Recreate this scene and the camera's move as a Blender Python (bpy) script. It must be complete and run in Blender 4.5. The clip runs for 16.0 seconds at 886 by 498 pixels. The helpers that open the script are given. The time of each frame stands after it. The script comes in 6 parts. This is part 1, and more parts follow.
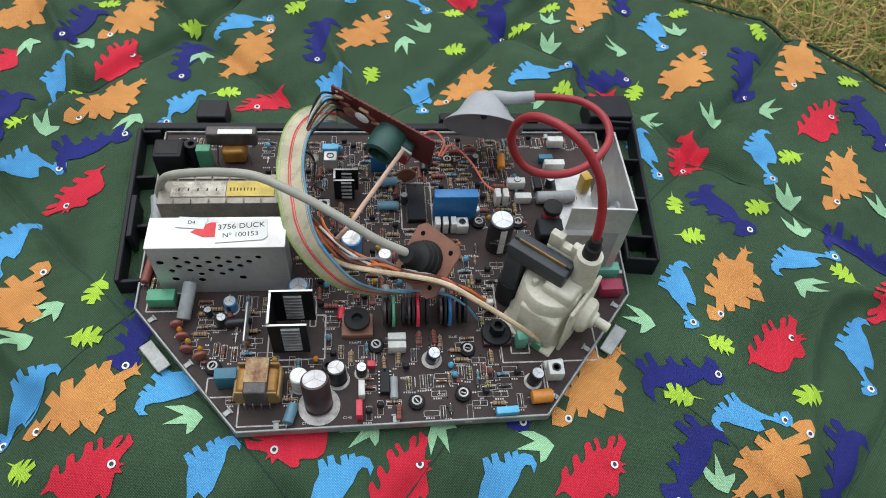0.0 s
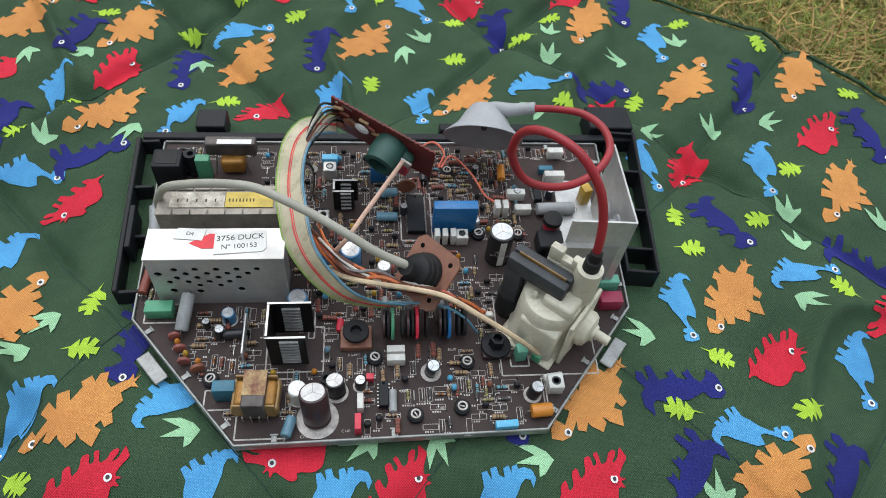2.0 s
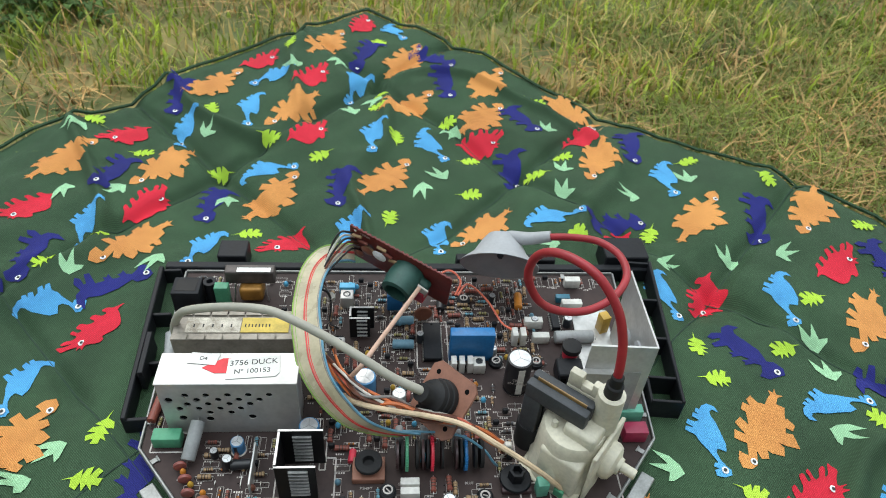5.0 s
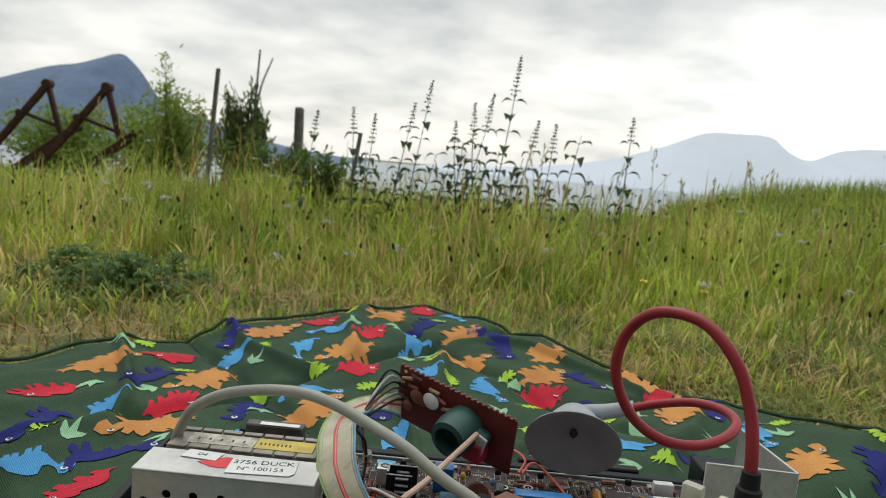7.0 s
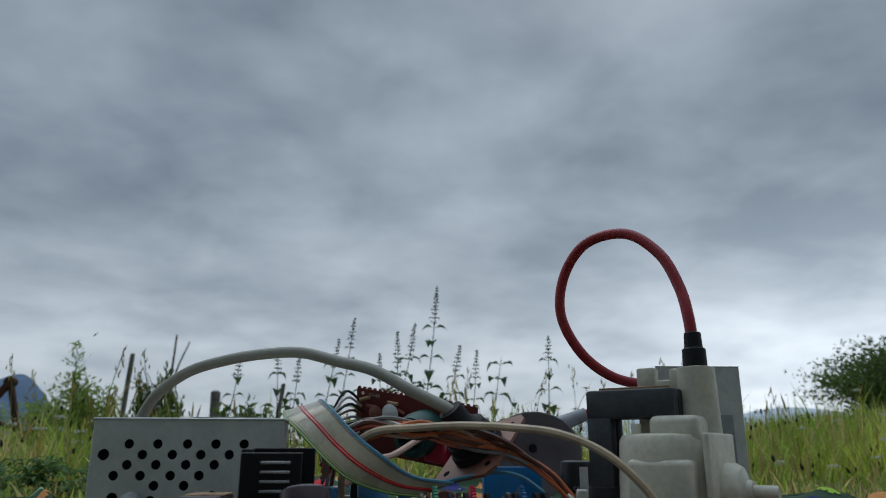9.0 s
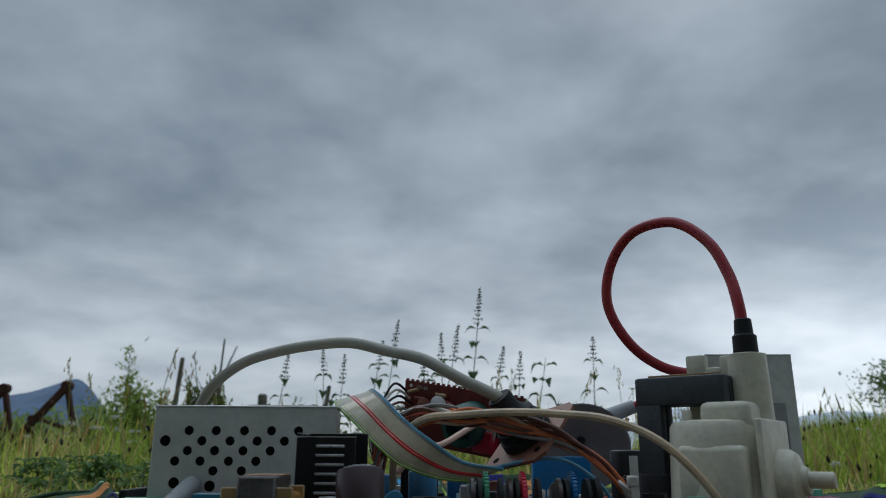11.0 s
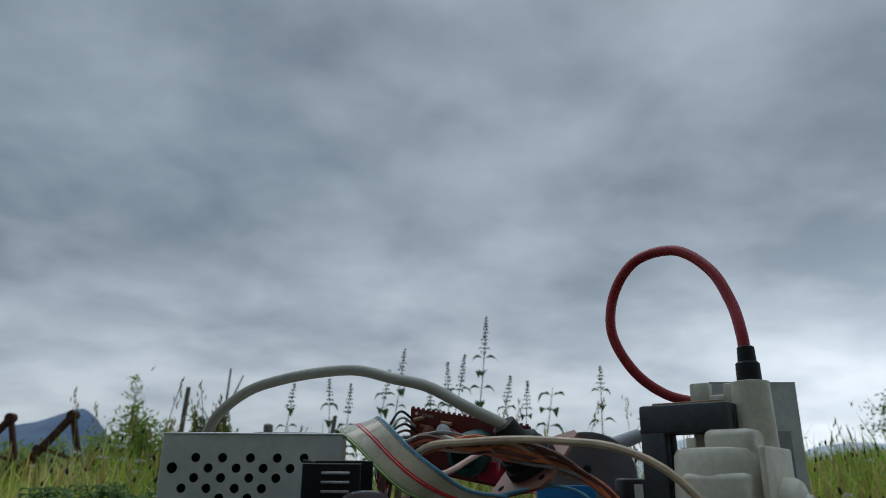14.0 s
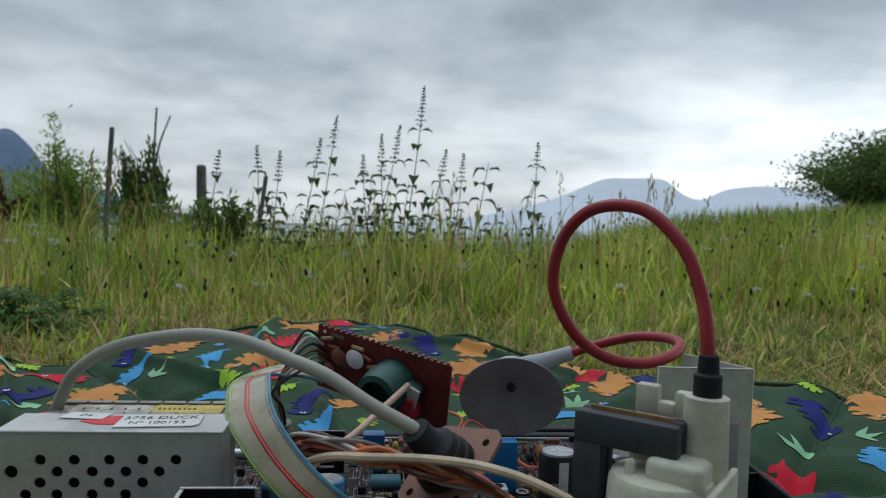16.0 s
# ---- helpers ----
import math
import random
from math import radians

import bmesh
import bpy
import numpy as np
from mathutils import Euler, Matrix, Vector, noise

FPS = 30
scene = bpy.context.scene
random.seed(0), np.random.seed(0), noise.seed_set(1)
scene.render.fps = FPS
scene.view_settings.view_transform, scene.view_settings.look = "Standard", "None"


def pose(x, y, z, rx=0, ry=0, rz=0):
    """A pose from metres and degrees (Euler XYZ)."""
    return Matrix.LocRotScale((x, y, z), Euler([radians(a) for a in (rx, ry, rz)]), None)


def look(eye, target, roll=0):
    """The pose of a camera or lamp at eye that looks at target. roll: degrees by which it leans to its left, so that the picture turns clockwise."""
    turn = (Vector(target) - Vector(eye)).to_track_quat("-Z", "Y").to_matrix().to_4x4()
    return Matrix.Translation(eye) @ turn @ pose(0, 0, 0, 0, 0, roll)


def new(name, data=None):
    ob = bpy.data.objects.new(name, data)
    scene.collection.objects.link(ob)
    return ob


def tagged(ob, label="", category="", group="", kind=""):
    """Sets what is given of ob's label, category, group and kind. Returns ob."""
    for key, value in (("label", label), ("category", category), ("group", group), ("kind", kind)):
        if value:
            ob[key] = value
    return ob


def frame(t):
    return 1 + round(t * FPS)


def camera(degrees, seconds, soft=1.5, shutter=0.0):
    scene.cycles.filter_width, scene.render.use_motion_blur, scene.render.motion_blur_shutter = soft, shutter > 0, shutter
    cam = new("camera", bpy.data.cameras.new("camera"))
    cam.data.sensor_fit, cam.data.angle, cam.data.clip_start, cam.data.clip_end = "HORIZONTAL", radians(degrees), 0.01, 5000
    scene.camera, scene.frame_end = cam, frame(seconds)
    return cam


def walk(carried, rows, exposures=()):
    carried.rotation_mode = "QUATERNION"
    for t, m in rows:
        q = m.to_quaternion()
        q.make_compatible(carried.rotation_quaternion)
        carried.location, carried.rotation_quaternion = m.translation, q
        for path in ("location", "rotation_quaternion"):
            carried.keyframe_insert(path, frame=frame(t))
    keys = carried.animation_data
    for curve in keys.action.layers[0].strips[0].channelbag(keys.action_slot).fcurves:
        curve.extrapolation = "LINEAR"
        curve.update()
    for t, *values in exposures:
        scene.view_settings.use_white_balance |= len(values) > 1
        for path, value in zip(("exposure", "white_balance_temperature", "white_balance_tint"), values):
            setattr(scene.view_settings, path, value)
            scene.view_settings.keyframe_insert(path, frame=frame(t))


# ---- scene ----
cam = camera(63.5, 16.0, soft=0.95)
cam.data.dof.use_dof, cam.data.dof.focus_distance, cam.data.dof.aperture_fstop = True, 0.44, 18.0
PATH = [
    (0, (0.139, 0.137, 0.477), (0.335, 1.302, -1.137), 6.9),
    (0.5, (0.141, 0.139, 0.48), (0.325, 1.305, -1.135), 6.6),
    (1, (0.139, 0.14, 0.477), (0.327, 1.315, -1.131), 6.9),
    (1.5, (0.138, 0.141, 0.477), (0.334, 1.317, -1.129), 7.2),
    (2, (0.138, 0.142, 0.478), (0.34, 1.319, -1.126), 7.3),
    (2.5, (0.137, 0.137, 0.478), (0.351, 1.327, -1.116), 7.8),
    (3, (0.136, 0.14, 0.476), (0.337, 1.329, -1.12), 7.7),
    (3.2, (0.133, 0.143, 0.478), (0.324, 1.325, -1.125), 7.5),
    (5.3, (0.144, 0.128, 0.46), (0.271, 1.72, -0.744), 3.3),
    (5.5, (0.146, 0.116, 0.446), (0.251, 1.786, -0.649), 2.9),
    (6, (0.136, 0.094, 0.38), (0.252, 1.916, -0.437), 5.2),
    (6.5, (0.143, 0.083, 0.3), (0.271, 2.018, -0.19), 7.8),
    (7, (0.14, 0.091, 0.251), (0.101, 2.073, -0.012), 5.2),
    (7.5, (0.144, 0.082, 0.172), (0.156, 2.082, 0.126), 0.4),
    (8, (0.142, 0.07, 0.112), (0.234, 2.059, 0.291), -0.2),
    (8.5, (0.136, 0.054, 0.083), (0.283, 2.003, 0.506), -0.4),
    (9, (0.131, 0.057, 0.068), (0.274, 1.977, 0.608), 0.1),
    (11.5, (0.128, 0.052, 0.059), (0.141, 1.973, 0.615), 0.3),
    (12, (0.129, 0.05, 0.058), (0.138, 1.954, 0.669), 0.4),
    (12.5, (0.129, 0.049, 0.058), (0.137, 1.945, 0.694), 0.4),
    (13, (0.129, 0.049, 0.058), (0.137, 1.944, 0.698), 0.4),
    (13.5, (0.129, 0.049, 0.058), (0.137, 1.947, 0.688), 0.4),
    (14, (0.129, 0.049, 0.058), (0.137, 1.948, 0.685), 0.4),
    (14.5, (0.129, 0.05, 0.058), (0.138, 1.954, 0.669), 0.4),
    (15, (0.132, 0.051, 0.074), (0.18, 2.015, 0.449), -0.9),
    (15.5, (0.135, 0.076, 0.115), (0.283, 2.069, 0.182), -1.2),
    (16, (0.142, 0.119, 0.177), (0.333, 2.108, 0.085), 1.9),
]
EXPOSURES = [(0, 0.18, 6950, 13), (3.2, 0.18, 6950, 13), (5.5, 0.38, 7100, 8), (6.0, 0.38, 7200, 8), (6.5, 0.20, 7250, 9), (7.0, -0.24, 7350, 10), (7.5, -0.62, 6700, 8), (8.0, -0.85, 6400, 8), (8.5, -0.88, 6200, 8), (9.0, -1.0, 6100, 8),
             (11.5, -1.0, 6100, 8), (14.5, -1.0, 6100, 8), (15.0, -0.97, 6150, 8), (15.5, -0.84, 6250, 8), (16.0, -0.70, 6350, 8)]
walk(cam, [(t, look(eye, target, roll)) for t, eye, target, roll in PATH], EXPOSURES)

# ---- world and sun ----
world = bpy.data.worlds.new("overcast")
scene.world = world
world.use_nodes = True
wn, wl = world.node_tree.nodes, world.node_tree.links
wn.clear()


def wnode(kind, **props):
    n = wn.new(kind)
    for k, v in props.items():
        n.inputs[k].default_value = v
    return n


def wmath(op, a, b=None):
    n = wn.new("ShaderNodeMath")
    n.operation = op
    for i, v in enumerate((a, b)):
        if v is None:
            continue
        if isinstance(v, (int, float)):
            n.inputs[i].default_value = v
        else:
            wl.new(v, n.inputs[i])
    return n.outputs[0]


sky = wn.new("ShaderNodeTexSky")
sky.sky_type, sky.sun_disc = "NISHITA", False
sky.sun_elevation, sky.sun_rotation = radians(48), radians(20)
tc = wn.new("ShaderNodeTexCoord")
sep = wn.new("ShaderNodeSeparateXYZ")
wl.new(tc.outputs["Generated"], sep.inputs[0])
up = wmath("MAXIMUM", sep.outputs["Z"], 0.0)
den = wmath("ADD", up, 0.24)
comb = wn.new("ShaderNodeCombineXYZ")
wl.new(wmath("DIVIDE", sep.outputs["X"], den), comb.inputs["X"])
wl.new(wmath("DIVIDE", sep.outputs["Y"], den), comb.inputs["Y"])
cloud_a = wnode("ShaderNodeTexNoise", Scale=1.0, Detail=5.0, Roughness=0.48, Distortion=0.15)
cloud_b = wnode("ShaderNodeTexNoise", Scale=3.4, Detail=4.0, Roughness=0.5, Distortion=0.2)
wl.new(comb.outputs[0], cloud_a.inputs["Vector"])
wl.new(comb.outputs[0], cloud_b.inputs["Vector"])
mixed = wmath("ADD", wmath("MULTIPLY", cloud_a.outputs["Fac"], 0.68), wmath("MULTIPLY", cloud_b.outputs["Fac"], 0.32))
ramp = wn.new("ShaderNodeValToRGB")
ramp.color_ramp.elements[0].position, ramp.color_ramp.elements[0].color = 0.40, (0.30, 0.365, 0.43, 1)
ramp.color_ramp.elements[1].position, ramp.color_ramp.elements[1].color = 0.61, (0.70, 0.79, 0.87, 1)
wl.new(mixed, ramp.inputs[0])
low = wn.new("ShaderNodeMapRange")
low.interpolation_type = "SMOOTHSTEP"
low.inputs["From Min"].default_value, low.inputs["From Max"].default_value = 0.42, 0.02
wl.new(sep.outputs["Z"], low.inputs["Value"])
glow_ramp = wn.new("ShaderNodeValToRGB")
glow_ramp.color_ramp.elements[0].position, glow_ramp.color_ramp.elements[0].color = 0.36, (0.66, 0.74, 0.82, 1)
glow_ramp.color_ramp.elements[1].position, glow_ramp.color_ramp.elements[1].color = 0.62, (1.28, 1.33, 1.37, 1)
wl.new(mixed, glow_ramp.inputs[0])
east = wn.new("ShaderNodeMapRange")
east.interpolation_type = "SMOOTHSTEP"
east.inputs["From Min"].default_value, east.inputs["From Max"].default_value = -0.5, 0.45
east.inputs["To Min"].default_value, east.inputs["To Max"].default_value = 0.7, 1.2
wl.new(sep.outputs["X"], east.inputs["Value"])
bands = wn.new("ShaderNodeMix")
bands.data_type = "RGBA"
wl.new(wmath("MULTIPLY", low.outputs[0], east.outputs[0]), bands.inputs["Factor"])
wl.new(ramp.outputs[0], bands.inputs["A"])
wl.new(glow_ramp.outputs[0], bands.inputs["B"])
south = wn.new("ShaderNodeMapRange")
south.interpolation_type = "SMOOTHSTEP"
south.inputs["From Min"].default_value, south.inputs["From Max"].default_value = -0.9, 0.35
south.inputs["To Min"].default_value, south.inputs["To Max"].default_value = 0.24, 1.0
wl.new(sep.outputs["Y"], south.inputs["Value"])
zenith = wn.new("ShaderNodeMapRange")
zenith.interpolation_type = "SMOOTHSTEP"
zenith.inputs["From Min"].default_value, zenith.inputs["From Max"].default_value = 0.58, 1.0
zenith.inputs["To Min"].default_value, zenith.inputs["To Max"].default_value = 1.0, 5.0
wl.new(sep.outputs["Z"], zenith.inputs["Value"])
bright_side = wn.new("ShaderNodeMapRange")
bright_side.interpolation_type = "SMOOTHSTEP"
bright_side.inputs["From Min"].default_value, bright_side.inputs["From Max"].default_value = 0.05, 0.6
bright_side.inputs["To Min"].default_value, bright_side.inputs["To Max"].default_value = 0.0, 0.5
wl.new(sep.outputs["X"], bright_side.inputs["Value"])
bg_sky, bg_cloud, wsum, wout = wnode("ShaderNodeBackground", Strength=0.012), wnode("ShaderNodeBackground", Strength=1.0), wn.new("ShaderNodeAddShader"), wn.new("ShaderNodeOutputWorld")
wl.new(sky.outputs[0], bg_sky.inputs["Color"])
wl.new(bands.outputs["Result"], bg_cloud.inputs["Color"])
wl.new(wmath("MULTIPLY", wmath("MULTIPLY", south.outputs[0], zenith.outputs[0]), wmath("ADD", wmath("MULTIPLY", bright_side.outputs[0], low.outputs[0]), 1.0)), bg_cloud.inputs["Strength"])
wl.new(bg_sky.outputs[0], wsum.inputs[0])
wl.new(bg_cloud.outputs[0], wsum.inputs[1])
wl.new(wsum.outputs[0], wout.inputs["Surface"])

sun_data = bpy.data.lights.new("sun", "SUN")
sun_data.energy, sun_data.angle, sun_data.color = 0.6, radians(35), (1.0, 0.97, 0.93)
sun = new("sun", sun_data)
sun.matrix_world = look((0, 0, 10), (0.9, -2.6, 7.0))

# ---- materials ----
def mat(name, color, rough=0.6, metal=0.0, vary=0.25, scale=60.0, bump=0.0, bump_scale=300.0, second=None, random_piece=0.0, island=0.0, coat=0.0, spec=0.5):
    """A surface whose colour wanders at two scales and whose relief is fine noise. Sizes are per metre."""
    m = bpy.data.materials.new(name)
    m.use_nodes = True
    n, l = m.node_tree.nodes, m.node_tree.links
    p = n["Principled BSDF"]
    p.inputs["Roughness"].default_value, p.inputs["Metallic"].default_value = rough, metal
    p.inputs["Coat Weight"].default_value = coat
    p.inputs["Specular IOR Level"].default_value = spec
    co = n.new("ShaderNodeTexCoord")
    big, small = n.new("ShaderNodeTexNoise"), n.new("ShaderNodeTexNoise")
    big.inputs["Scale"].default_value, small.inputs["Scale"].default_value = scale, scale * 7
    big.inputs["Detail"].default_value, small.inputs["Detail"].default_value = 5, 3
    for t in (big, small):
        l.new(co.outputs["Object"], t.inputs["Vector"])
    add = n.new("ShaderNodeMath")
    add.operation = "MULTIPLY_ADD"
    l.new(small.outputs["Fac"], add.inputs[0])
    add.inputs[1].default_value = 0.4
    l.new(big.outputs["Fac"], add.inputs[2])
    r = n.new("ShaderNodeValToRGB")
    dark = second or tuple(c * (1 - vary) for c in color)
    r.color_ramp.elements[0].position, r.color_ramp.elements[0].color = 0.52, (*dark, 1)
    r.color_ramp.elements[1].position, r.color_ramp.elements[1].color = 0.88, (*[min(1, c * (1 + vary * 0.5)) for c in color], 1)
    l.new(add.outputs[0], r.inputs[0])
    out = r.outputs[0]
    if random_piece or island:
        hsv = n.new("ShaderNodeHueSaturation")
        mr = n.new("ShaderNodeMapRange")
        a = random_piece or island
        mr.inputs["To Min"].default_value, mr.inputs["To Max"].default_value = 1 - a, 1 + a
        if random_piece:
            l.new(n.new("ShaderNodeObjectInfo").outputs["Random"], mr.inputs["Value"])
        else:
            l.new(n.new("ShaderNodeNewGeometry").outputs["Random Per Island"], mr.inputs["Value"])
        l.new(mr.outputs[0], hsv.inputs["Value"])
        l.new(out, hsv.inputs["Color"])
        out = hsv.outputs[0]
    l.new(out, p.inputs["Base Color"])
    rr = n.new("ShaderNodeMapRange")
    rr.inputs["To Min"].default_value, rr.inputs["To Max"].default_value = max(0.03, rough - 0.12), min(1, rough + 0.12)
    l.new(big.outputs["Fac"], rr.inputs["Value"])
    l.new(rr.outputs[0], p.inputs["Roughness"])
    if bump:
        b, t = n.new("ShaderNodeBump"), n.new("ShaderNodeTexNoise")
        t.inputs["Scale"].default_value, t.inputs["Detail"].default_value = bump_scale, 4
        l.new(co.outputs["Object"], t.inputs["Vector"])
        b.inputs["Strength"].default_value, b.inputs["Distance"].default_value = bump, 0.002
        l.new(t.outputs["Fac"], b.inputs["Height"])
        l.new(b.outputs["Normal"], p.inputs["Normal"])
    return m


def cloth(name, color, vary=0.2, weave=0.42):
    """Plain-weave polyester: crossed threads, about 1.1 mm apart."""
    m = mat(name, tuple(min(1, k / (1 - 0.68 * weave)) for k in color), 0.8, 0, vary, 14)
    n, l = m.node_tree.nodes, m.node_tree.links
    p = n["Principled BSDF"]
    p.inputs["Specular IOR Level"].default_value = 0.25
    co = n.new("ShaderNodeTexCoord")
    mp = n.new("ShaderNodeMapping")
    mp.inputs["Rotation"].default_value = (0, 0, radians(45))
    l.new(co.outputs["Object"], mp.inputs["Vector"])
    waves = []
    for d in ("X", "Y"):
        w = n.new("ShaderNodeTexWave")
        w.bands_direction = d
        w.inputs["Scale"].default_value, w.inputs["Distortion"].default_value, w.inputs["Detail"].default_value = 265, 1.2, 2
        l.new(mp.outputs[0], w.inputs["Vector"])
        waves.append(w)
    mul = n.new("ShaderNodeMath")
    mul.operation = "MULTIPLY"
    for i in (0, 1):
        l.new(waves[i].outputs["Fac"], mul.inputs[i])
    b = n.new("ShaderNodeBump")
    b.inputs["Strength"].default_value, b.inputs["Distance"].default_value = 0.55, 0.0006
    l.new(mul.outputs[0], b.inputs["Height"])
    l.new(b.outputs["Normal"], p.inputs["Normal"])
    old = p.inputs["Base Color"].links[0].from_socket
    mx = n.new("ShaderNodeMix")
    mx.data_type, mx.blend_type = "RGBA", "MULTIPLY"
    mx.inputs["Factor"].default_value = weave
    l.new(old, mx.inputs["A"])
    l.new(mul.outputs[0], mx.inputs["B"])
    l.new(mx.outputs["Result"], p.inputs["Base Color"])
    return m


GREEN = cloth("blanket_green", (0.040, 0.084, 0.042), 0.2, 0.6)
PRINTS = {"O": cloth("print_orange", (0.86, 0.29, 0.085)), "R": cloth("print_red", (0.80, 0.025, 0.05)), "B": cloth("print_blue", (0.08, 0.36, 0.86)),
          "N": cloth("print_navy", (0.018, 0.022, 0.17)), "L": cloth("print_lime", (0.42, 0.66, 0.06)), "F": cloth("print_mint", (0.34, 0.62, 0.36))}
THREAD = mat("thread", (0.02, 0.05, 0.03), 0.8)
EYEWHITE = mat("print_white", (0.8, 0.8, 0.8), 0.8)
PCB = mat("board_brown", (0.046, 0.030, 0.028), 0.6, 0, 0.3, 30, 0.05, spec=0.25)
SILK = mat("silkscreen", (0.50, 0.46, 0.43), 0.6, 0, 0.4, 200)
STEEL = mat("galvanised_steel", (0.33, 0.335, 0.325), 0.5, 0.6, 0.3, 90, 0.12, 500)
DULLTIN = mat("dull_tin", (0.30, 0.27, 0.23), 0.5, 0.4, 0.35, 60, 0.08)
TIN = mat("tinned_steel", (0.58, 0.575, 0.56), 0.38, 0.55, 0.16, 40, 0.04)
ALU = mat("aluminium", (0.56, 0.56, 0.55), 0.4, 0.6, 0.22, 45, 0.05)
LEADS = mat("tinned_wire", (0.55, 0.54, 0.52), 0.35, 0.9)
BLACK = mat("black_plastic", (0.011, 0.012, 0.015), 0.5, 0, 0.4, 60, 0.1, spec=0.25)
ANOD = mat("black_anodised", (0.007, 0.007, 0.008), 0.45, 0, 0.3, 80, spec=0.25)
# Sky reflection on the black louvres, put in as a pale grey colour.
LOUVRESHEEN = mat("louvre_sky_sheen", (0.38, 0.38, 0.38), 0.35, 0.4, 0.3, 80)
# Near-black stand-in for shade in holes, slots and under the board.
SHADEBLACK = mat("shade_black", (0.005, 0.005, 0.005), 0.9, spec=0.1)
FERRITE = mat("ferrite", (0.045, 0.05, 0.056), 0.55, 0.1, 0.35, 80, 0.1)
CREAM = mat("cream_housing", (0.60, 0.565, 0.45), 0.48, 0, 0.22, 55, 0.1, 250)
GREYCABLE = mat("grey_cable", (0.36, 0.345, 0.29), 0.5, 0, 0.12, 70)
REDLEAD = mat("red_lead", (0.33, 0.018, 0.026), 0.42, 0, 0.15, 60)
CAPGREY = mat("grey_silicone", (0.36, 0.37, 0.385), 0.55, 0, 0.12, 60, 0.04)
RUBBER = mat("black_rubber", (0.017, 0.017, 0.018), 0.6, 0, 0.3, 90, 0.1, spec=0.25)
NECK = mat("red_brown_board", (0.17, 0.022, 0.018), 0.45, 0, 0.3, 60)
PLATE = mat("phenolic_plate", (0.27, 0.12, 0.08), 0.5, 0, 0.2, 80)
RIBBON = mat("ribbon_clear", (0.46, 0.40, 0.27), 0.3, 0, 0.2, 60, 0.0, 300, None, 0, 0, 0.3)
WIRES = {"brown": mat("wire_brown", (0.14, 0.045, 0.025), 0.45), "orange": mat("wire_orange", (0.62, 0.16, 0.05), 0.45), "cream": mat("wire_cream", (0.62, 0.47, 0.31), 0.45),
         "pink": mat("wire_pink", (0.62, 0.40, 0.30), 0.45), "grey": mat("wire_grey", (0.25, 0.23, 0.22), 0.45), "black": mat("wire_black", (0.02, 0.02, 0.022), 0.45),
         "red": mat("wire_red", (0.62, 0.03, 0.03), 0.4), "green": mat("wire_green", (0.22, 0.40, 0.06), 0.4), "blue": mat("wire_blue", (0.10, 0.27, 0.38), 0.4), "white": mat("wire_white", (0.65, 0.62, 0.56), 0.45),
         "salmon": mat("wire_salmon", (0.70, 0.16, 0.10), 0.45)}
PAPER = mat("label_paper", (0.76, 0.75, 0.71), 0.7, 0, 0.12, 90)
REDPAPER = mat("red_sticker", (0.72, 0.05, 0.06), 0.6, 0, 0.15, 90)
AGED = mat("aged_paper", (0.56, 0.52, 0.44), 0.75, 0, 0.4, 140, 0, 300, (0.26, 0.22, 0.17))
YELLOWPAPER = mat("yellow_label", (0.62, 0.45, 0.09), 0.6, 0, 0.25, 90)
INK = mat("ink", (0.03, 0.03, 0.03), 0.7)
SLEEVE = {"brown": mat("sleeve_brown", (0.045, 0.022, 0.024), 0.35, 0, 0.2), "black": mat("sleeve_black", (0.016, 0.016, 0.018), 0.35), "blue": mat("sleeve_blue", (0.06, 0.22, 0.42), 0.35),
          "grey": mat("sleeve_grey", (0.30, 0.31, 0.31), 0.45), "white": mat("sleeve_white", (0.62, 0.62, 0.58), 0.5), "slate": mat("sleeve_slate", (0.022, 0.026, 0.032), 0.35)}
CANTOP = mat("can_top", (0.60, 0.61, 0.62), 0.35, 0.6, 0.2, 200)
FILM = {"green": mat("film_green", (0.07, 0.30, 0.17), 0.45), "mint": mat("film_mint", (0.12, 0.40, 0.29), 0.45), "blue": mat("film_blue", (0.015, 0.17, 0.42), 0.35), "teal": mat("film_teal", (0.02, 0.14, 0.21), 0.4),
        "white": mat("film_white", (0.60, 0.59, 0.55), 0.5), "red": mat("film_red", (0.60, 0.03, 0.06), 0.4), "crimson": mat("film_crimson", (0.30, 0.02, 0.06), 0.4), "yellow": mat("film_yellow", (0.50, 0.30, 0.04), 0.4),
        "orange": mat("film_orange", (0.55, 0.20, 0.025), 0.4), "sky": mat("film_sky", (0.09, 0.42, 0.66), 0.4), "steelblue": mat("film_steelblue", (0.10, 0.22, 0.29), 0.45), "darkgreen": mat("film_darkgreen", (0.018, 0.075, 0.06), 0.5)}
DISC = mat("ceramic_disc", (0.24, 0.085, 0.05), 0.4)
PINKDISC = mat("ceramic_pink", (0.30, 0.09, 0.075), 0.4)
RESISTOR = {"tan": mat("resistor_tan", (0.36, 0.23, 0.12), 0.5), "brick": mat("resistor_brick", (0.25, 0.065, 0.045), 0.5), "blue": mat("resistor_blue", (0.12, 0.32, 0.40), 0.5), "olive": mat("resistor_olive", (0.33, 0.29, 0.11), 0.5),
            "grey": mat("diode_grey", (0.07, 0.07, 0.075), 0.5), "amber": mat("glass_amber", (0.42, 0.13, 0.02), 0.25)}
BANDS = mat("colour_bands", (0.05, 0.03, 0.02), 0.5)
LAMINATE = mat("laminations", (0.10, 0.085, 0.08), 0.5, 0.3, 0.4, 120, 0.2)
COPPER = mat("copper_winding", (0.36, 0.17, 0.035), 0.4, 0.35, 0.3, 150)
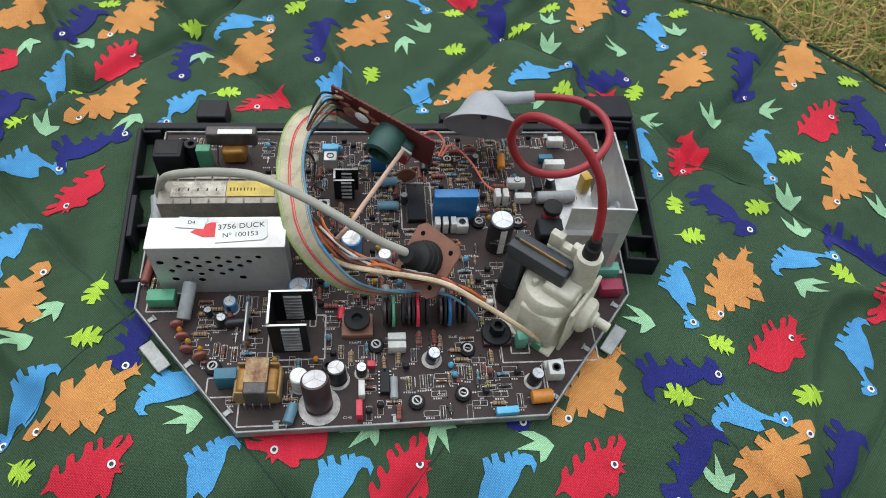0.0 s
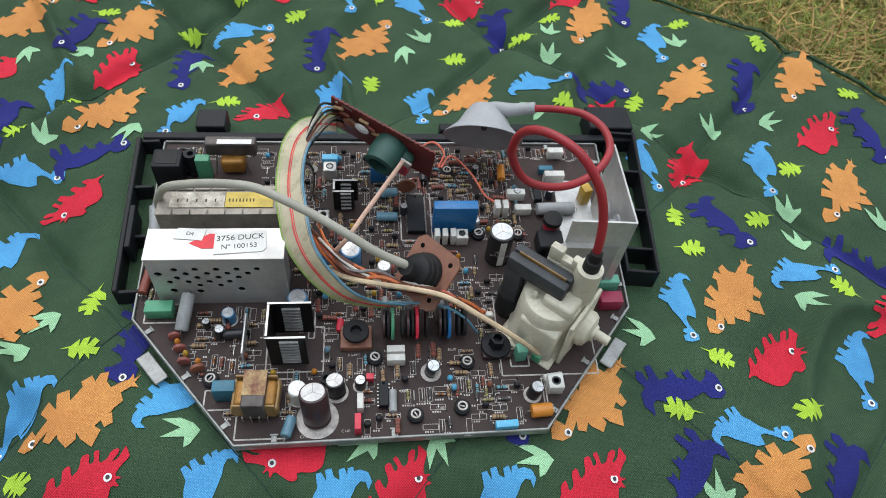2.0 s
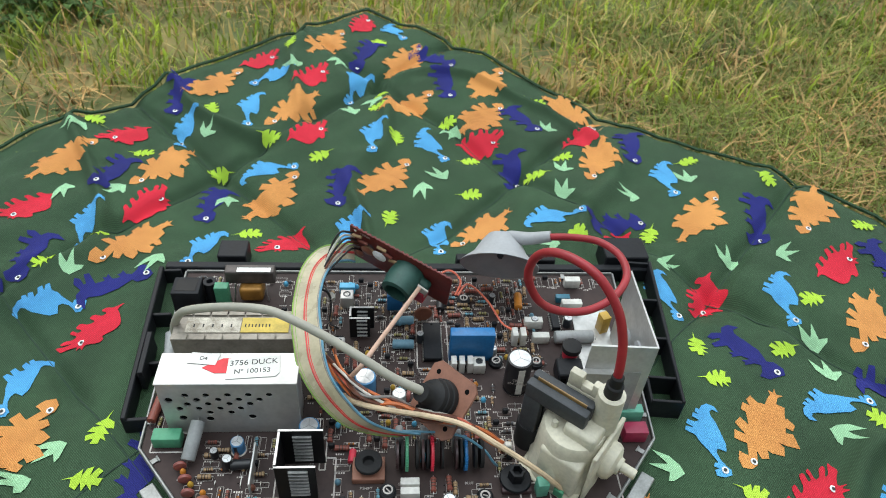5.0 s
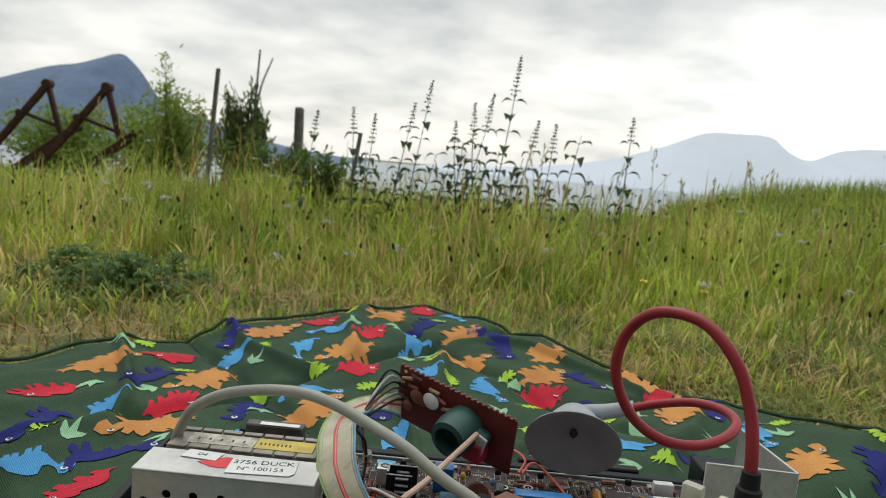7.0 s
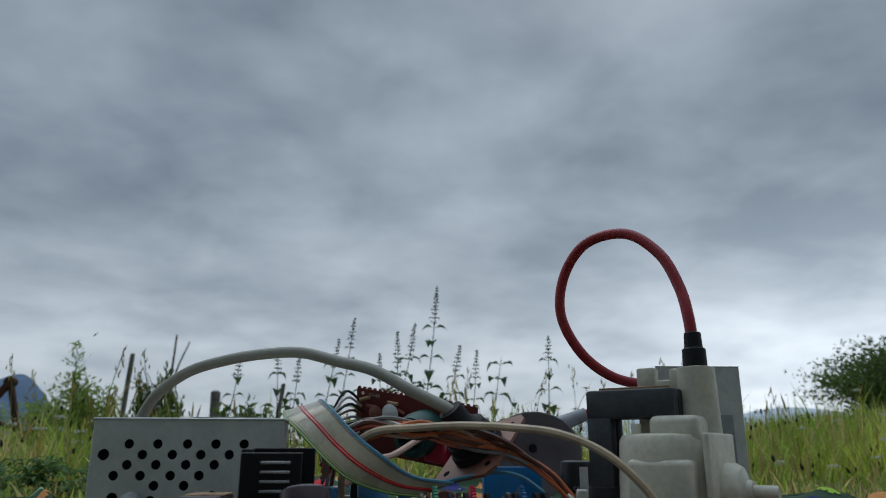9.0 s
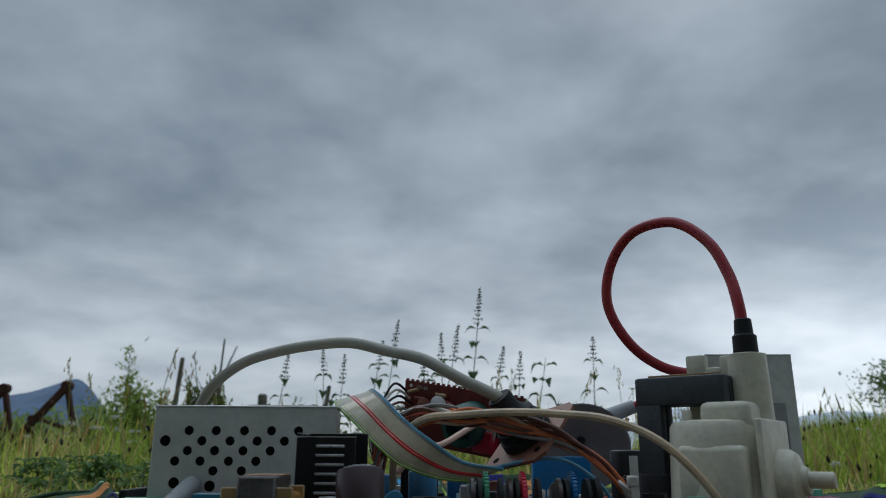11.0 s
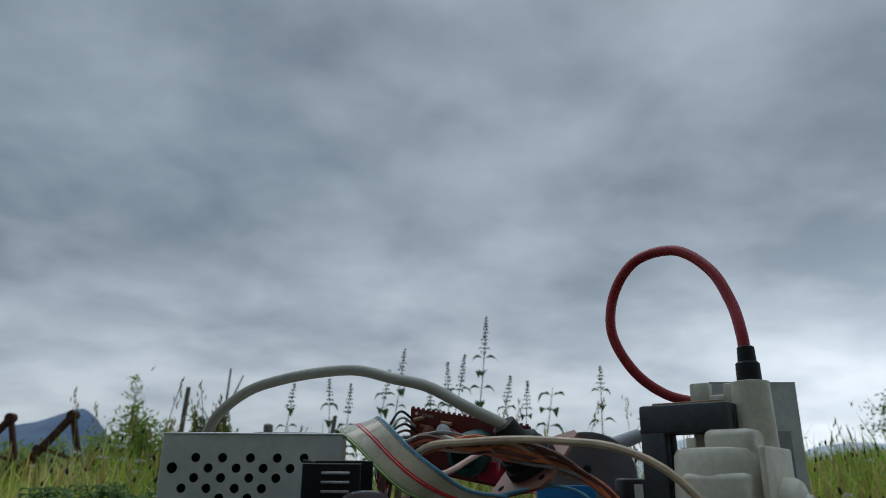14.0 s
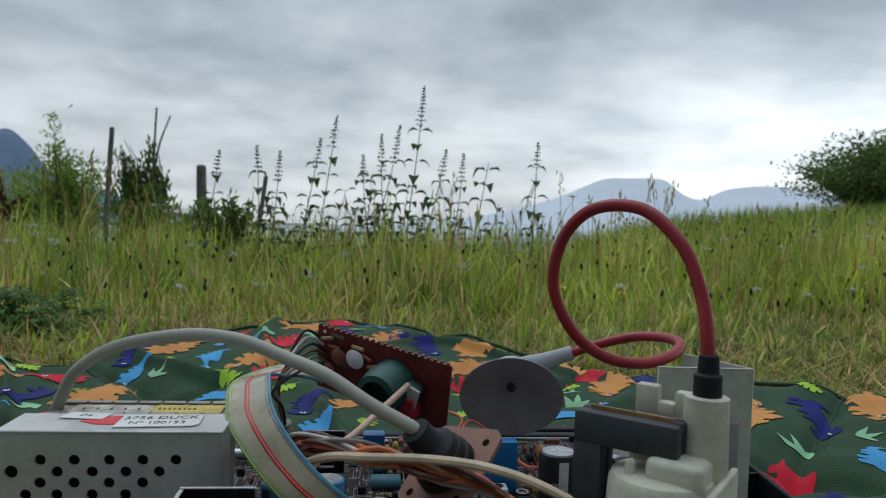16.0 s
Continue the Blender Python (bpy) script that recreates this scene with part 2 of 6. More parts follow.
BOBBIN = mat("bobbin_tan", (0.30, 0.18, 0.065), 0.35, 0, 0.25, 80)
STAINED = mat("stained_paper", (0.38, 0.27, 0.13), 0.7, 0, 0.4, 110, 0.1, 300, (0.16, 0.05, 0.03))
RUST = mat("rusty_iron", (0.085, 0.034, 0.024), 0.8, 0.2, 0.4, 25, 0.3, 120)
OLDWOOD = mat("weathered_wood", (0.20, 0.19, 0.17), 0.9, 0, 0.35, 18, 0.4, 60)
SOIL = mat("thatch_soil", (0.26, 0.205, 0.078), 0.95, 0, 0.4, 9, 0.5, 60, (0.085, 0.115, 0.036))
GRASS_TALL = mat("meadow_grass", (0.50, 0.57, 0.085), 0.55, 0, 0.3, 2.6, 0, 1, (0.16, 0.28, 0.032), 0, 0.5)
GRASS_DRY = mat("straw", (0.70, 0.56, 0.24), 0.7, 0, 0.3, 2, 0, 1, (0.42, 0.31, 0.11), 0, 0.4)
GRASS_SHORT = mat("turf", (0.29, 0.34, 0.075), 0.7, 0, 0.3, 5, 0, 1, (0.11, 0.155, 0.035), 0, 0.5)
GRASS_BROWN = mat("brown_thatch", (0.50, 0.30, 0.11), 0.8, 0, 0.3, 6, 0, 1, (0.24, 0.15, 0.06), 0, 0.45)
SEED = mat("plantain_head", (0.035, 0.026, 0.018), 0.9, 0, 0.3, 50)
NETTLE = mat("nettle_leaf", (0.055, 0.105, 0.03), 0.6, 0, 0.35, 30, 0, 1, None, 0, 0.3)
NETTLETOP = mat("nettle_flower", (0.075, 0.105, 0.05), 0.8, 0, 0.3, 60, 0, 1, None, 0, 0.3)
SHRUB = mat("shrub_leaf", (0.14, 0.21, 0.055), 0.6, 0, 0.3, 6, 0, 1, None, 0, 0.4)
SHRUBLIGHT = mat("willow_leaf", (0.28, 0.38, 0.08), 0.6, 0, 0.3, 6, 0, 1, None, 0, 0.35)
BARK = mat("stem_bark", (0.09, 0.07, 0.045), 0.8, 0, 0.3, 30)
FLOWERWHITE = mat("white_floret", (0.62, 0.62, 0.54), 0.8, 0, 0.3, 90)
CLOVER = mat("clover_leaf", (0.13, 0.23, 0.06), 0.7, 0, 0.3, 9, 0, 1, None, 0, 0.35)
PETAL = mat("yellow_petal", (0.85, 0.60, 0.02), 0.5)


def translucent(m, share):
    """Thin leaves let part of the daylight through."""
    n, l = m.node_tree.nodes, m.node_tree.links
    p, out = n["Principled BSDF"], n["Material Output"]
    tr, mx = n.new("ShaderNodeBsdfTranslucent"), n.new("ShaderNodeMixShader")
    l.new(p.inputs["Base Color"].links[0].from_socket, tr.inputs["Color"])
    mx.inputs["Fac"].default_value = share
    l.new(p.outputs[0], mx.inputs[1])
    l.new(tr.outputs[0], mx.inputs[2])
    l.new(mx.outputs[0], out.inputs["Surface"])


for m in (GRASS_TALL, GRASS_DRY, GRASS_SHORT, NETTLE, SHRUB, SHRUBLIGHT, CLOVER):
    translucent(m, 0.45)
# Distance haze is mixed into the peak's bluish base colour.
HAZEBLUE = mat("mountain_haze_tint", (0.13, 0.19, 0.29), 1.0, 0, 0.25, 0.006)
# Aerial haze is put into this ridge's pale colour and weak emission.
HAZEGLOW = mat("mountain_haze_glow", (0.40, 0.46, 0.54), 1.0, 0, 0.06, 0.004)
HAZEGLOW.node_tree.nodes["Principled BSDF"].inputs["Emission Color"].default_value = (0.80, 0.87, 0.95, 1)
HAZEGLOW.node_tree.nodes["Principled BSDF"].inputs["Emission Strength"].default_value = 0.34
WATER = mat("loch_water", (0.34, 0.38, 0.42), 0.35, 0, 0.1, 0.003)


# ---- mesh helpers ----
def part(name, bm, material, parent=None, label="", smooth=True):
    """One bmesh as one mesh object under its parent."""
    me = bpy.data.meshes.new(name)
    bmesh.ops.recalc_face_normals(bm, faces=bm.faces)
    bm.to_mesh(me)
    bm.free()
    for m in (material if isinstance(material, (list, tuple)) else [material]):
        me.materials.append(m)
    if smooth:
        me.shade_smooth()
        me.set_sharp_from_angle(angle=radians(38))
    ob = new(name, me)
    if parent is not None:
        ob.parent = parent
    if label:
        tagged(ob, label)
    return ob


def thing(name, label, category, m=None, group="", kind=""):
    ob = new(name)
    ob.empty_display_size = 0.01
    if m is not None:
        ob.matrix_world = m
    return tagged(ob, label, category, group, kind)


def from_lists(name, verts, faces, material, parent=None, smooth=False):
    me = bpy.data.meshes.new(name)
    me.from_pydata(verts, [], faces)
    for m in (material if isinstance(material, (list, tuple)) else [material]):
        me.materials.append(m)
    if smooth:
        me.shade_smooth()
    ob = new(name, me)
    if parent is not None:
        ob.parent = parent
    return ob


def box(bm, x0, x1, y0, y1, z0, z1, bev=0.0006, m=None, seg=1):
    r = bmesh.ops.create_cube(bm, size=1, matrix=Matrix.LocRotScale(((x0 + x1) / 2, (y0 + y1) / 2, (z0 + z1) / 2), None, (abs(x1 - x0), abs(y1 - y0), abs(z1 - z0))))
    vs = r["verts"]
    if bev:
        es = list({e for v in vs for e in v.link_edges})
        r2 = bmesh.ops.bevel(bm, geom=es, offset=bev, segments=seg, affect="EDGES", profile=0.5)
        vs = list({v for f in r2["faces"] for v in f.verts} | {v for v in vs if v.is_valid})
    if m is not None:
        bmesh.ops.transform(bm, matrix=m, verts=[v for v in vs if v.is_valid])
    return bm


def lathe(bm, profile, n=20, m=None, cap=True):
    """Turns (radius, height) pairs about z."""
    rings = []
    for r, z in profile:
        rings.append([bm.verts.new((r * math.cos(2 * math.pi * i / n), r * math.sin(2 * math.pi * i / n), z)) for i in range(n)])
    for a, b in zip(rings, rings[1:]):
        for i in range(n):
            bm.faces.new((a[i], a[(i + 1) % n], b[(i + 1) % n], b[i]))
    if cap:
        bm.faces.new(rings[0][::-1])
        bm.faces.new(rings[-1])
    if m is not None:
        bmesh.ops.transform(bm, matrix=m, verts=[v for r in rings for v in r])
    return bm


def spline(pts, per=6):
    """A smooth line through the points."""
    p = [Vector(q) for q in pts]
    p = [2 * p[0] - p[1]] + p + [2 * p[-1] - p[-2]]
    out = []
    for i in range(1, len(p) - 2):
        for k in range(per):
            t = k / per
            a, b, c, d = p[i - 1], p[i], p[i + 1], p[i + 2]
            out.append(0.5 * (2 * b + (c - a) * t + (2 * a - 5 * b + 4 * c - d) * t * t + (3 * b - a - 3 * c + d) * t ** 3))
    out.append(p[-2])
    return out


def tube(bm, pts, r, n=8, per=6, taper=None):
    line = spline(pts, per) if per > 1 else [Vector(q) for q in pts]
    side = None
    rings = []
    for i, q in enumerate(line):
        d = (line[min(i + 1, len(line) - 1)] - line[max(i - 1, 0)]).normalized()
        if side is None:
            side = d.orthogonal().normalized()
        side = (side - d * side.dot(d)).normalized()
        o = d.cross(side)
        rr = r if taper is None else r + (taper - r) * i / (len(line) - 1)
        rings.append([bm.verts.new(q + rr * (math.cos(2 * math.pi * k / n) * side + math.sin(2 * math.pi * k / n) * o)) for k in range(n)])
    for a, b in zip(rings, rings[1:]):
        for k in range(n):
            bm.faces.new((a[k], a[(k + 1) % n], b[(k + 1) % n], b[k]))
    bm.faces.new(rings[0][::-1])
    bm.faces.new(rings[-1])
    return bm


def prism(bm, outline, z0, z1):
    lo, hi = [bm.verts.new((x, y, z0)) for x, y in outline], [bm.verts.new((x, y, z1)) for x, y in outline]
    k = len(outline)
    bm.faces.new(lo[::-1])
    bm.faces.new(hi)
    for i in range(k):
        bm.faces.new((lo[i], lo[(i + 1) % k], hi[(i + 1) % k], hi[i]))
    return bm


def text(body, size, m, material, parent, name="writing"):
    """Raised lettering in the built-in font, as a mesh."""
    c = bpy.data.curves.new(name, "FONT")
    c.body, c.size, c.extrude, c.align_x, c.align_y = body, size, 0.00005, "CENTER", "CENTER"
    tmp = bpy.data.objects.new(name, c)
    scene.collection.objects.link(tmp)
    bpy.context.view_layer.update()
    me = bpy.data.meshes.new_from_object(tmp.evaluated_get(bpy.context.evaluated_depsgraph_get()))
    bpy.data.objects.remove(tmp)
    me.transform(m)
    me.materials.clear()
    me.materials.append(material)
    ob = new(name, me)
    ob.parent = parent
    return ob


# ---- ground ----
def ground_z(x, y):
    z = -0.012
    if y > 1.2:
        z -= 0.07 * min(1, (y - 1.2) / 1.3)
    if y > 2.6:
        z -= min((y - 2.6) * 0.11, 75)
    if x > 0.9:
        s = min(x - 0.9, 4)
        z += 0.075 * s * min(1, max(0, y - 0.8)) + (0.11 * max(0, min(y - 2.6, 4)) * min(1, s / 2))
    if x < -0.4 and y > 2.6:
        z += 0.052 * min(1, (-0.4 - x) / 0.8) * min(y - 2.6, 5)
    u, v = (0.105 - x) / 1.47 + (1.145 - y) / 1.356, (x - 0.105) / 1.47 + (1.145 - y) / 1.356
    if 0.06 < u < 1.39 and 0.06 < v < 1.39:
        z -= 0.03
    return z + 0.010 * noise.noise((x * 3, y * 3, 0))


def axis_steps(lo, hi, fine_lo, fine_hi, fine, grow):
    a, v, s = [], fine_lo, fine
    while v < fine_hi:
        a.append(v)
        v += fine
    while v < hi:
        a.append(v)
        v += s
        s *= grow
    a.append(hi)
    v, s, b = fine_lo - fine, fine, []
    while v > lo:
        b.append(v)
        v -= s
        s *= grow
    return [lo] + b[::-1] + a


def build_ground():
    xs, ys = axis_steps(-4500, 4500, -3, 5, 0.12, 1.35), axis_steps(-4500, 4500, -1.5, 7, 0.12, 1.35)
    vs = [(x, y, ground_z(x, y)) for y in ys for x in xs]
    w = len(xs)
    fs = [(j * w + i, j * w + i + 1, (j + 1) * w + i + 1, (j + 1) * w + i) for j in range(len(ys) - 1) for i in range(w - 1)]
    g = from_lists("ground", vs, fs, SOIL, None, True)
    tagged(g, "uneven meadow soil with brown cut grass thatch", "ground", kind="structure")


build_ground()
PRINT_O = [(-0.2, 0.766, 53), (-0.1, 0.768, -126), (0.018, 0.721, 57), (-0.099, 0.646, -132), (0.133, 0.751, 51), (0.23, 0.672, -138), (0.366, 0.78, -113), (0.453, 0.686, 50), (0.566, 0.686, -121), (0.561, 0.544, -126), (-0.057, 0.353, -149), (-0.13, 0.435, 65), (0.423, 0.436, -127), (0.29, 0.35, -136), (0.41, 0.292, 35)]
PRINT_O_REST = [(-0.073, 0.916, 44), (0.026, 0.865, -131), (0.054, 1.014, 62), (0.158, 0.888, 40), (0.154, 0.985, 58), (-0.176, 0.893, 41), (0.258, 0.934, 59), (0.246, 0.865, 48), (0.361, 0.892, -41), (0.471, 0.809, -59), (-0.13, 0.431, -80), (0.409, 0.284, -137), (0.492, 0.284, -117)]
PRINT_R = [(-0.101, 0.706, 56), (0.039, 0.649, -126), (-0.211, 0.692, -137), (-0.104, 0.540, -133), (0.509, 0.779, -112), (0.364, 0.645, -127), (0.432, 0.586, -119), (0.563, 0.609, 34), (-0.041, 0.304, 27), (0.084, 0.319, -161), (0.155, 0.292, 45), (0.446, 0.382, 33), (0.284, 0.29, 28), (0.55, 0.412, -133)]
PRINT_R_REST = [(-0.152, 0.819, -137), (0.049, 0.824, 45), (0.044, 0.93, 45), (-0.023, 0.971, 39), (0.098, 1.079, 70), (0.157, 0.922, -8), (0.169, 0.852, -14), (0.244, 0.823, 15), (0.362, 0.831, 36), (0.287, 0.92, 56), (0.543, 0.408, -124)]
PRINT_B = [(0.01, 0.762, 28), (-0.15, 0.67, -103), (-0.035, 0.638, -121), (0.1, 0.66, -120), (0.186, 0.658, -107), (-0.149, 0.573, 5), (0.438, 0.75, -104), (0.302, 0.68, 18), (0.496, 0.571, -107), (0.556, 0.765, -63), (0.386, 0.575, -96), (0.65, 0.652, -43), (-0.101, 0.357, -134), (0.006, 0.36, 35), (0.028, 0.296, -128), (0.108, 0.286, -149), (0.378, 0.424, -105), (0.492, 0.456, 19), (0.508, 0.37, -110), (0.403, 0.324, 11), (0.216, 0.283, -148)]
PRINT_B_REST = [(-0.079, 0.958, -105), (-0.004, 0.93, -150), (-0.226, 0.822, -95), (-0.092, 0.832, -104), (-0.022, 0.861, -106), (0.097, 0.926, -124), (0.12, 0.814, -109), (0.142, 1.061, -80), (0.184, 0.806, -76), (0.292, 0.802, -61), (0.218, 0.885, -12), (0.234, 0.962, -16), (0.334, 0.936, -20), (0.448, 0.852, -41), (0.211, 0.281, -145), (0.101, 0.284, -149), (0.007, 0.355, -127), (0.372, 0.562, -92), (-0.145, 0.488, -111)]
PRINT_N = [(-0.145, 0.748, -114), (-0.038, 0.708, -105), (0.088, 0.73, -105), (-0.100, 0.590, 29), (-0.184, 0.626, -103), (0.274, 0.776, -98), (0.367, 0.678, 22), (0.513, 0.678, -114), (0.613, 0.694, -58), (0.612, 0.606, -79), (0.442, 0.51, -69), (-0.028, 0.402, -111), (0.36, 0.355, 11), (0.35, 0.291, -132), (0.465, 0.287, -128), (0.216, 0.338, -19), (0.552, 0.468, -22)]
PRINT_N_REST = [(-0.108, 0.891, -102), (-0.038, 0.782, 17), (-0.28, 0.783, -24), (0.106, 0.994, -122), (0.166, 0.869, 0), (0.206, 0.927, -93), (0.294, 0.862, -70), (0.414, 0.81, -107), (0.195, 0.992, -24), (0.403, 0.883, -41), (0.552, 0.468, -35), (0.184, 0.343, -44)]
PRINT_L = [(-0.04, 0.769, -171), (0.003, 0.66, 8), (0.14, 0.678, 73), (-0.128, 0.653, -135), (-0.163, 0.618, -133), (0.468, 0.776, 8), (0.539, 0.734, -61), (0.403, 0.668, -116), (0.617, 0.659, -172), (0.524, 0.565, -162), (0.402, 0.52, -97), (0.478, 0.512, -163), (0.302, 0.762, 171), (0.225, 0.785, 7), (0.222, 0.728, 3), (0.325, 0.644, 143), (-0.066, 0.397, -8), (-0.062, 0.439, -104), (-0.09, 0.308, -34), (0.396, 0.38, -24), (0.358, 0.336, 168), (0.458, 0.336, -159), (0.522, 0.434, 136), (0.402, 0.48, 0)]
PRINT_L_REST = [(-0.13, 0.949, 180), (-0.063, 0.86, 102), (-0.193, 0.842, -12), (-0.128, 0.788, 0), (0.005, 0.812, -17), (0.012, 0.994, 81), (0.126, 0.9, 28), (0.067, 0.784, -150), (0.148, 0.814, 90), (0.128, 0.87, 167), (0.127, 1.02, 120), (0.202, 0.973, -7), (0.316, 0.903, -3), (0.251, 0.891, 19), (0.202, 0.849, 5), (0.328, 0.788, -10), (0.415, 0.863, -3)]
PRINT_F = [(-0.183, 0.716, 100), (-0.136, 0.722, 47), (-0.024, 0.712, 93), (-0.002, 0.628, -78), (-0.071, 0.612, 60), (-0.141, 0.609, -80), (0.174, 0.728, 88), (0.192, 0.758, -47), (0.329, 0.767, -99), (0.323, 0.728, -99), (0.392, 0.724, -18), (0.46, 0.748, -84), (0.468, 0.629, -83), (0.406, 0.622, -170), (0.522, 0.626, -163), (0.509, 0.527, -86), (0.586, 0.51, -84), (0.291, 0.641, -11), (0.504, 0.491, -86), (-0.098, 0.425, 22), (-0.116, 0.401, 23), (0.013, 0.334, 3), (0.131, 0.318, 30), (0.183, 0.316, 98), (0.34, 0.4, -25), (0.488, 0.426, 153), (0.246, 0.306, -3), (0.369, 0.282, -75)]
PRINT_F_REST = [(-0.212, 0.884, -100), (-0.202, 0.82, 60), (-0.265, 0.81, 60), (-0.063, 0.826, -100), (0.02, 0.947, -60), (0.074, 0.965, 60), (0.093, 0.868, -60), (0.119, 0.889, 60), (0.224, 0.915, 60), (0.275, 0.855, -100), (0.21, 0.832, 60), (0.325, 0.848, -100), (0.43, 0.805, -60), (0.13, 0.312, -90)]


# ---- blanket ----
CORNER, UA, UB, SIDE = Vector((0.105, 1.145)), Vector((-0.735, -0.678)), Vector((0.7586, -0.6516)), 1.45


def blanket_z(x, y):
    """Height of the quilted top: puffed diamonds between stitched seams, draped over lumpy grass."""
    a, b = (x * 0.735 + y * 0.678), (-x * 0.735 + y * 0.678)
    z = 0.004
    for v, off in ((a, 0.487), (b, 0.073)):
        d = abs((v - off + 0.1175) % 0.235 - 0.1175)
        z -= 0.0072 * math.exp(-(d / 0.0070) ** 2) + 0.005 * math.exp(-(d / 0.03) ** 2)
        z += 0.0050 * math.exp(-(d / 0.05) ** 2) * noise.noise((x * 28, y * 28, 8.8))
    z += 0.011 * noise.noise((x * 4.2, y * 4.2, 3.1)) + 0.008 * noise.noise((x * 11 + 2, y * 11, 1.2)) + 0.0035 * noise.noise((a * 9, b * 34, 5.0))
    fold = noise.noise((x * 5.5 + 3 * y, y * 3.2 - 1.5 * x, 12.5))
    z += 0.0105 * math.exp(-(fold / 0.055) ** 2) + 0.0016 * noise.noise((x * 34, y * 34, 2.2))
    z += 0.030 * math.exp(-((x - 0.08) / 0.34) ** 2 - ((y - 0.98) / 0.26) ** 2)
    z += 0.012 * math.exp(-((x - 0.50) / 0.12) ** 2 - ((y - 0.52) / 0.15) ** 2)
    z += 0.026 * max(0, min(1, (x - 0.40) / 0.14)) * max(0, min(1, (y - 0.50) / 0.22))
    z += 0.006 * max(0, min(1, (-0.08 - x) / 0.12)) * max(0, min(1, (y - 0.50) / 0.2))
    inside = min(x + 0.06, 0.38 - x, y - 0.31, 0.61 - y)
    k = max(0.0, min(1.0, 1 + inside / 0.05))
    k = k * k * (3 - 2 * k)
    return z * (1 - k) + 0.0165 * k


def build_blanket():
    top = thing("picnic_blanket", "dark green quilted picnic blanket printed with bright dinosaurs", "blanket")
    n = 560
    vs, fs = [], []
    for j in range(n + 1):
        for i in range(n + 1):
            p = CORNER + UA * (SIDE * i / n) + UB * (SIDE * j / n)
            e = min(i, j, n - i, n - j) / n * SIDE
            wob = 0.008 * noise.noise((i * 0.05, j * 0.05, 7)) * math.exp(-e / 0.015)
            lift = -0.010 * math.exp(-e / 0.012)
            vs.append((p.x + wob, p.y + wob, blanket_z(p.x, p.y) + lift))
    w = n + 1
    fs = [(j * w + i, j * w + i + 1, (j + 1) * w + i + 1, (j + 1) * w + i) for j in range(n) for i in range(n)]
    cover = from_lists("cover", vs, fs, GREEN, top, True)
    sol = cover.modifiers.new("thickness", "SOLIDIFY")
    sol.thickness, sol.offset = 0.006, -1
    for flip in (0, 1):
        bm = bmesh.new()
        pts = []
        for i in range(91):
            s = SIDE * i / 90
            p = CORNER + (UB if flip else UA) * s + (UA if flip else UB) * 0.004
            pts.append((p.x, p.y, blanket_z(p.x, p.y) - 0.003))
        part("hem", tube(bm, pts, 0.0022, 6, 1), GREEN, top, "dark green stitched hem")
    k = UA.dot(UB)
    for flip, off in ((0, 0.487), (1, 0.073)):
        for step in range(-7, 5):
            run = []
            for i in range(240):
                a, b = off + step * 0.235, -1.4 + i * 0.012
                if flip:
                    a, b = b, a
                x, y = (a - b) / 1.47, (a + b) / 1.356
                q = Vector((x, y)) - CORNER
                ca, cb = q.dot(UA), q.dot(UB)
                ia, ib = (ca - cb * k) / (1 - k * k), (cb - ca * k) / (1 - k * k)
                if 0.01 < ia < SIDE - 0.01 and 0.01 < ib < SIDE - 0.01:
                    run.append((x, y, blanket_z(x, y) + 0.0002))
            if len(run) > 4:
                part("seam", tube(bmesh.new(), run, 0.0007, 5, 1), THREAD, top, "dark green quilting seam")
    return top


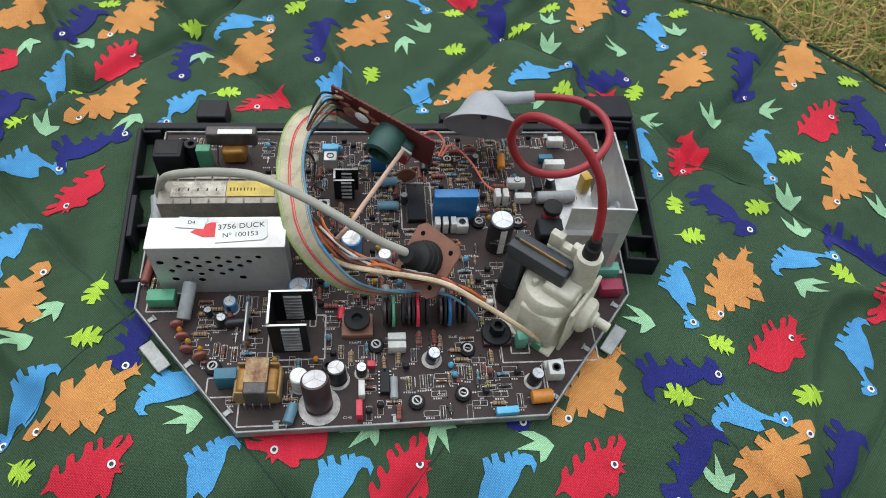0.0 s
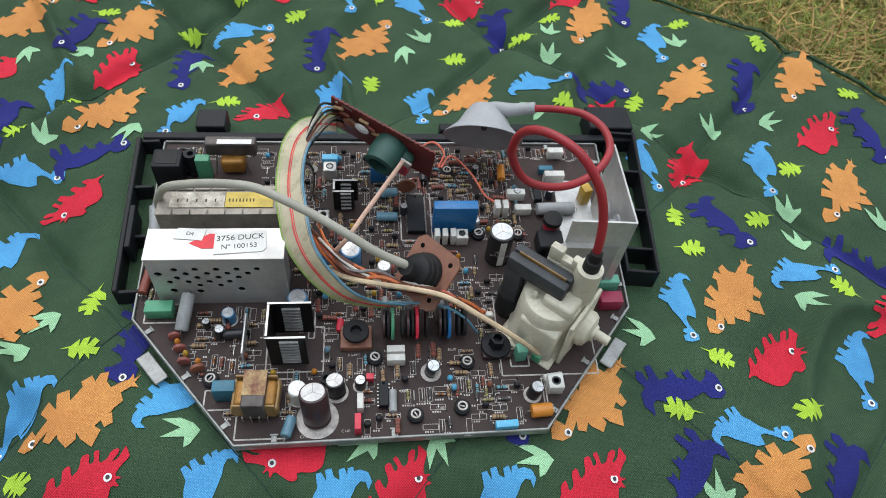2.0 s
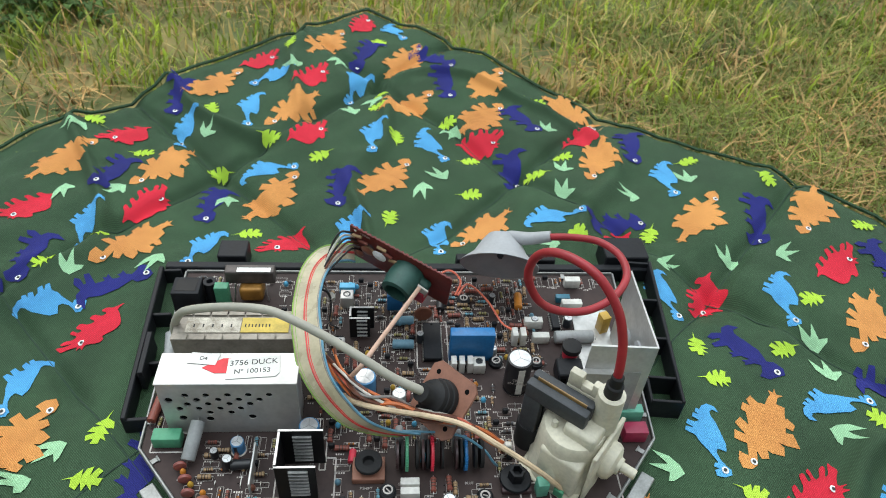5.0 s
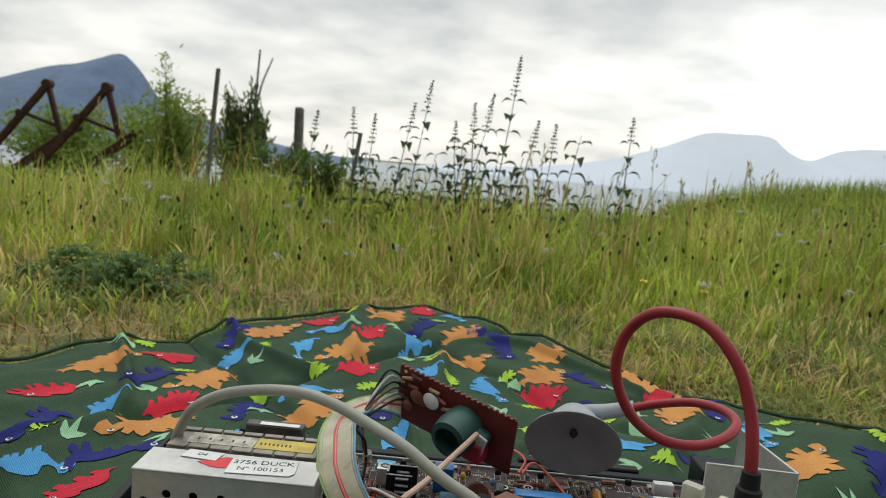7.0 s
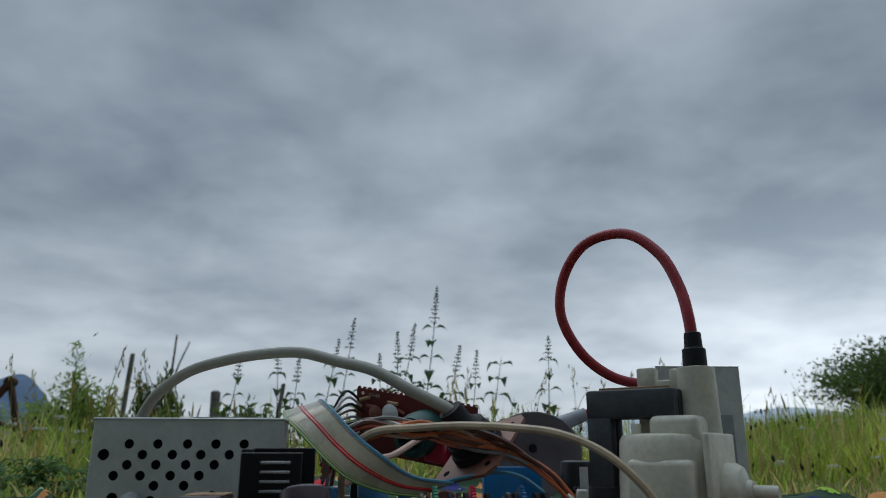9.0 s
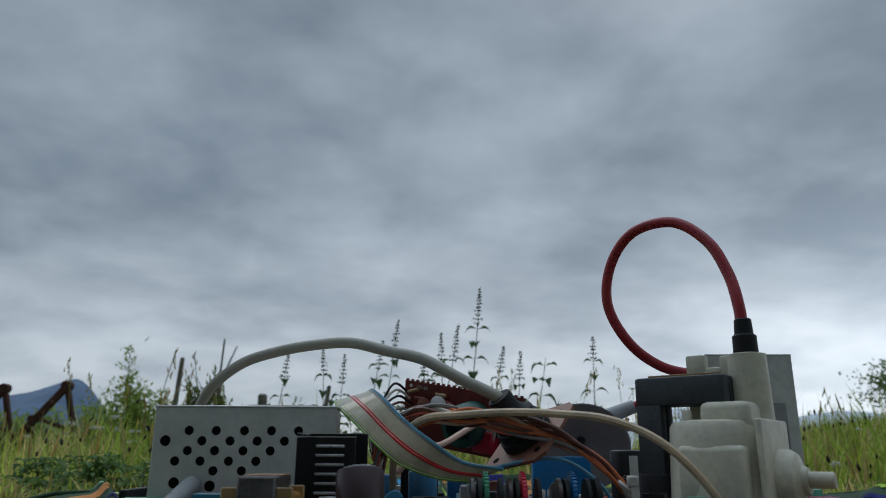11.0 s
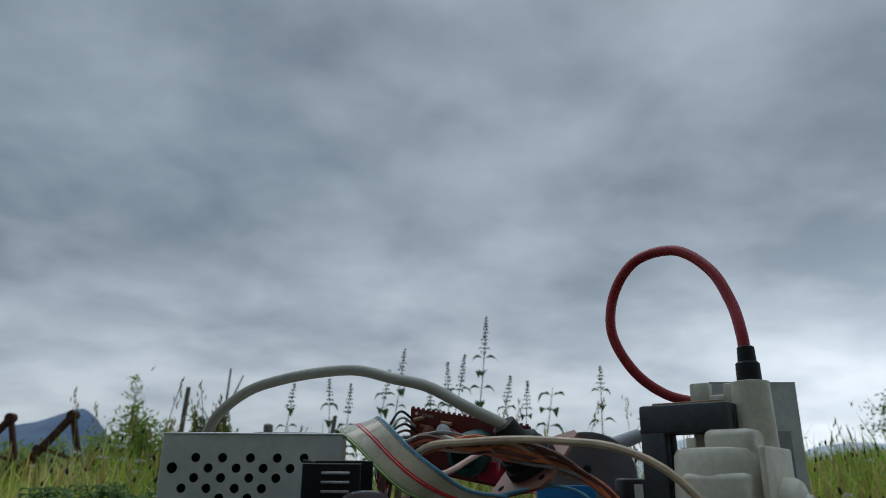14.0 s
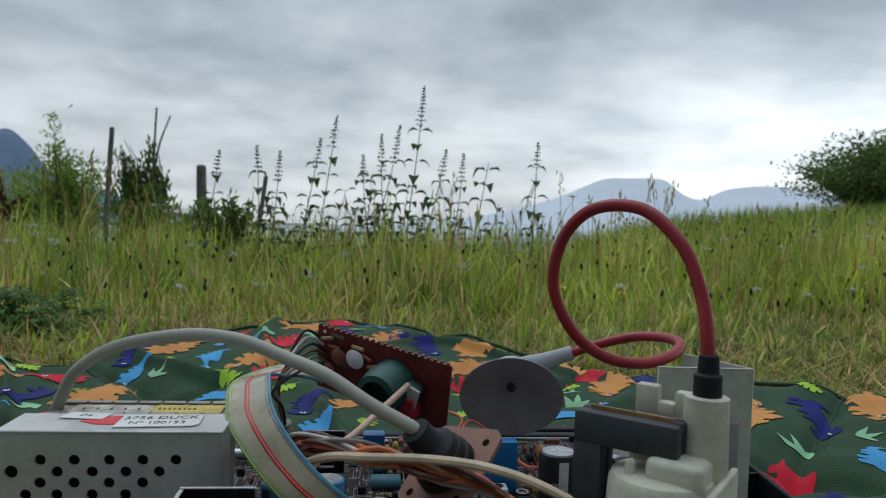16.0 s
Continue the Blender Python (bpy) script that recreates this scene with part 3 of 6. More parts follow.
SHAPES = {
    "O": [(0.47, 0.05), (0.38, 0.07), (0.36, -0.02), (0.23, 0.03), (0.27, 0.15), (0.17, 0.18), (0.14, 0.07), (0.09, 0.2), (-0.01, 0.18), (0.02, 0.08), (-0.11, 0.15), (-0.11, 0.2), (-0.21, 0.21), (-0.21, 0.14), (-0.27, 0.19), (-0.34, 0.17), (-0.29, 0.09), (-0.3, 0.02), (-0.4, 0.02), (-0.45, 0.01), (-0.5, 0.04), (-0.49, -0.01), (-0.55, -0.0), (-0.48, -0.04), (-0.49, -0.1), (-0.44, -0.06), (-0.35, -0.07), (-0.34, -0.15), (-0.26, -0.17), (-0.2, -0.2), (-0.23, -0.2), (-0.2, -0.29), (-0.13, -0.29), (-0.13, -0.22), (-0.07, -0.24), (-0.1, -0.3), (0.01, -0.4), (0.06, -0.29), (0.07, -0.21), (0.09, -0.27), (0.18, -0.3), (0.21, -0.19), (0.2, -0.15), (0.28, -0.19), (0.32, -0.13), (0.26, -0.07), (0.41, -0.12), (0.49, -0.09), (0.54, -0.01)],
    "R": [(-0.54, -0.01), (-0.38, 0.07), (-0.33, 0.16), (-0.25, 0.18), (-0.28, 0.06), (-0.21, 0.08), (-0.16, 0.21), (-0.08, 0.22), (-0.11, 0.09), (-0.02, 0.13), (0.04, 0.26), (0.12, 0.25), (0.08, 0.13), (0.14, 0.14), (0.16, 0.25), (0.22, 0.24), (0.17, 0.1), (0.25, 0.1), (0.32, 0.17), (0.39, 0.17), (0.4, 0.13), (0.28, 0.05), (0.36, 0.06), (0.47, 0.16), (0.47, 0.1), (0.47, 0.02), (0.36, -0.03), (0.27, -0.1), (0.34, -0.16), (0.26, -0.14), (0.28, -0.23), (0.21, -0.18), (0.17, -0.23), (0.09, -0.34), (0.01, -0.35), (-0.0, -0.27), (-0.17, -0.34), (-0.28, -0.31), (-0.36, -0.15), (-0.4, -0.01)],
    "B": [(-0.414, -0.155), (-0.49, -0.103), (-0.5, -0.007), (-0.448, 0.059), (-0.386, 0.083), (-0.4, 0.124), (-0.345, 0.141), (-0.307, 0.086), (-0.321, 0.166), (-0.259, 0.176), (-0.221, 0.093), (-0.186, 0.145), (-0.207, 0.231), (-0.145, 0.252), (-0.1, 0.155), (-0.1, 0.255), (-0.045, 0.269), (0.007, 0.145), (0.103, 0.086), (0.19, 0.0), (0.283, -0.069), (0.324, -0.097), (0.338, -0.052), (0.386, -0.045), (0.397, -0.1), (0.434, -0.052), (0.503, -0.072), (0.5, -0.159), (0.448, -0.245), (0.379, -0.241), (0.341, -0.183), (0.276, -0.124), (0.19, -0.086), (0.131, -0.097), (0.138, -0.207), (0.034, -0.21), (-0.103, -0.159), (-0.241, -0.107), (-0.328, -0.052), (-0.39, -0.038), (-0.431, -0.076)],
    "N": [(-0.43, -0.267), (-0.506, -0.128), (-0.483, 0.017), (-0.407, 0.076), (-0.465, 0.198), (-0.43, 0.297), (-0.366, 0.256), (-0.349, 0.151), (-0.314, 0.169), (-0.308, 0.326), (-0.238, 0.326), (-0.209, 0.128), (-0.081, 0.134), (-0.099, 0.209), (-0.052, 0.186), (-0.017, 0.238), (0.012, 0.105), (0.116, 0.058), (0.087, 0.163), (0.134, 0.145), (0.174, 0.192), (0.198, 0.058), (0.256, -0.006), (0.349, 0.058), (0.39, 0.134), (0.477, 0.052), (0.506, -0.174), (0.413, -0.238), (0.279, -0.209), (0.233, -0.122), (0.035, -0.174), (-0.198, -0.151), (-0.343, -0.093), (-0.395, -0.122)],
    "L": [(-0.5, 0.02), (-0.21, 0.07), (-0.03, 0.27), (0.01, 0.07), (0.06, 0.28), (0.2, 0.35), (0.2, 0.11), (0.31, 0.34), (0.45, 0.27), (0.37, 0.08), (0.52, 0.09), (0.49, -0.11), (0.33, -0.09), (0.38, -0.25), (0.21, -0.1), (0.17, -0.29), (0.05, -0.07), (0.01, -0.26), (-0.17, -0.18), (-0.23, 0.02)],
    "F": [(0.55, -0.02), (0.27, -0.42), (0.11, -0.49), (0.11, -0.17), (-0.58, -0.13), (-0.01, 0.11), (-0.57, 0.42), (-0.03, 0.41), (0.34, 0.22)],
}
EYES = {'O': (0.4, -0.08), 'R': (0.21, -0.09), 'B': (0.41, -0.165), 'N': (0.43, -0.116)}
SIZES = {"O": .080, "R": .061, "B": .063, "N": .064, "L": .029, "F": .023}
PRINT_NAMES = {"O": ("dinosaur_print", "orange plated dinosaur print"), "R": ("dinosaur_print", "red horned dinosaur print"), "B": ("dinosaur_print", "light blue long-necked dinosaur print"),
               "N": ("dinosaur_print", "navy blue dinosaur print"), "L": ("leaf_print", "lime green leaf print"), "F": ("footprint_print", "pale mint three-toed footprint print")}


def build_print(kind, x, y, ang, parent, lift=0.0007, grain=0.0032):
    a = radians(ang)
    ux, uy = math.cos(a), math.sin(a)
    side = 1 if (-uy * -0.7 + ux * 0.7) > 0 else -1
    s = SIZES[kind]

    def place(px, py):
        return Vector((x + s * (px * ux - side * py * uy), y + s * (px * uy + side * py * ux)))
    bm = bmesh.new()
    pts = SHAPES[kind]
    if kind == "R":
        pts = [q for i in range(len(pts)) for q in ((pts[i][0] * 0.8 + pts[i - 1][0] * 0.2, pts[i][1] * 0.8 + pts[i - 1][1] * 0.2), (pts[i][0] * 0.8 + pts[(i + 1) % len(pts)][0] * 0.2, pts[i][1] * 0.8 + pts[(i + 1) % len(pts)][1] * 0.2))]
    vs = [bm.verts.new((*place(px, py), 0)) for px, py in pts]
    bm.faces.new(vs)
    bm.normal_update()
    bmesh.ops.triangulate(bm, faces=bm.faces)
    for _ in range(6):
        es = [e for e in bm.edges if e.calc_length() > grain]
        if not es:
            break
        bmesh.ops.subdivide_edges(bm, edges=es, cuts=1)
        bmesh.ops.triangulate(bm, faces=bm.faces)
    for v in bm.verts:
        v.co.z = blanket_z(v.co.x, v.co.y) + lift
    for f in bm.faces:
        if f.normal.z < 0:
            f.normal_flip()
    name, label = PRINT_NAMES[kind]
    ob = part(name, bm, PRINTS[kind], parent, label)
    if kind in EYES:
        for r, up, m in ((0.0026, 0.0015, EYEWHITE), (0.0013, 0.0020, INK)):
            c = place(*EYES[kind])
            bm = bmesh.new()
            bm.faces.new([bm.verts.new((c.x + r * math.cos(t * 0.5236), c.y + r * 1.1 * math.sin(t * 0.5236), blanket_z(c.x, c.y) + lift - 0.0009 + up)) for t in range(12)])
            part("eye_ring" if m is EYEWHITE else "pupil", bm, m, ob)


blanket = build_blanket()
laid = []
PLACED = ((PRINT_O, PRINT_O_REST), (PRINT_R, PRINT_R_REST), (PRINT_B, PRINT_B_REST), (PRINT_N, PRINT_N_REST), (PRINT_L, PRINT_L_REST), (PRINT_F, PRINT_F_REST))
for turn in (0, 1):
    for kind, pair in zip("ORBNLF", PLACED):
        for x, y, ang in pair[turn]:
            q = Vector((x, y)) - CORNER
            ca, cb = q.dot(UA), q.dot(UB)
            det = 1 - (UA.dot(UB)) ** 2
            ia, ib = (ca - cb * UA.dot(UB)) / det, (cb - ca * UA.dot(UB)) / det
            reach = SIZES[kind] * (0.36 if kind in "LF" else 0.40)
            clash = turn and any((x - px) ** 2 + (y - py) ** 2 < (reach + pr) ** 2 * 0.45 for px, py, pr in laid)
            if ia > 0.02 and ib > 0.02 and not clash:
                build_print(kind, x, y, ang, blanket, 0.0006 + 0.00014 * (len(laid) % 4))
                laid.append((x, y, reach))

scatter = random.Random(41)
for _ in range(5200):
    kind = scatter.choice("ORBNLLFF")
    ra, rb = scatter.uniform(0.05, SIDE - 0.05), scatter.uniform(0.05, SIDE - 0.05)
    p = CORNER + UA * ra + UB * rb
    reach = SIZES[kind] * (0.42 if kind in "LF" else 0.52)
    if (p.y < 0.23 or p.x < -0.38 or p.x > 0.74 or (p.x < -0.21 and p.y < 0.60) or (p.x > 0.61 and p.y < 0.52)) and all((p.x - px) ** 2 + (p.y - py) ** 2 > (reach + pr) ** 2 for px, py, pr in laid):
        build_print(kind, p.x, p.y, scatter.choice((50, -130, 20, -110)) + scatter.uniform(-12, 12), blanket, 0.0018, 0.009)
        laid.append((p.x, p.y, reach))

# ---- television chassis ----
BZ = 0.028
chassis = thing("television_chassis", "old television chassis board with brown circuit board in a steel rim", "circuit board")
OUTLINE = [(0.051, 0.319), (0.254, 0.323), (0.330, 0.416), (0.338, 0.585), (-0.032, 0.585), (-0.027, 0.413)]
part("circuit_board", prism(bmesh.new(), OUTLINE, BZ - 0.0016, BZ), PCB, chassis, "brown printed circuit board with white legend", False)


def build_rim():
    k = len(OUTLINE)
    for i in range(k):
        a, b = Vector(OUTLINE[i]), Vector(OUTLINE[(i + 1) % k])
        d = (b - a).normalized()
        o = Vector((d.y, -d.x))
        bm = bmesh.new()
        m = Matrix(((d.x, o.x, 0, a.x), (d.y, o.y, 0, a.y), (0, 0, 1, 0), (0, 0, 0, 1)))
        ln = (b - a).length
        box(bm, -0.001, ln + 0.001, 0.0005, 0.0022, BZ - 0.005, BZ + 0.0022, 0.0005, m)
        box(bm, 0, ln, -0.0045, 0.0005, BZ - 0.0040, BZ - 0.0018, 0.0002, m)
        for t in (0.12, 0.5, 0.88):
            box(bm, ln * t - 0.0018, ln * t + 0.0018, -0.0042, 0.0004, BZ + 0.0006, BZ + 0.0012, 0.0002, m)
            box(bm, ln * t - 0.0026, ln * t + 0.0026, -0.0054, -0.0042, BZ + 0.0006, BZ + 0.0014, 0.0002, m)
        part("metal_rim", bm, STEEL, chassis, "galvanised steel edge strip")
    for (x, y, ang) in ((-0.0075, 0.3815, 129.6), (0.3105, 0.3845, 51)):
        bm = bmesh.new()
        m = pose(x, y, 0.0, 0, 0, ang)
        sgn = 1 if x < 0.1 else -1
        box(bm, -0.013, 0.013, 0 if sgn > 0 else -0.010, 0.010 if sgn > 0 else 0, 0.0205, 0.022, 0.0006, m)
        part("mounting_tab", bm, STEEL, chassis, "bent galvanised steel mounting tab")


build_rim()
# Inset support block, coloured near-black to paint the shadow below the rim.
part("underside_shade", prism(bmesh.new(), [(0.14 + (x - 0.14) * 0.95, 0.45 + (y - 0.45) * 0.93) for x, y in OUTLINE], 0.0155, BZ - 0.0045), SHADEBLACK, chassis, "inset support block under the board, blackened in place of shade", False)


def build_frame():
    lab = "black moulded plastic frame rail"
    bm = bmesh.new()
    box(bm, -0.052, 0.378, 0.589, 0.597, 0.016, 0.031, 0.001)
    box(bm, -0.01, 0.015, 0.600, 0.622, 0.014, 0.034, 0.001)
    box(bm, 0.20, 0.29, 0.600, 0.609, 0.012, 0.032, 0.001)
    box(bm, 0.335, 0.375, 0.598, 0.626, 0.010, 0.038, 0.001)
    part("frame_rail", bm, BLACK, chassis, lab)
    bm = bmesh.new()
    m = pose(-0.046, 0.433, 0, 0, 0, 3.6)
    box(bm, 0.0, 0.004, 0, 0.155, 0.002, 0.034, 0.0008, m)
    box(bm, 0.0, 0.016, 0, 0.155, 0.002, 0.006, 0.0005, m)
    for t in (0.0, 0.05, 0.10, 0.151):
        box(bm, 0.002, 0.018, t, t + 0.003, 0.004, 0.031, 0.0005, m)
    box(bm, 0.006, 0.010, 0.035, 0.075, 0.02, 0.040, 0.0005, m)
    part("frame_rail", bm, BLACK, chassis, lab)
    bm = bmesh.new()
    m = pose(0.361, 0.441, 0, 0, 0, -5.5)
    box(bm, -0.003, 0.0, 0, 0.155, 0.002, 0.037, 0.0008, m)
    box(bm, -0.026, 0.0, 0, 0.155, 0.002, 0.006, 0.0005, m)
    box(bm, -0.026, -0.0235, 0, 0.155, 0.002, 0.035, 0.0005, m)
    for t in (0.0, 0.022, 0.062, 0.105, 0.151):
        box(bm, -0.025, -0.002, t, t + 0.0025, 0.004, 0.036, 0.0005, m)
    part("frame_rail", bm, BLACK, chassis, lab)


build_frame()


# ---- tuner box ----
def build_tuner():
    x0, x1, y0, y1, z0, z1 = -0.011, 0.080, 0.4255, 0.451, BZ, 0.0825
    body = part("tuner_box", box(bmesh.new(), x0 + 0.001, x1 - 0.001, y0 + 0.0012, y1 - 0.0005, z0, z1 - 0.001, 0.0012, None, 2), TIN, chassis, "tinned steel tuner box with round vent holes")
    wall = bmesh.new()
    holes = []
    for row, (zr, xs) in enumerate(((0.0705, (0.0155, 0.0285, 0.042, 0.055, 0.068)), (0.0655, (0.0045, 0.022, 0.0355, 0.0485, 0.0615)), (0.0608, (0.0155, 0.0285, 0.042, 0.055)),
                                    (0.0558, (0.010, 0.022, 0.0355, 0.0485)), (0.0512, (0.0285, 0.042)), (0.0455, (0.0105,)), (0.0440, (0.0275,)), (0.0462, (0.055,)))):
        for hx in xs:
            holes.append((x0 + 0.0015 + hx * 1.04, zr, 0.0027 if hx == 0.0045 or row > 4 else 0.0023))
    plate = part("front_wall", box(wall, x0, x1, y0, y0 + 0.0010, z0, z1, 0.0003), TIN, body, "", False)
    cutter_bm = bmesh.new()
    for hx, hz, r in holes:
        lathe(cutter_bm, [(r, -0.004), (r, 0.004)], 16, pose(hx, y0, hz, 90))
    bmesh.ops.recalc_face_normals(cutter_bm, faces=cutter_bm.faces)
    cme = bpy.data.meshes.new("cutter")
    cutter_bm.to_mesh(cme)
    cutter_bm.free()
    cob = new("cutter", cme)
    mod = plate.modifiers.new("holes", "BOOLEAN")
    mod.object, mod.solver = cob, "EXACT"
    bpy.context.view_layer.update()
    cut = bpy.data.meshes.new_from_object(plate.evaluated_get(bpy.context.evaluated_depsgraph_get()))
    plate.modifiers.clear()
    plate.data = cut
    bpy.data.objects.remove(cob)
    # Thin black sheet behind the vent holes stands in for inner shade.
    part("inside", box(bmesh.new(), x0 + 0.002, x1 - 0.002, y0 + 0.00105, y0 + 0.00118, z0 + 0.002, z1 - 0.003, 0), SHADEBLACK, body, "", False)
    part("lid", box(bmesh.new(), x0 - 0.0006, x1 + 0.0006, y0 - 0.0005, y1 + 0.0004, z1 - 0.0008, z1 + 0.0004, 0.0004), TIN, body)
    zt = z1 + 0.0005

    def paper(name, pts, m, label, lift=0.0):
        bm = bmesh.new()
        prism(bm, pts, zt + lift, zt + lift + 0.00025)
        return part(name, bm, m, body, label, False)
    paper("red_sticker", [(0.017, 0.4385), (0.026, 0.434), (0.052, 0.4345), (0.052, 0.4455), (0.03, 0.4465)], REDPAPER, "torn red paper sticker")
    paper("small_label", [(0.0065, 0.4425), (0.0255, 0.4405), (0.0275, 0.4500), (0.0085, 0.4515)], PAPER, "curled white paper label marked D4", 0.0003)
    lab = paper("serial_label", [(0.034, 0.4288), (0.066, 0.4312), (0.0685, 0.4345), (0.0675, 0.4492), (0.0335, 0.4458)], PAPER, "torn white paper serial label", 0.0003)
    tz = zt + 0.0006
    text("3756 DUCK", 0.0062, pose(0.0505, 0.4428, tz, 0, 0, 4.5), INK, lab)
    text("N\u00ba 100153", 0.0054, pose(0.0505, 0.4355, tz, 0, 0, 4.5), INK, lab)
    text("D4", 0.0042, pose(0.017, 0.4462, tz, 0, 0, -7), INK, body)
    bm = bmesh.new()
    lathe(bm, [(0.004, 0), (0.004, 0.030)], 16, pose(-0.0155, 0.452, BZ, 0, 0, 0))
    lathe(bm, [(0.0042, 0), (0.0042, 0.045)], 16, pose(-0.020, 0.462, BZ + 0.004, -80, 0, 8))
    part("side_coil_can", bm, SLEEVE["grey"], body)


build_tuner()


def build_module():
    x0, x1, y0, y1, z1 = -0.012, 0.073, 0.469, 0.494, 0.076
    body = part("shielded_module", box(bmesh.new(), x0, x1, y0, y1, BZ, z1, 0.0008), DULLTIN, chassis, "tinned metal module with aged labels")
    for i in range(7):
        w = (x1 - x0) / 7
        for ya, yb in ((y0 - 0.001, y0 + 0.004), (y1 - 0.003, y1 + 0.001)):
            part("clip_lug", box(bmesh.new(), x0 + i * w + 0.0005, x0 + (i + 1) * w - 0.0005, ya, yb, z1 + 0.0002, z1 + 0.0014, 0.0003), DULLTIN, body)
    part("aged_label", box(bmesh.new(), x0 + 0.009, x0 + 0.047, y0 + 0.006, y1 - 0.005, z1 + 0.0004, z1 + 0.0007, 0), AGED, body, "scuffed white paper label", False)
    part("yellow_label", box(bmesh.new(), x0 + 0.0475, x1 - 0.004, y0 + 0.006, y1 - 0.005, z1 + 0.0005, z1 + 0.0008, 0), YELLOWPAPER, body, "yellowed paper label", False)
    bm = bmesh.new()
    for i in range(5):
        box(bm, x0 + 0.014 + i * 0.0065, x0 + 0.0150 + i * 0.0065, y0 + 0.011, y0 + 0.0138, z1 + 0.0008, z1 + 0.00095, 0)
    for i in range(8):
        box(bm, x0 + 0.050 + i * 0.0024, x0 + 0.0508 + i * 0.0024, y0 + 0.011, y0 + 0.0138, z1 + 0.0009, z1 + 0.00105, 0)
    tagged(part("print_bars", bm, INK, body, "", False), kind="stuff")


build_module()


# ---- components ----
def electro(x, y, r, h, color, lean=(0, 0), pad=0.0):
    m = pose(x, y, BZ, lean[0], lean[1], 0) @ pose(0, 0, 0, 0, 0, random.uniform(0, 360))
    can = part("electrolytic_capacitor", lathe(bmesh.new(), [(r * 0.9, 0), (r, 0.0008), (r, 0.0018), (r * 0.95, 0.0028), (r, 0.0038), (r, h - 0.0012), (r * 0.96, h - 0.0003), (r * 0.86, h)], 28, m), SLEEVE[color], chassis, color + " sleeved electrolytic capacitor")
    bm = bmesh.new()
    lathe(bm, [(r * 0.84, h - 0.0002), (r * 0.83, h + 0.0003)], 24, m)
    part("can_top", bm, CANTOP, can, "bare aluminium top")
    bm = bmesh.new()
    for t in (30, 150, 270):
        box(bm, 0, r * 0.8, -0.00018, 0.00018, h + 0.0003, h + 0.0004, 0, m @ pose(0, 0, 0, 0, 0, t))
    part("vent_score", bm, SLEEVE["grey"], can, "", False)
    bm = bmesh.new()
    box(bm, -r * 0.25, r * 0.25, r * 0.98, r * 1.008, h * 0.1, h * 0.92, 0, m)
    part("stripe", bm, SLEEVE["white"] if color != "blue" else SLEEVE["slate"], can, "", False)
    if pad:
        part("base_ring", lathe(bmesh.new(), [(pad * 0.84, 0.0001), (pad * 0.84, 0.0004)], 32, pose(x, y, BZ)), SILK, chassis, "white printed ring", False)
    return can


for row in ((0.1025, 0.3345, 0.0092, 0.0265, "brown", (-16, -4), 0.0165), (0.1145, 0.353, 0.0066, 0.0135, "black", (-12, -4), 0.0095), (0.0895, 0.350, 0.0060, 0.0150, "white", (0, 0), 0.0085), (0.1305, 0.357, 0.0038, 0.011, "black", (2, 0), 0.006),
            (0.236, 0.463, 0.0095, 0.034, "black", (0, 0), 0.011), (0.0995, 0.458, 0.0078, 0.021, "blue", (0, 0), 0), (0.1235, 0.456, 0.0078, 0.023, "blue", (0, 0), 0), (0.148, 0.446, 0.0052, 0.016, "grey", (0, 0), 0),
            (0.0385, 0.411, 0.0046, 0.011, "blue", (0, 0), 0.0066), (0.179, 0.366, 0.0047, 0.0125, "slate", (4, 5), 0.0085), (0.248, 0.347, 0.0047, 0.0125, "black", (-2, 8), 0.0075), (0.086, 0.421, 0.0072, 0.014, "blue", (0, 0), 0),
            (0.0235, 0.406, 0.0028, 0.008, "black", (0, 0), 0), (0.032, 0.398, 0.0035, 0.011, "black", (0, 10), 0), (0.227, 0.552, 0.003, 0.008, "black", (0, 0), 0), (0.287, 0.525, 0.0038, 0.010, "slate", (0, 0), 0),
            (0.216, 0.512, 0.003, 0.008, "grey", (0, 0), 0.004), (0.165, 0.508, 0.003, 0.010, "slate", (0, 0), 0), (0.259, 0.524, 0.003, 0.010, "black", (0, 0), 0), (0.222, 0.494, 0.003, 0.009, "grey", (0, 0), 0)):
    electro(*row)
big = [o for o in chassis.children if o.name.startswith("electrolytic")][4]
text("40V 2200\u00b5F", 0.0030, pose(0.2345, 0.4532, BZ + 0.0165, 90, 0, -6), SILK, big, "rating")
text("CE04W", 0.0024, pose(0.2345, 0.4532, BZ + 0.0202, 90, 0, -6), SILK, big, "rating")


def film(x, y, w, d, h, color, ang=0.0, name="film_capacitor", z=None):
    z = BZ + 0.0005 if z is None else z
    bm = box(bmesh.new(), -w / 2, w / 2, -d / 2, d / 2, 0, h, min(w, d, h) * 0.08, pose(x, y, z, 0, 0, ang), 2)
    ob = part(name, bm, FILM[color], chassis, color + " box capacitor")
    bm = bmesh.new()
    for s in (-1, 1):
        lathe(bm, [(0.0004, -0.0006), (0.0004, 0.001)], 6, pose(x, y, z) @ pose(0, 0, 0, 0, 0, ang) @ pose(s * w * 0.35, 0, 0))
    part("lead", bm, LEADS, ob)
    return ob


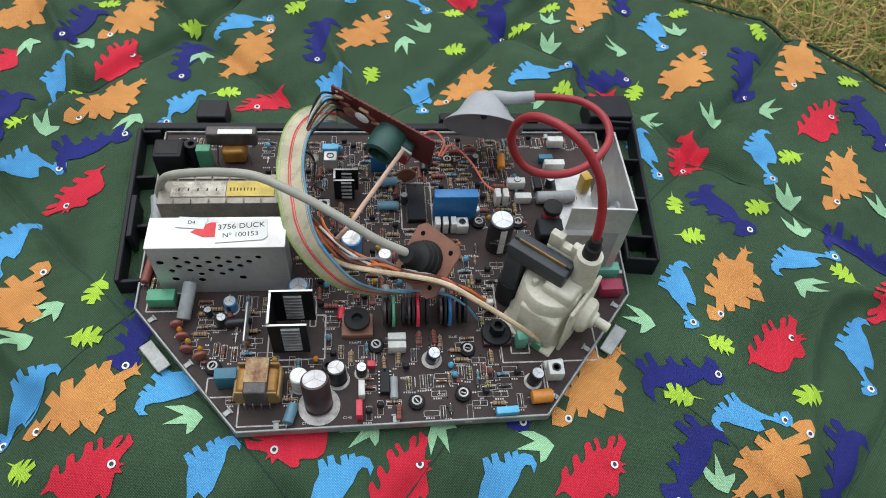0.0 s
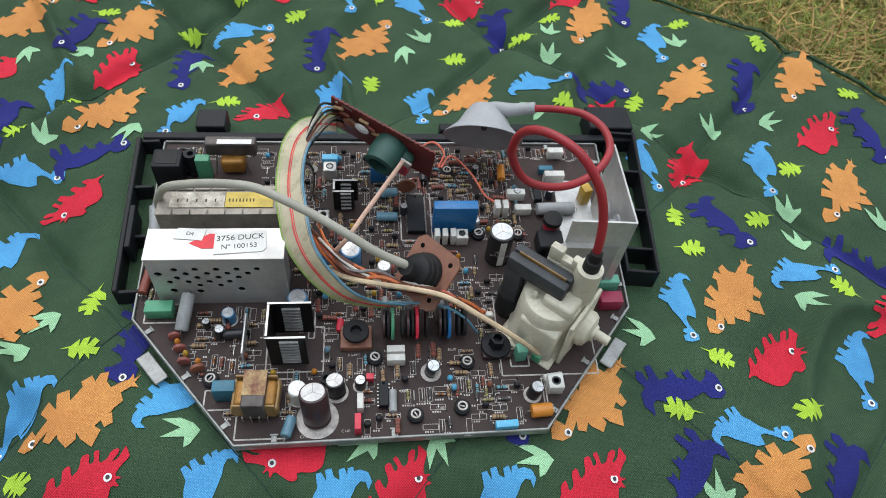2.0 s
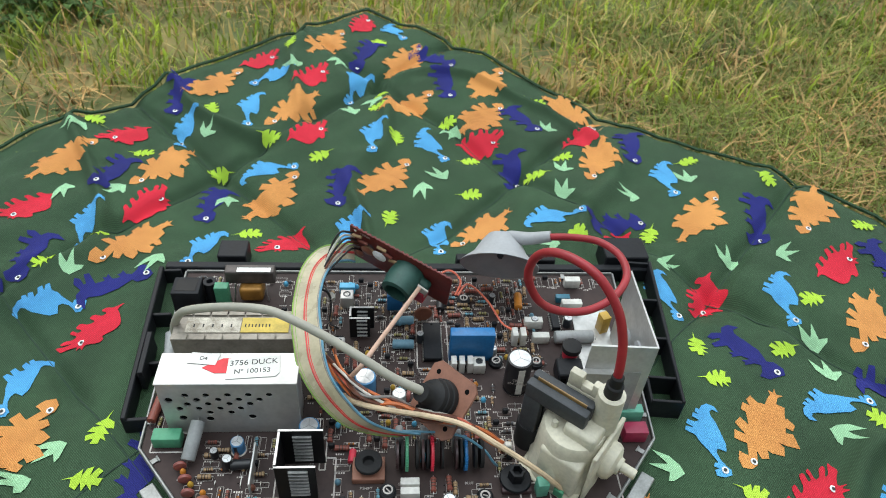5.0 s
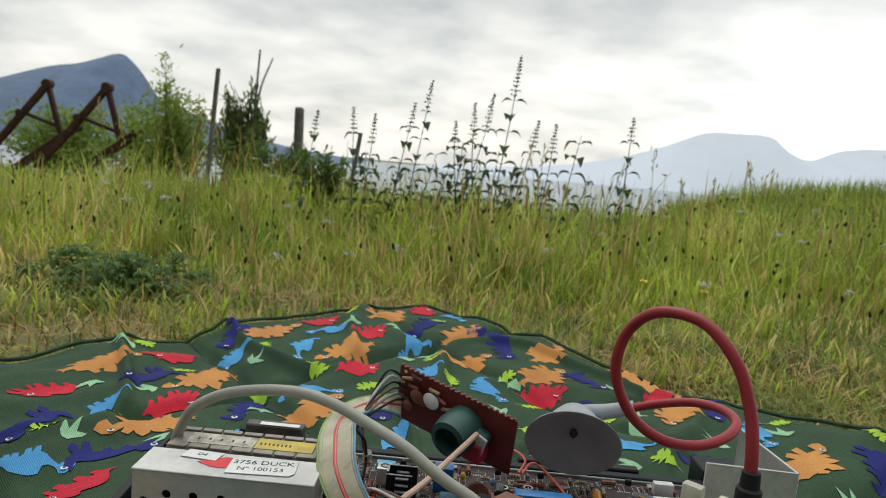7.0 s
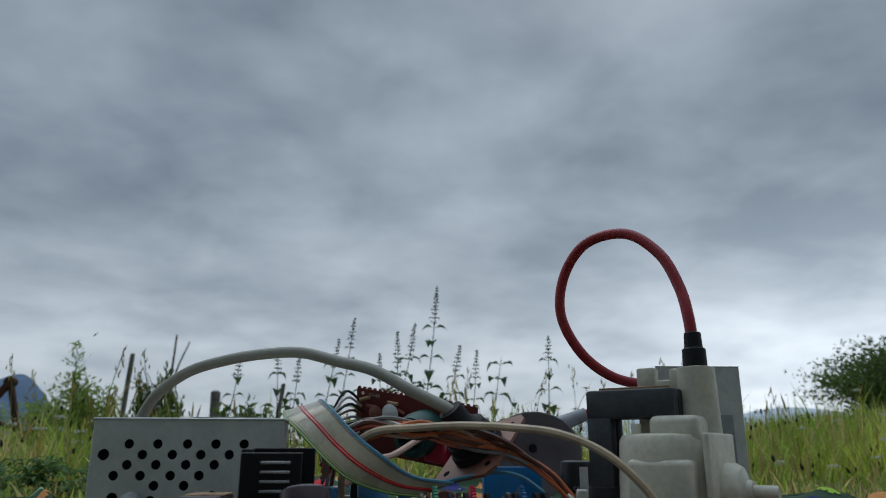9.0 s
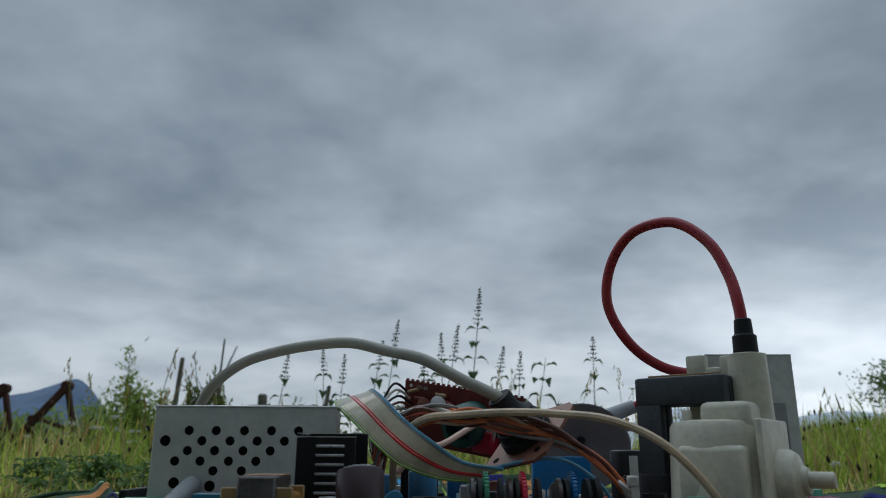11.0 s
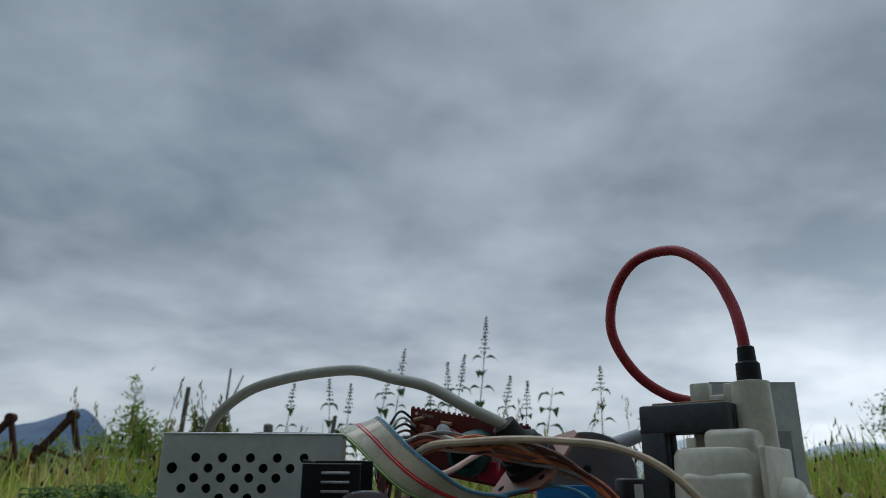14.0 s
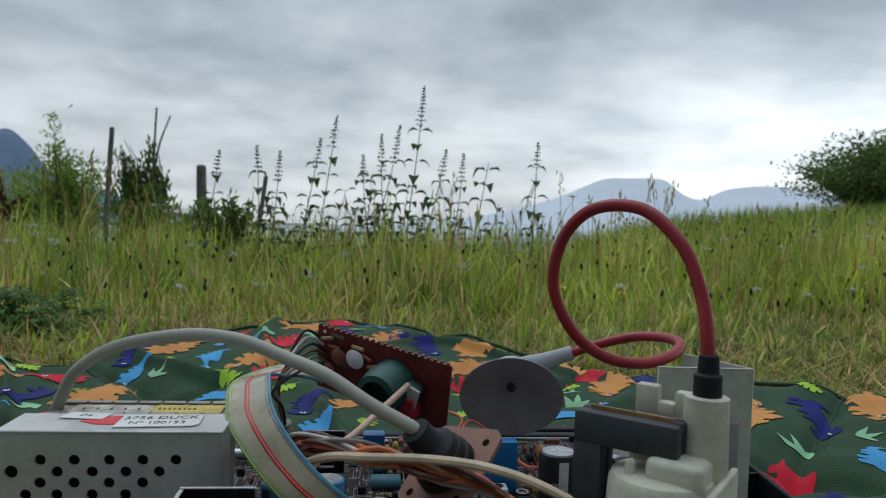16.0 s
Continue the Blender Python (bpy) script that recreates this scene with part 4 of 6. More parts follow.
for row in ((-0.0095, 0.4175, 0.019, 0.0095, 0.0105, "green", 0), (0.2425, 0.376, 0.0075, 0.0075, 0.014, "mint", 6), (0.204, 0.492, 0.034, 0.0085, 0.030, "blue", 0), (0.0425, 0.3525, 0.0145, 0.008, 0.0160, "teal", 0),
            (0.155, 0.3805, 0.0125, 0.0052, 0.009, "white", 0), (0.155, 0.3738, 0.0125, 0.0052, 0.009, "white", 0), (0.129, 0.328, 0.0042, 0.011, 0.010, "red", 0), (0.1305, 0.343, 0.0042, 0.011, 0.008, "white", 0), (0.137, 0.3615, 0.0052, 0.0045, 0.006, "red", 0),
            (0.190, 0.4795, 0.0042, 0.008, 0.012, "white", 0), (0.1962, 0.4795, 0.0042, 0.008, 0.012, "white", 0), (0.2025, 0.4795, 0.0042, 0.008, 0.012, "white", 0), (0.299, 0.571, 0.0135, 0.0062, 0.009, "white", 0), (0.293, 0.542, 0.017, 0.006, 0.011, "white", 0),
            (0.258, 0.5235, 0.015, 0.006, 0.009, "white", 0), (0.262, 0.508, 0.0135, 0.006, 0.008, "white", 0), (0.2405, 0.507, 0.0045, 0.009, 0.013, "white", 0), (0.247, 0.507, 0.0045, 0.009, 0.013, "white", 0), (0.315, 0.520, 0.0075, 0.0085, 0.018, "yellow", 18),
            (0.0055, 0.548, 0.011, 0.0075, 0.022, "green", 0), (0.145, 0.546, 0.013, 0.010, 0.017, "blue", 0), (0.105, 0.563, 0.013, 0.006, 0.008, "sky", 0), (0.316, 0.418, 0.017, 0.010, 0.012, "crimson", 0), (0.3145, 0.432, 0.019, 0.0075, 0.015, "mint", 0), (0.301, 0.462, 0.009, 0.007, 0.020, "crimson", 0),
            (0.227, 0.3245, 0.015, 0.0048, 0.006, "sky", 3), (0.288, 0.553, 0.012, 0.005, 0.006, "teal", 0)):
    film(*row)


def can_lying(x, y, r, ln, color_mat, ang, z=None, tilt=0, name="axial_part", label=""):
    """A cylinder that lies along x, with rounded ends and two wires."""
    z = BZ + r + 0.0006 if z is None else z
    m = pose(x, y, z, 0, 0, ang) @ pose(0, 0, 0, 0, 90 + tilt, 0)
    ob = part(name, lathe(bmesh.new(), [(r * 0.6, -ln / 2), (r * 0.95, -ln / 2 + r * 0.12), (r, -ln / 2 + r * 0.4), (r, ln / 2 - r * 0.4), (r * 0.95, ln / 2 - r * 0.12), (r * 0.6, ln / 2)], 16, m), color_mat, chassis, label)
    bm = bmesh.new()
    for s in (-1, 1):
        tube(bm, [m @ Vector((0, 0, s * ln / 2)), m @ Vector((0, 0, s * (ln / 2 + 0.0022))), (m @ Vector((0, 0, s * (ln / 2 + 0.003)))).xy.to_3d() + Vector((0, 0, BZ - 0.0002))], 0.00035, 5, 3)
    part("lead", bm, LEADS, ob)
    return ob


can_lying(0.0095, 0.4115, 0.0047, 0.027, SLEEVE["grey"], 80, BZ + 0.0115, -24, "wirewound_resistor", "grey ceramic power resistor")
for row in ((0.2515, 0.3335, 0.0047, 0.015, FILM["orange"], 4), (0.0845, 0.328, 0.0036, 0.014, FILM["steelblue"], 75), (0.2635, 0.3585, 0.0028, 0.014, FILM["white"], 8), (0.152, 0.5265, 0.0038, 0.017, FILM["steelblue"], 0), (0.1515, 0.5015, 0.0038, 0.017, FILM["steelblue"], 0),
            (0.312, 0.447, 0.0045, 0.016, FILM["orange"], 0), (0.289, 0.508, 0.0052, 0.032, SLEEVE["grey"], 2), (0.183, 0.5445, 0.0035, 0.012, SLEEVE["black"], 85), (0.0425, 0.3975, 0.0035, 0.014, SLEEVE["black"], 5), (0.249, 0.549, 0.0034, 0.016, FILM["orange"], 85),
            (-0.0235, 0.445, 0.0032, 0.026, RESISTOR["brick"], 85), (0.116, 0.403, 0.0026, 0.010, FILM["red"], 85), (0.152, 0.344, 0.0028, 0.016, SLEEVE["grey"], 90)):
    can_lying(*row)


def disc(x, y, r, m, ang, z=0.006, name="disc_capacitor"):
    part(name, lathe(bmesh.new(), [(r * 0.5, -0.0016), (r * 0.9, -0.0011), (r, 0), (r * 0.9, 0.0011), (r * 0.5, 0.0016)], 18, pose(x, y, BZ + z, 0, 0, ang) @ pose(0, 0, 0, 90)), m, chassis, "ceramic disc capacitor")


for row in ((0.003, 0.3965, 0.0045, PINKDISC, 15, .005), (0.008, 0.387, 0.0045, PINKDISC, 10, .005), (0.012, 0.377, 0.0045, PINKDISC, 5, .005), (0.022, 0.371, 0.0050, DISC, 20, .0055), (0.168, 0.531, 0.0078, DISC, 5, .008), (0.155, 0.451, 0.005, PINKDISC, 80, .006), (0.165, 0.400, 0.004, FILM["sky"], 60, .005), (0.109, 0.44, 0.006, FILM["sky"], 30, .008)):
    disc(*row)


def trimmer(x, y, r, logo=False):
    base = part("trimmer", lathe(bmesh.new(), [(r, 0.0005), (r, 0.0035), (r * 0.8, 0.0042), (r * 0.8, 0.005), (r * 0.35, 0.005), (r * 0.3, 0.004)], 20, pose(x, y, BZ)), BLACK, chassis, "black preset trimmer")
    bm = bmesh.new()
    box(bm, -r * 0.3, r * 0.3, -r * 0.06, r * 0.06, 0.0041, 0.0049, 0, pose(x, y, BZ, 0, 0, random.uniform(0, 180)))
    lathe(bm, [(r * 0.62, 0.0050), (r * 0.62, 0.0053), (r * 0.42, 0.0053), (r * 0.42, 0.0050)], 20, pose(x, y, BZ), False)
    part("slot", bm, SILK if not logo else PAPER, base, "", False)


for x, y in ((0.031, 0.364), (0.1405, 0.377), (0.2045, 0.372), (0.167, 0.334), (0.203, 0.552), (0.2235, 0.485), (0.255, 0.4845), (0.186, 0.549), (0.1985, 0.3385)):
    trimmer(x, y, 0.0055)


def ic(x, y, w, d, pins, h=0.0042, fin=False):
    body = part("integrated_circuit", box(bmesh.new(), x - w / 2, x + w / 2, y - d / 2, y + d / 2, BZ + 0.0012, BZ + 0.0012 + h, 0.0004), BLACK, chassis, "black integrated circuit")
    bm = bmesh.new()
    for i in range(pins):
        py = y - d / 2 + d * (i + 0.5) / pins
        for s in (-1, 1):
            box(bm, x + s * w / 2, x + s * (w / 2 + 0.0011), py - 0.0004, py + 0.0004, BZ - 0.0002, BZ + 0.0030, 0)
    tagged(part("pins", bm, LEADS, body), kind="stuff")
    # Notch is a flat black disc; its shade is only colour.
    part("notch", lathe(bmesh.new(), [(0.001, 0), (0.001, 0.0001)], 10, pose(x, y + d / 2 - 0.002, BZ + 0.0013 + h)), SHADEBLACK, body, "", False)


ic(0.1745, 0.505, 0.014, 0.037, 14)
ic(0.146, 0.349, 0.0065, 0.018, 7, 0.005)
ic(0.277, 0.5275, 0.0065, 0.018, 7)
ic(0.100, 0.505, 0.009, 0.010, 4)


def coil_can(x, y, s=0.0105, h=0.012, m=None):
    body = part("coil_can", box(bmesh.new(), x - s / 2, x + s / 2, y - s / 2, y + s / 2, BZ, BZ + h, 0.0008, None, 2), m or TIN, chassis, "square tuned coil can with ferrite core")
    part("core", lathe(bmesh.new(), [(s * 0.30, h), (s * 0.30, h + 0.0003), (s * 0.2, h + 0.0003), (s * 0.18, h - 0.0005)], 14, pose(x, y, BZ)), FERRITE, body)


coil_can(0.1055, 0.549)
coil_can(0.1015, 0.5015, 0.009, 0.008)
coil_can(0.2635, 0.352, 0.0108, 0.011, SLEEVE["white"])
coil_can(0.2095, 0.480, 0.0095, 0.010, FILM["white"])


def build_heatsink(x0, x1, y0, y1, h, fins):
    """A U of black sheet: two long walls and a left web, the walls louvred."""
    body = bmesh.new()
    t = 0.0014
    box(body, x0, x1, y1 - t, y1, BZ + 0.002, BZ + h, 0.0004)
    box(body, x0, x1 - 0.003, y0, y0 + t, BZ + 0.002, BZ + h - 0.002, 0.0004)
    box(body, x0, x0 + t, y0 + t, y1 - t, BZ + 0.002, BZ + h - 0.0005, 0.0003)
    ob = part("heat_sink", body, ANOD, chassis, "black anodised aluminium heat sink with louvres")
    for i in range(fins):
        z = BZ + h * (0.2 + 0.66 * i / max(1, fins - 1))
        for yy in (y0, y1 - t):
            bm = bmesh.new()
            box(bm, x0 + (x1 - x0) * 0.3, x1 - (x1 - x0) * 0.27, yy - 0.0016, yy + 0.0003, z - 0.0007, z + 0.0005, 0.0003)
            # Black louvre drawn pale: its highlight is in the material colour.
            part("louvre", bm, LOUVRESHEEN, ob)
    bm = bmesh.new()
    box(bm, x0 - 0.0001, x1 + 0.0001, y1 - t, y1, BZ + h, BZ + h + 0.0003, 0)
    box(bm, x0 - 0.0001, x1 - 0.0029, y0, y0 + t, BZ + h - 0.002, BZ + h - 0.0017, 0)
    box(bm, x0 - 0.0001, x0 + t, y0 + t, y1 - t, BZ + h - 0.0005, BZ + h - 0.0002, 0)
    part("cut_edge", bm, TIN, ob, "bright bare cut edge", False)


build_heatsink(0.070, 0.0985, 0.3735, 0.400, 0.0405, 8)
build_heatsink(0.1095, 0.1285, 0.5105, 0.5215, 0.026, 5)
part("bracket", box(bmesh.new(), 0.0505, 0.0520, 0.3775, 0.409, BZ, BZ + 0.013, 0.0004), ALU, chassis, "upright aluminium bracket")


def build_transformer(x, y, w, d, h, ang, aged):
    m = pose(x, y, BZ, 0, 0, ang)
    core = part("transformer", box(bmesh.new(), -w * 0.27, w * 0.27, -d / 2, d / 2, 0.004, h, 0.0008, m), LAMINATE, chassis, "small laminated transformer with tan bobbin")
    bm = bmesh.new()
    box(bm, -w / 2, w / 2, -d * 0.36, d * 0.36, 0.0065, h - 0.006, 0.003, m, 3)
    part("winding", bm, COPPER, core)
    for s in (-1, 1):
        bm = bmesh.new()
        box(bm, -w / 2, w / 2, s * d * 0.40 - 0.0008, s * d * 0.40 + 0.0008, 0.004, h - 0.004, 0.0004, m)
        part("bobbin_flange", bm, BOBBIN, core)
    for s in (-1, 1):
        bm = bmesh.new()
        box(bm, s * w * 0.5 - 0.0015, s * w * 0.5 + 0.0015, -d * 0.42, d * 0.42, 0.0045, h * 0.62, 0.0008, m)
        part("bobbin_cheek", bm, BOBBIN, core)
    if aged:
        bm = bmesh.new()
        box(bm, -w * 0.272, w * 0.272, -d * 0.2, d * 0.47, h - 0.0002, h + 0.0003, 0, m)
        part("stained_label", bm, STAINED, core, "stained and burnt paper label", False)
    bm = bmesh.new()
    for i in range(4):
        box(bm, -w * 0.3 + i * w * 0.2 - 0.0004, -w * 0.3 + i * w * 0.2 + 0.0004, -d * 0.5 - 0.0008, -d * 0.5 + 0.0002, -0.0002, 0.008, 0, m)
    tagged(part("pins", bm, LEADS, core), kind="stuff")


build_transformer(0.0635, 0.347, 0.027, 0.026, 0.0235, -2, True)


def build_back_row():
    m = pose(0.027, 0.560, BZ)
    core = part("choke_transformer", box(bmesh.new(), -0.020, 0.020, -0.004, 0.006, 0.016, 0.029, 0.001, m), LAMINATE, chassis, "dark laminated choke with yellow winding")
    part("winding", box(bmesh.new(), -0.009, 0.010, -0.011, 0.006, 0.002, 0.016, 0.003, m, 3), COPPER, core)
    part("label", box(bmesh.new(), -0.010, 0.017, -0.0035, 0.0015, 0.0291, 0.0294, 0, m), PAPER, core, "worn paper label", False)
    bm = bmesh.new()
    for s in (-1, 1):
        tube(bm, [(0.027 + s * 0.012, 0.556, BZ + 0.016), (0.027 + s * 0.013, 0.553, BZ + 0.006), (0.027 + s * 0.014, 0.552, BZ)], 0.0007, 6, 3)
    tagged(part("pins", bm, LEADS, core), kind="stuff")
    blk = part("relay", box(bmesh.new(), -0.032, -0.010, 0.537, 0.556, BZ, BZ + 0.024, 0.0012, None, 2), BLACK, chassis, "black plastic mains relay block")
    part("recess", box(bmesh.new(), -0.029, -0.013, 0.540, 0.553, BZ + 0.0241, BZ + 0.0243, 0), ANOD, blk, "", False)
    for x, y, r, h, name in ((-0.0045, 0.553, 0.0052, 0.022, "knob_spindle"),):
        part(name, lathe(bmesh.new(), [(r * 1.2, 0), (r * 1.2, 0.004), (r, 0.004), (r, h), (r * 0.5, h), (r * 0.45, h - 0.004)], 20, pose(x, y, BZ)), BLACK, chassis, "hollow black control spindle")
    part("fuse", lathe(bmesh.new(), [(0.0028, -0.008), (0.0028, 0.008)], 14, pose(0.071, 0.545, BZ + 0.005, 0, 90, 0)), CANTOP, chassis, "small glass fuse in clips")


build_back_row()


def build_pots():
    for x, y, col in ((0.153, 0.399, "green"), (0.170, 0.399, "red"), (0.1925, 0.399, "blue")):
        wheel = bmesh.new()
        lathe(wheel, [(0.0105, -0.0011), (0.0112, -0.0006), (0.0112, 0.0006), (0.0105, 0.0011)], 36, pose(x, y, BZ + 0.0125, 0, 90, 0))
        for i in range(36):
            a = i * math.pi / 18
            box(wheel, -0.0010, 0.0010, -0.00035, 0.00035, 0.0108, 0.0117, 0, pose(x, y, BZ + 0.0125) @ pose(0, 0, 0, i * 10, 0, 0))
        ob = part("thumbwheel", wheel, {"green": FILM["green"], "red": FILM["red"], "blue": FILM["blue"]}[col], chassis, col + " knurled thumbwheel of a preset control")
        for k, dx in enumerate((-0.0062, -0.003, 0.0068)):
            part("carbon_disc", lathe(bmesh.new(), [(0.0098, -0.0008), (0.0098, 0.0008)], 24, pose(x + dx, y, BZ + 0.0115, 0, 90, 0)), RUBBER if k else SLEEVE["brown"], ob)
        bm = bmesh.new()
        box(bm, -0.0028, 0.0028, 0, 0.010, 0, 0.020, 0.0022, pose(x - 0.005, y + 0.006, BZ) @ pose(0, 0, 0, -14), 3)
        part("carrier", bm, SLEEVE["grey"], ob, "grey plastic carrier")
    bm = bmesh.new()
    lathe(bm, [(0.0098, -0.0012), (0.0098, 0.0012)], 26, pose(0.2035, 0.399, BZ + 0.012, 0, 90, 0))
    part("carbon_disc", bm, RUBBER, chassis)
    ring = part("control_base", box(bmesh.new(), 0.1165, 0.1385, 0.384, 0.4015, BZ, BZ + 0.0055, 0.0006), PLATE, chassis, "brown control base plate")
    part("control_spindle", lathe(bmesh.new(), [(0.006, 0.0055), (0.006, 0.010), (0.0088, 0.010), (0.0092, 0.0105), (0.0092, 0.0125), (0.0088, 0.013), (0.004, 0.013), (0.0035, 0.009)], 26, pose(0.1275, 0.3935, BZ)), RUBBER, ring, "flanged black spindle")
    foc = part("focus_control", box(bmesh.new(), 0.216, 0.2365, 0.3745, 0.389, BZ, BZ + 0.004, 0.0005), SLEEVE["brown"], chassis, "black width control with hexagonal spindle")
    part("skirt", lathe(bmesh.new(), [(0.0105, 0.004), (0.0108, 0.0046), (0.0102, 0.0062), (0.0068, 0.0068)], 28, pose(0.226, 0.3835, BZ)), BLACK, foc)
    part("hex_spindle", lathe(bmesh.new(), [(0.0058, 0.0065), (0.0054, 0.0155), (0.0035, 0.0155), (0.0032, 0.010)], 6, pose(0.226, 0.3835, BZ)), BLACK, foc)
    part("tower_choke", lathe(bmesh.new(), [(0.007, 0), (0.007, 0.006), (0.0055, 0.007), (0.0055, 0.016), (0.0075, 0.0165), (0.0075, 0.021), (0.006, 0.0215)], 22, pose(0.281, 0.486, BZ)), RUBBER, chassis, "black drum choke with red core")
    part("red_band", lathe(bmesh.new(), [(0.0060, 0.0085), (0.0062, 0.012), (0.0058, 0.0155)], 22, pose(0.281, 0.486, BZ), False), FILM["red"], chassis, "red winding band")
    tb = part("terminal_block", box(bmesh.new(), 0.268, 0.288, 0.463, 0.480, BZ, BZ + 0.014, 0.001), BLACK, chassis, "black terminal block")
    for i in range(3):
        # Slots are black strips on the face, painted as their shade.
        part("slot", box(bmesh.new(), 0.270 + i * 0.006, 0.274 + i * 0.006, 0.4622, 0.4628, BZ + 0.004, BZ + 0.010, 0), SHADEBLACK, tb, "", False)
    st = part("small_socket", lathe(bmesh.new(), [(0.0042, 0), (0.0042, 0.006), (0.0025, 0.006), (0.0022, 0.002)], 16, pose(0.108, 0.361, BZ)), BLACK, chassis)


build_pots()


# ---- aluminium heat shield ----
def build_shield():
    z0, z1 = BZ, 0.111
    bm = bmesh.new()
    m = pose(0.318, 0.432, 0, 0, 0, -3)
    box(bm, -0.0012, 0.0, 0.0, 0.082, z0, z1, 0.0003)
    for v in bm.verts:
        if v.co.y > 0.04 and v.co.z > 0.08:
            v.co.z -= 0.009
    bmesh.ops.transform(bm, matrix=m, verts=bm.verts)
    box(bm, -0.045, 0.0, -0.0012, 0.0, z0 + 0.012, z1, 0.0003, m)
    box(bm, -0.030, 0.0, 0.0, 0.110, z0, z0 + 0.0012, 0.0003, m)
    ob = part("heat_shield", bm, ALU, chassis, "folded aluminium heat sink sheet")
    bm = bmesh.new()
    box(bm, -0.0013, 0.0001, -0.0001, 0.082, z1, z1 + 0.0003, 0)
    for v in bm.verts:
        if v.co.y > 0.04:
            v.co.z -= 0.009
    bmesh.ops.transform(bm, matrix=m, verts=bm.verts)
    box(bm, -0.045, 0.0, -0.0013, 0.0001, z1, z1 + 0.0003, 0, m)
    part("cut_edge", bm, TIN, ob, "bright cut edge", False)
    bm = bmesh.new()
    box(bm, -0.040, -0.006, -0.0017, -0.0013, z0 + 0.014, z0 + 0.058, 0.0001, m)
    part("grey_label", bm, SLEEVE["grey"], ob, "dull grey insulating patch", False)
    for zz, yy in ((0.078, 0.024), (0.064, 0.048)):
        part("screw_stud", lathe(bmesh.new(), [(0.0078, 0), (0.0078, 0.0016), (0.004, 0.002), (0.004, 0.006), (0.0022, 0.0065)], 20, m @ pose(-0.0012, yy, zz, 0, -90, 0)), CAPGREY, ob, "nylon washer and stud")
    bm = bmesh.new()
    box(bm, -0.048, -0.020, -0.004, -0.0028, z0 + 0.025, z0 + 0.060, 0.003, m)
    part("hook_plate", bm, ALU, ob, "small aluminium hook plate")


build_shield()


# ---- line output transformer ----
def build_flyback():
    m = pose(0.262, 0.398, BZ, 0, 0, -40)
    body = part("line_transformer", lathe(bmesh.new(), [(0.0250, 0), (0.0250, 0.008), (0.0230, 0.0115), (0.0222, 0.030), (0.0214, 0.044), (0.0200, 0.0465), (0.014, 0.0475)], 36, m), CREAM, chassis, "cream moulded line output transformer")
    bm = bmesh.new()
    box(bm, -0.012, 0.018, -0.0225, 0.004, 0.002, 0.036, 0.003, m, 3)
    box(bm, -0.004, 0.0190, -0.012, 0.014, 0.034, 0.0555, 0.0035, m, 3)
    box(bm, -0.016, 0.016, 0.009, 0.0165, 0.030, 0.068, 0.0012, m, 2)
    part("winding_housing", bm, CREAM, body)
    bm = bmesh.new()
    box(bm, -0.016, -0.0062, 0.0095, 0.0155, 0.0670, 0.0800, 0.0012, m, 2)
    box(bm, -0.0066, 0.0012, 0.0095, 0.0155, 0.0670, 0.0735, 0.0010, m, 2)
    box(bm, 0.0008, 0.0130, 0.0095, 0.0155, 0.0670, 0.0788, 0.0012, m, 2)
    part("notched_plate", bm, CREAM, body, "cream notched upright plate")
    bm = bmesh.new()
    lathe(bm, [(0.0100, 0.030), (0.0095, 0.05), (0.0088, 0.0785), (0.0070, 0.0790)], 22, m @ pose(0.0135, 0.0115, 0))
    part("lead_turret", bm, CREAM, body)
    bm = bmesh.new()
    lathe(bm, [(0.0058, 0.0775), (0.0056, 0.0875), (0.0044, 0.0885), (0.0040, 0.0955), (0.0034, 0.096)], 20, m @ pose(0.0135, 0.0115, 0))
    part("rubber_boot", bm, RUBBER, body, "black rubber boot of the red lead")
    bm = bmesh.new()
    box(bm, 0.0215, 0.0245, -0.0165, 0.0255, -0.001, 0.0475, 0.0012, m, 3)
    box(bm, 0.0160, 0.0220, -0.006, 0.019, 0.004, 0.036, 0.001, m)
    part("focus_plate", bm, CREAM, body)
    part("focus_hub", lathe(bmesh.new(), [(0.0135, 0), (0.0135, 0.004), (0.0118, 0.0068), (0.0065, 0.0088), (0.0058, 0.011)], 28, m @ pose(0.0245, 0.008, 0.021, 0, 90, 0)), CREAM, body)
    part("focus_spindle", lathe(bmesh.new(), [(0.0036, 0), (0.0036, 0.0105), (0.0031, 0.0112)], 16, m @ pose(0.0345, 0.0083, 0.0215, 0, 90, 0)), CREAM, body)
    part("peg", lathe(bmesh.new(), [(0.0022, 0.046), (0.0022, 0.0515), (0.0018, 0.052)], 12, m @ pose(-0.010, -0.010, 0)), CREAM, body)
    bm = bmesh.new()
    box(bm, -0.024, 0.021, -0.0255, 0.020, -0.002, 0.0015, 0.0008, m)
    part("base_flange", bm, CREAM, body)
    for s in (-1, 1):
        bm = bmesh.new()
        box(bm, -0.0365, 0.008, s * 0.0042 - 0.0036, s * 0.0042 + 0.0036, 0.0545, 0.0685, 0.0016, m, 2)
        box(bm, -0.0365, -0.0235, s * 0.0042 - 0.0036, s * 0.0042 + 0.0036, 0.002, 0.0555, 0.0016, m, 2)
        part("ferrite_core", bm, FERRITE, body, "dark grey ferrite core half")
    part("gap_strip", box(bmesh.new(), -0.032, 0.004, -0.0005, 0.0005, 0.056, 0.0700, 0.0002, m), BOBBIN, body, "brown card strip between the core halves")
    bm = bmesh.new()
    lathe(bm, [(0.0098, 0.0), (0.0098, 0.022), (0.0092, 0.023)], 22, m @ pose(-0.0300, 0, 0))
    part("core_sleeve", bm, RUBBER, body, "black sleeve round the core leg")
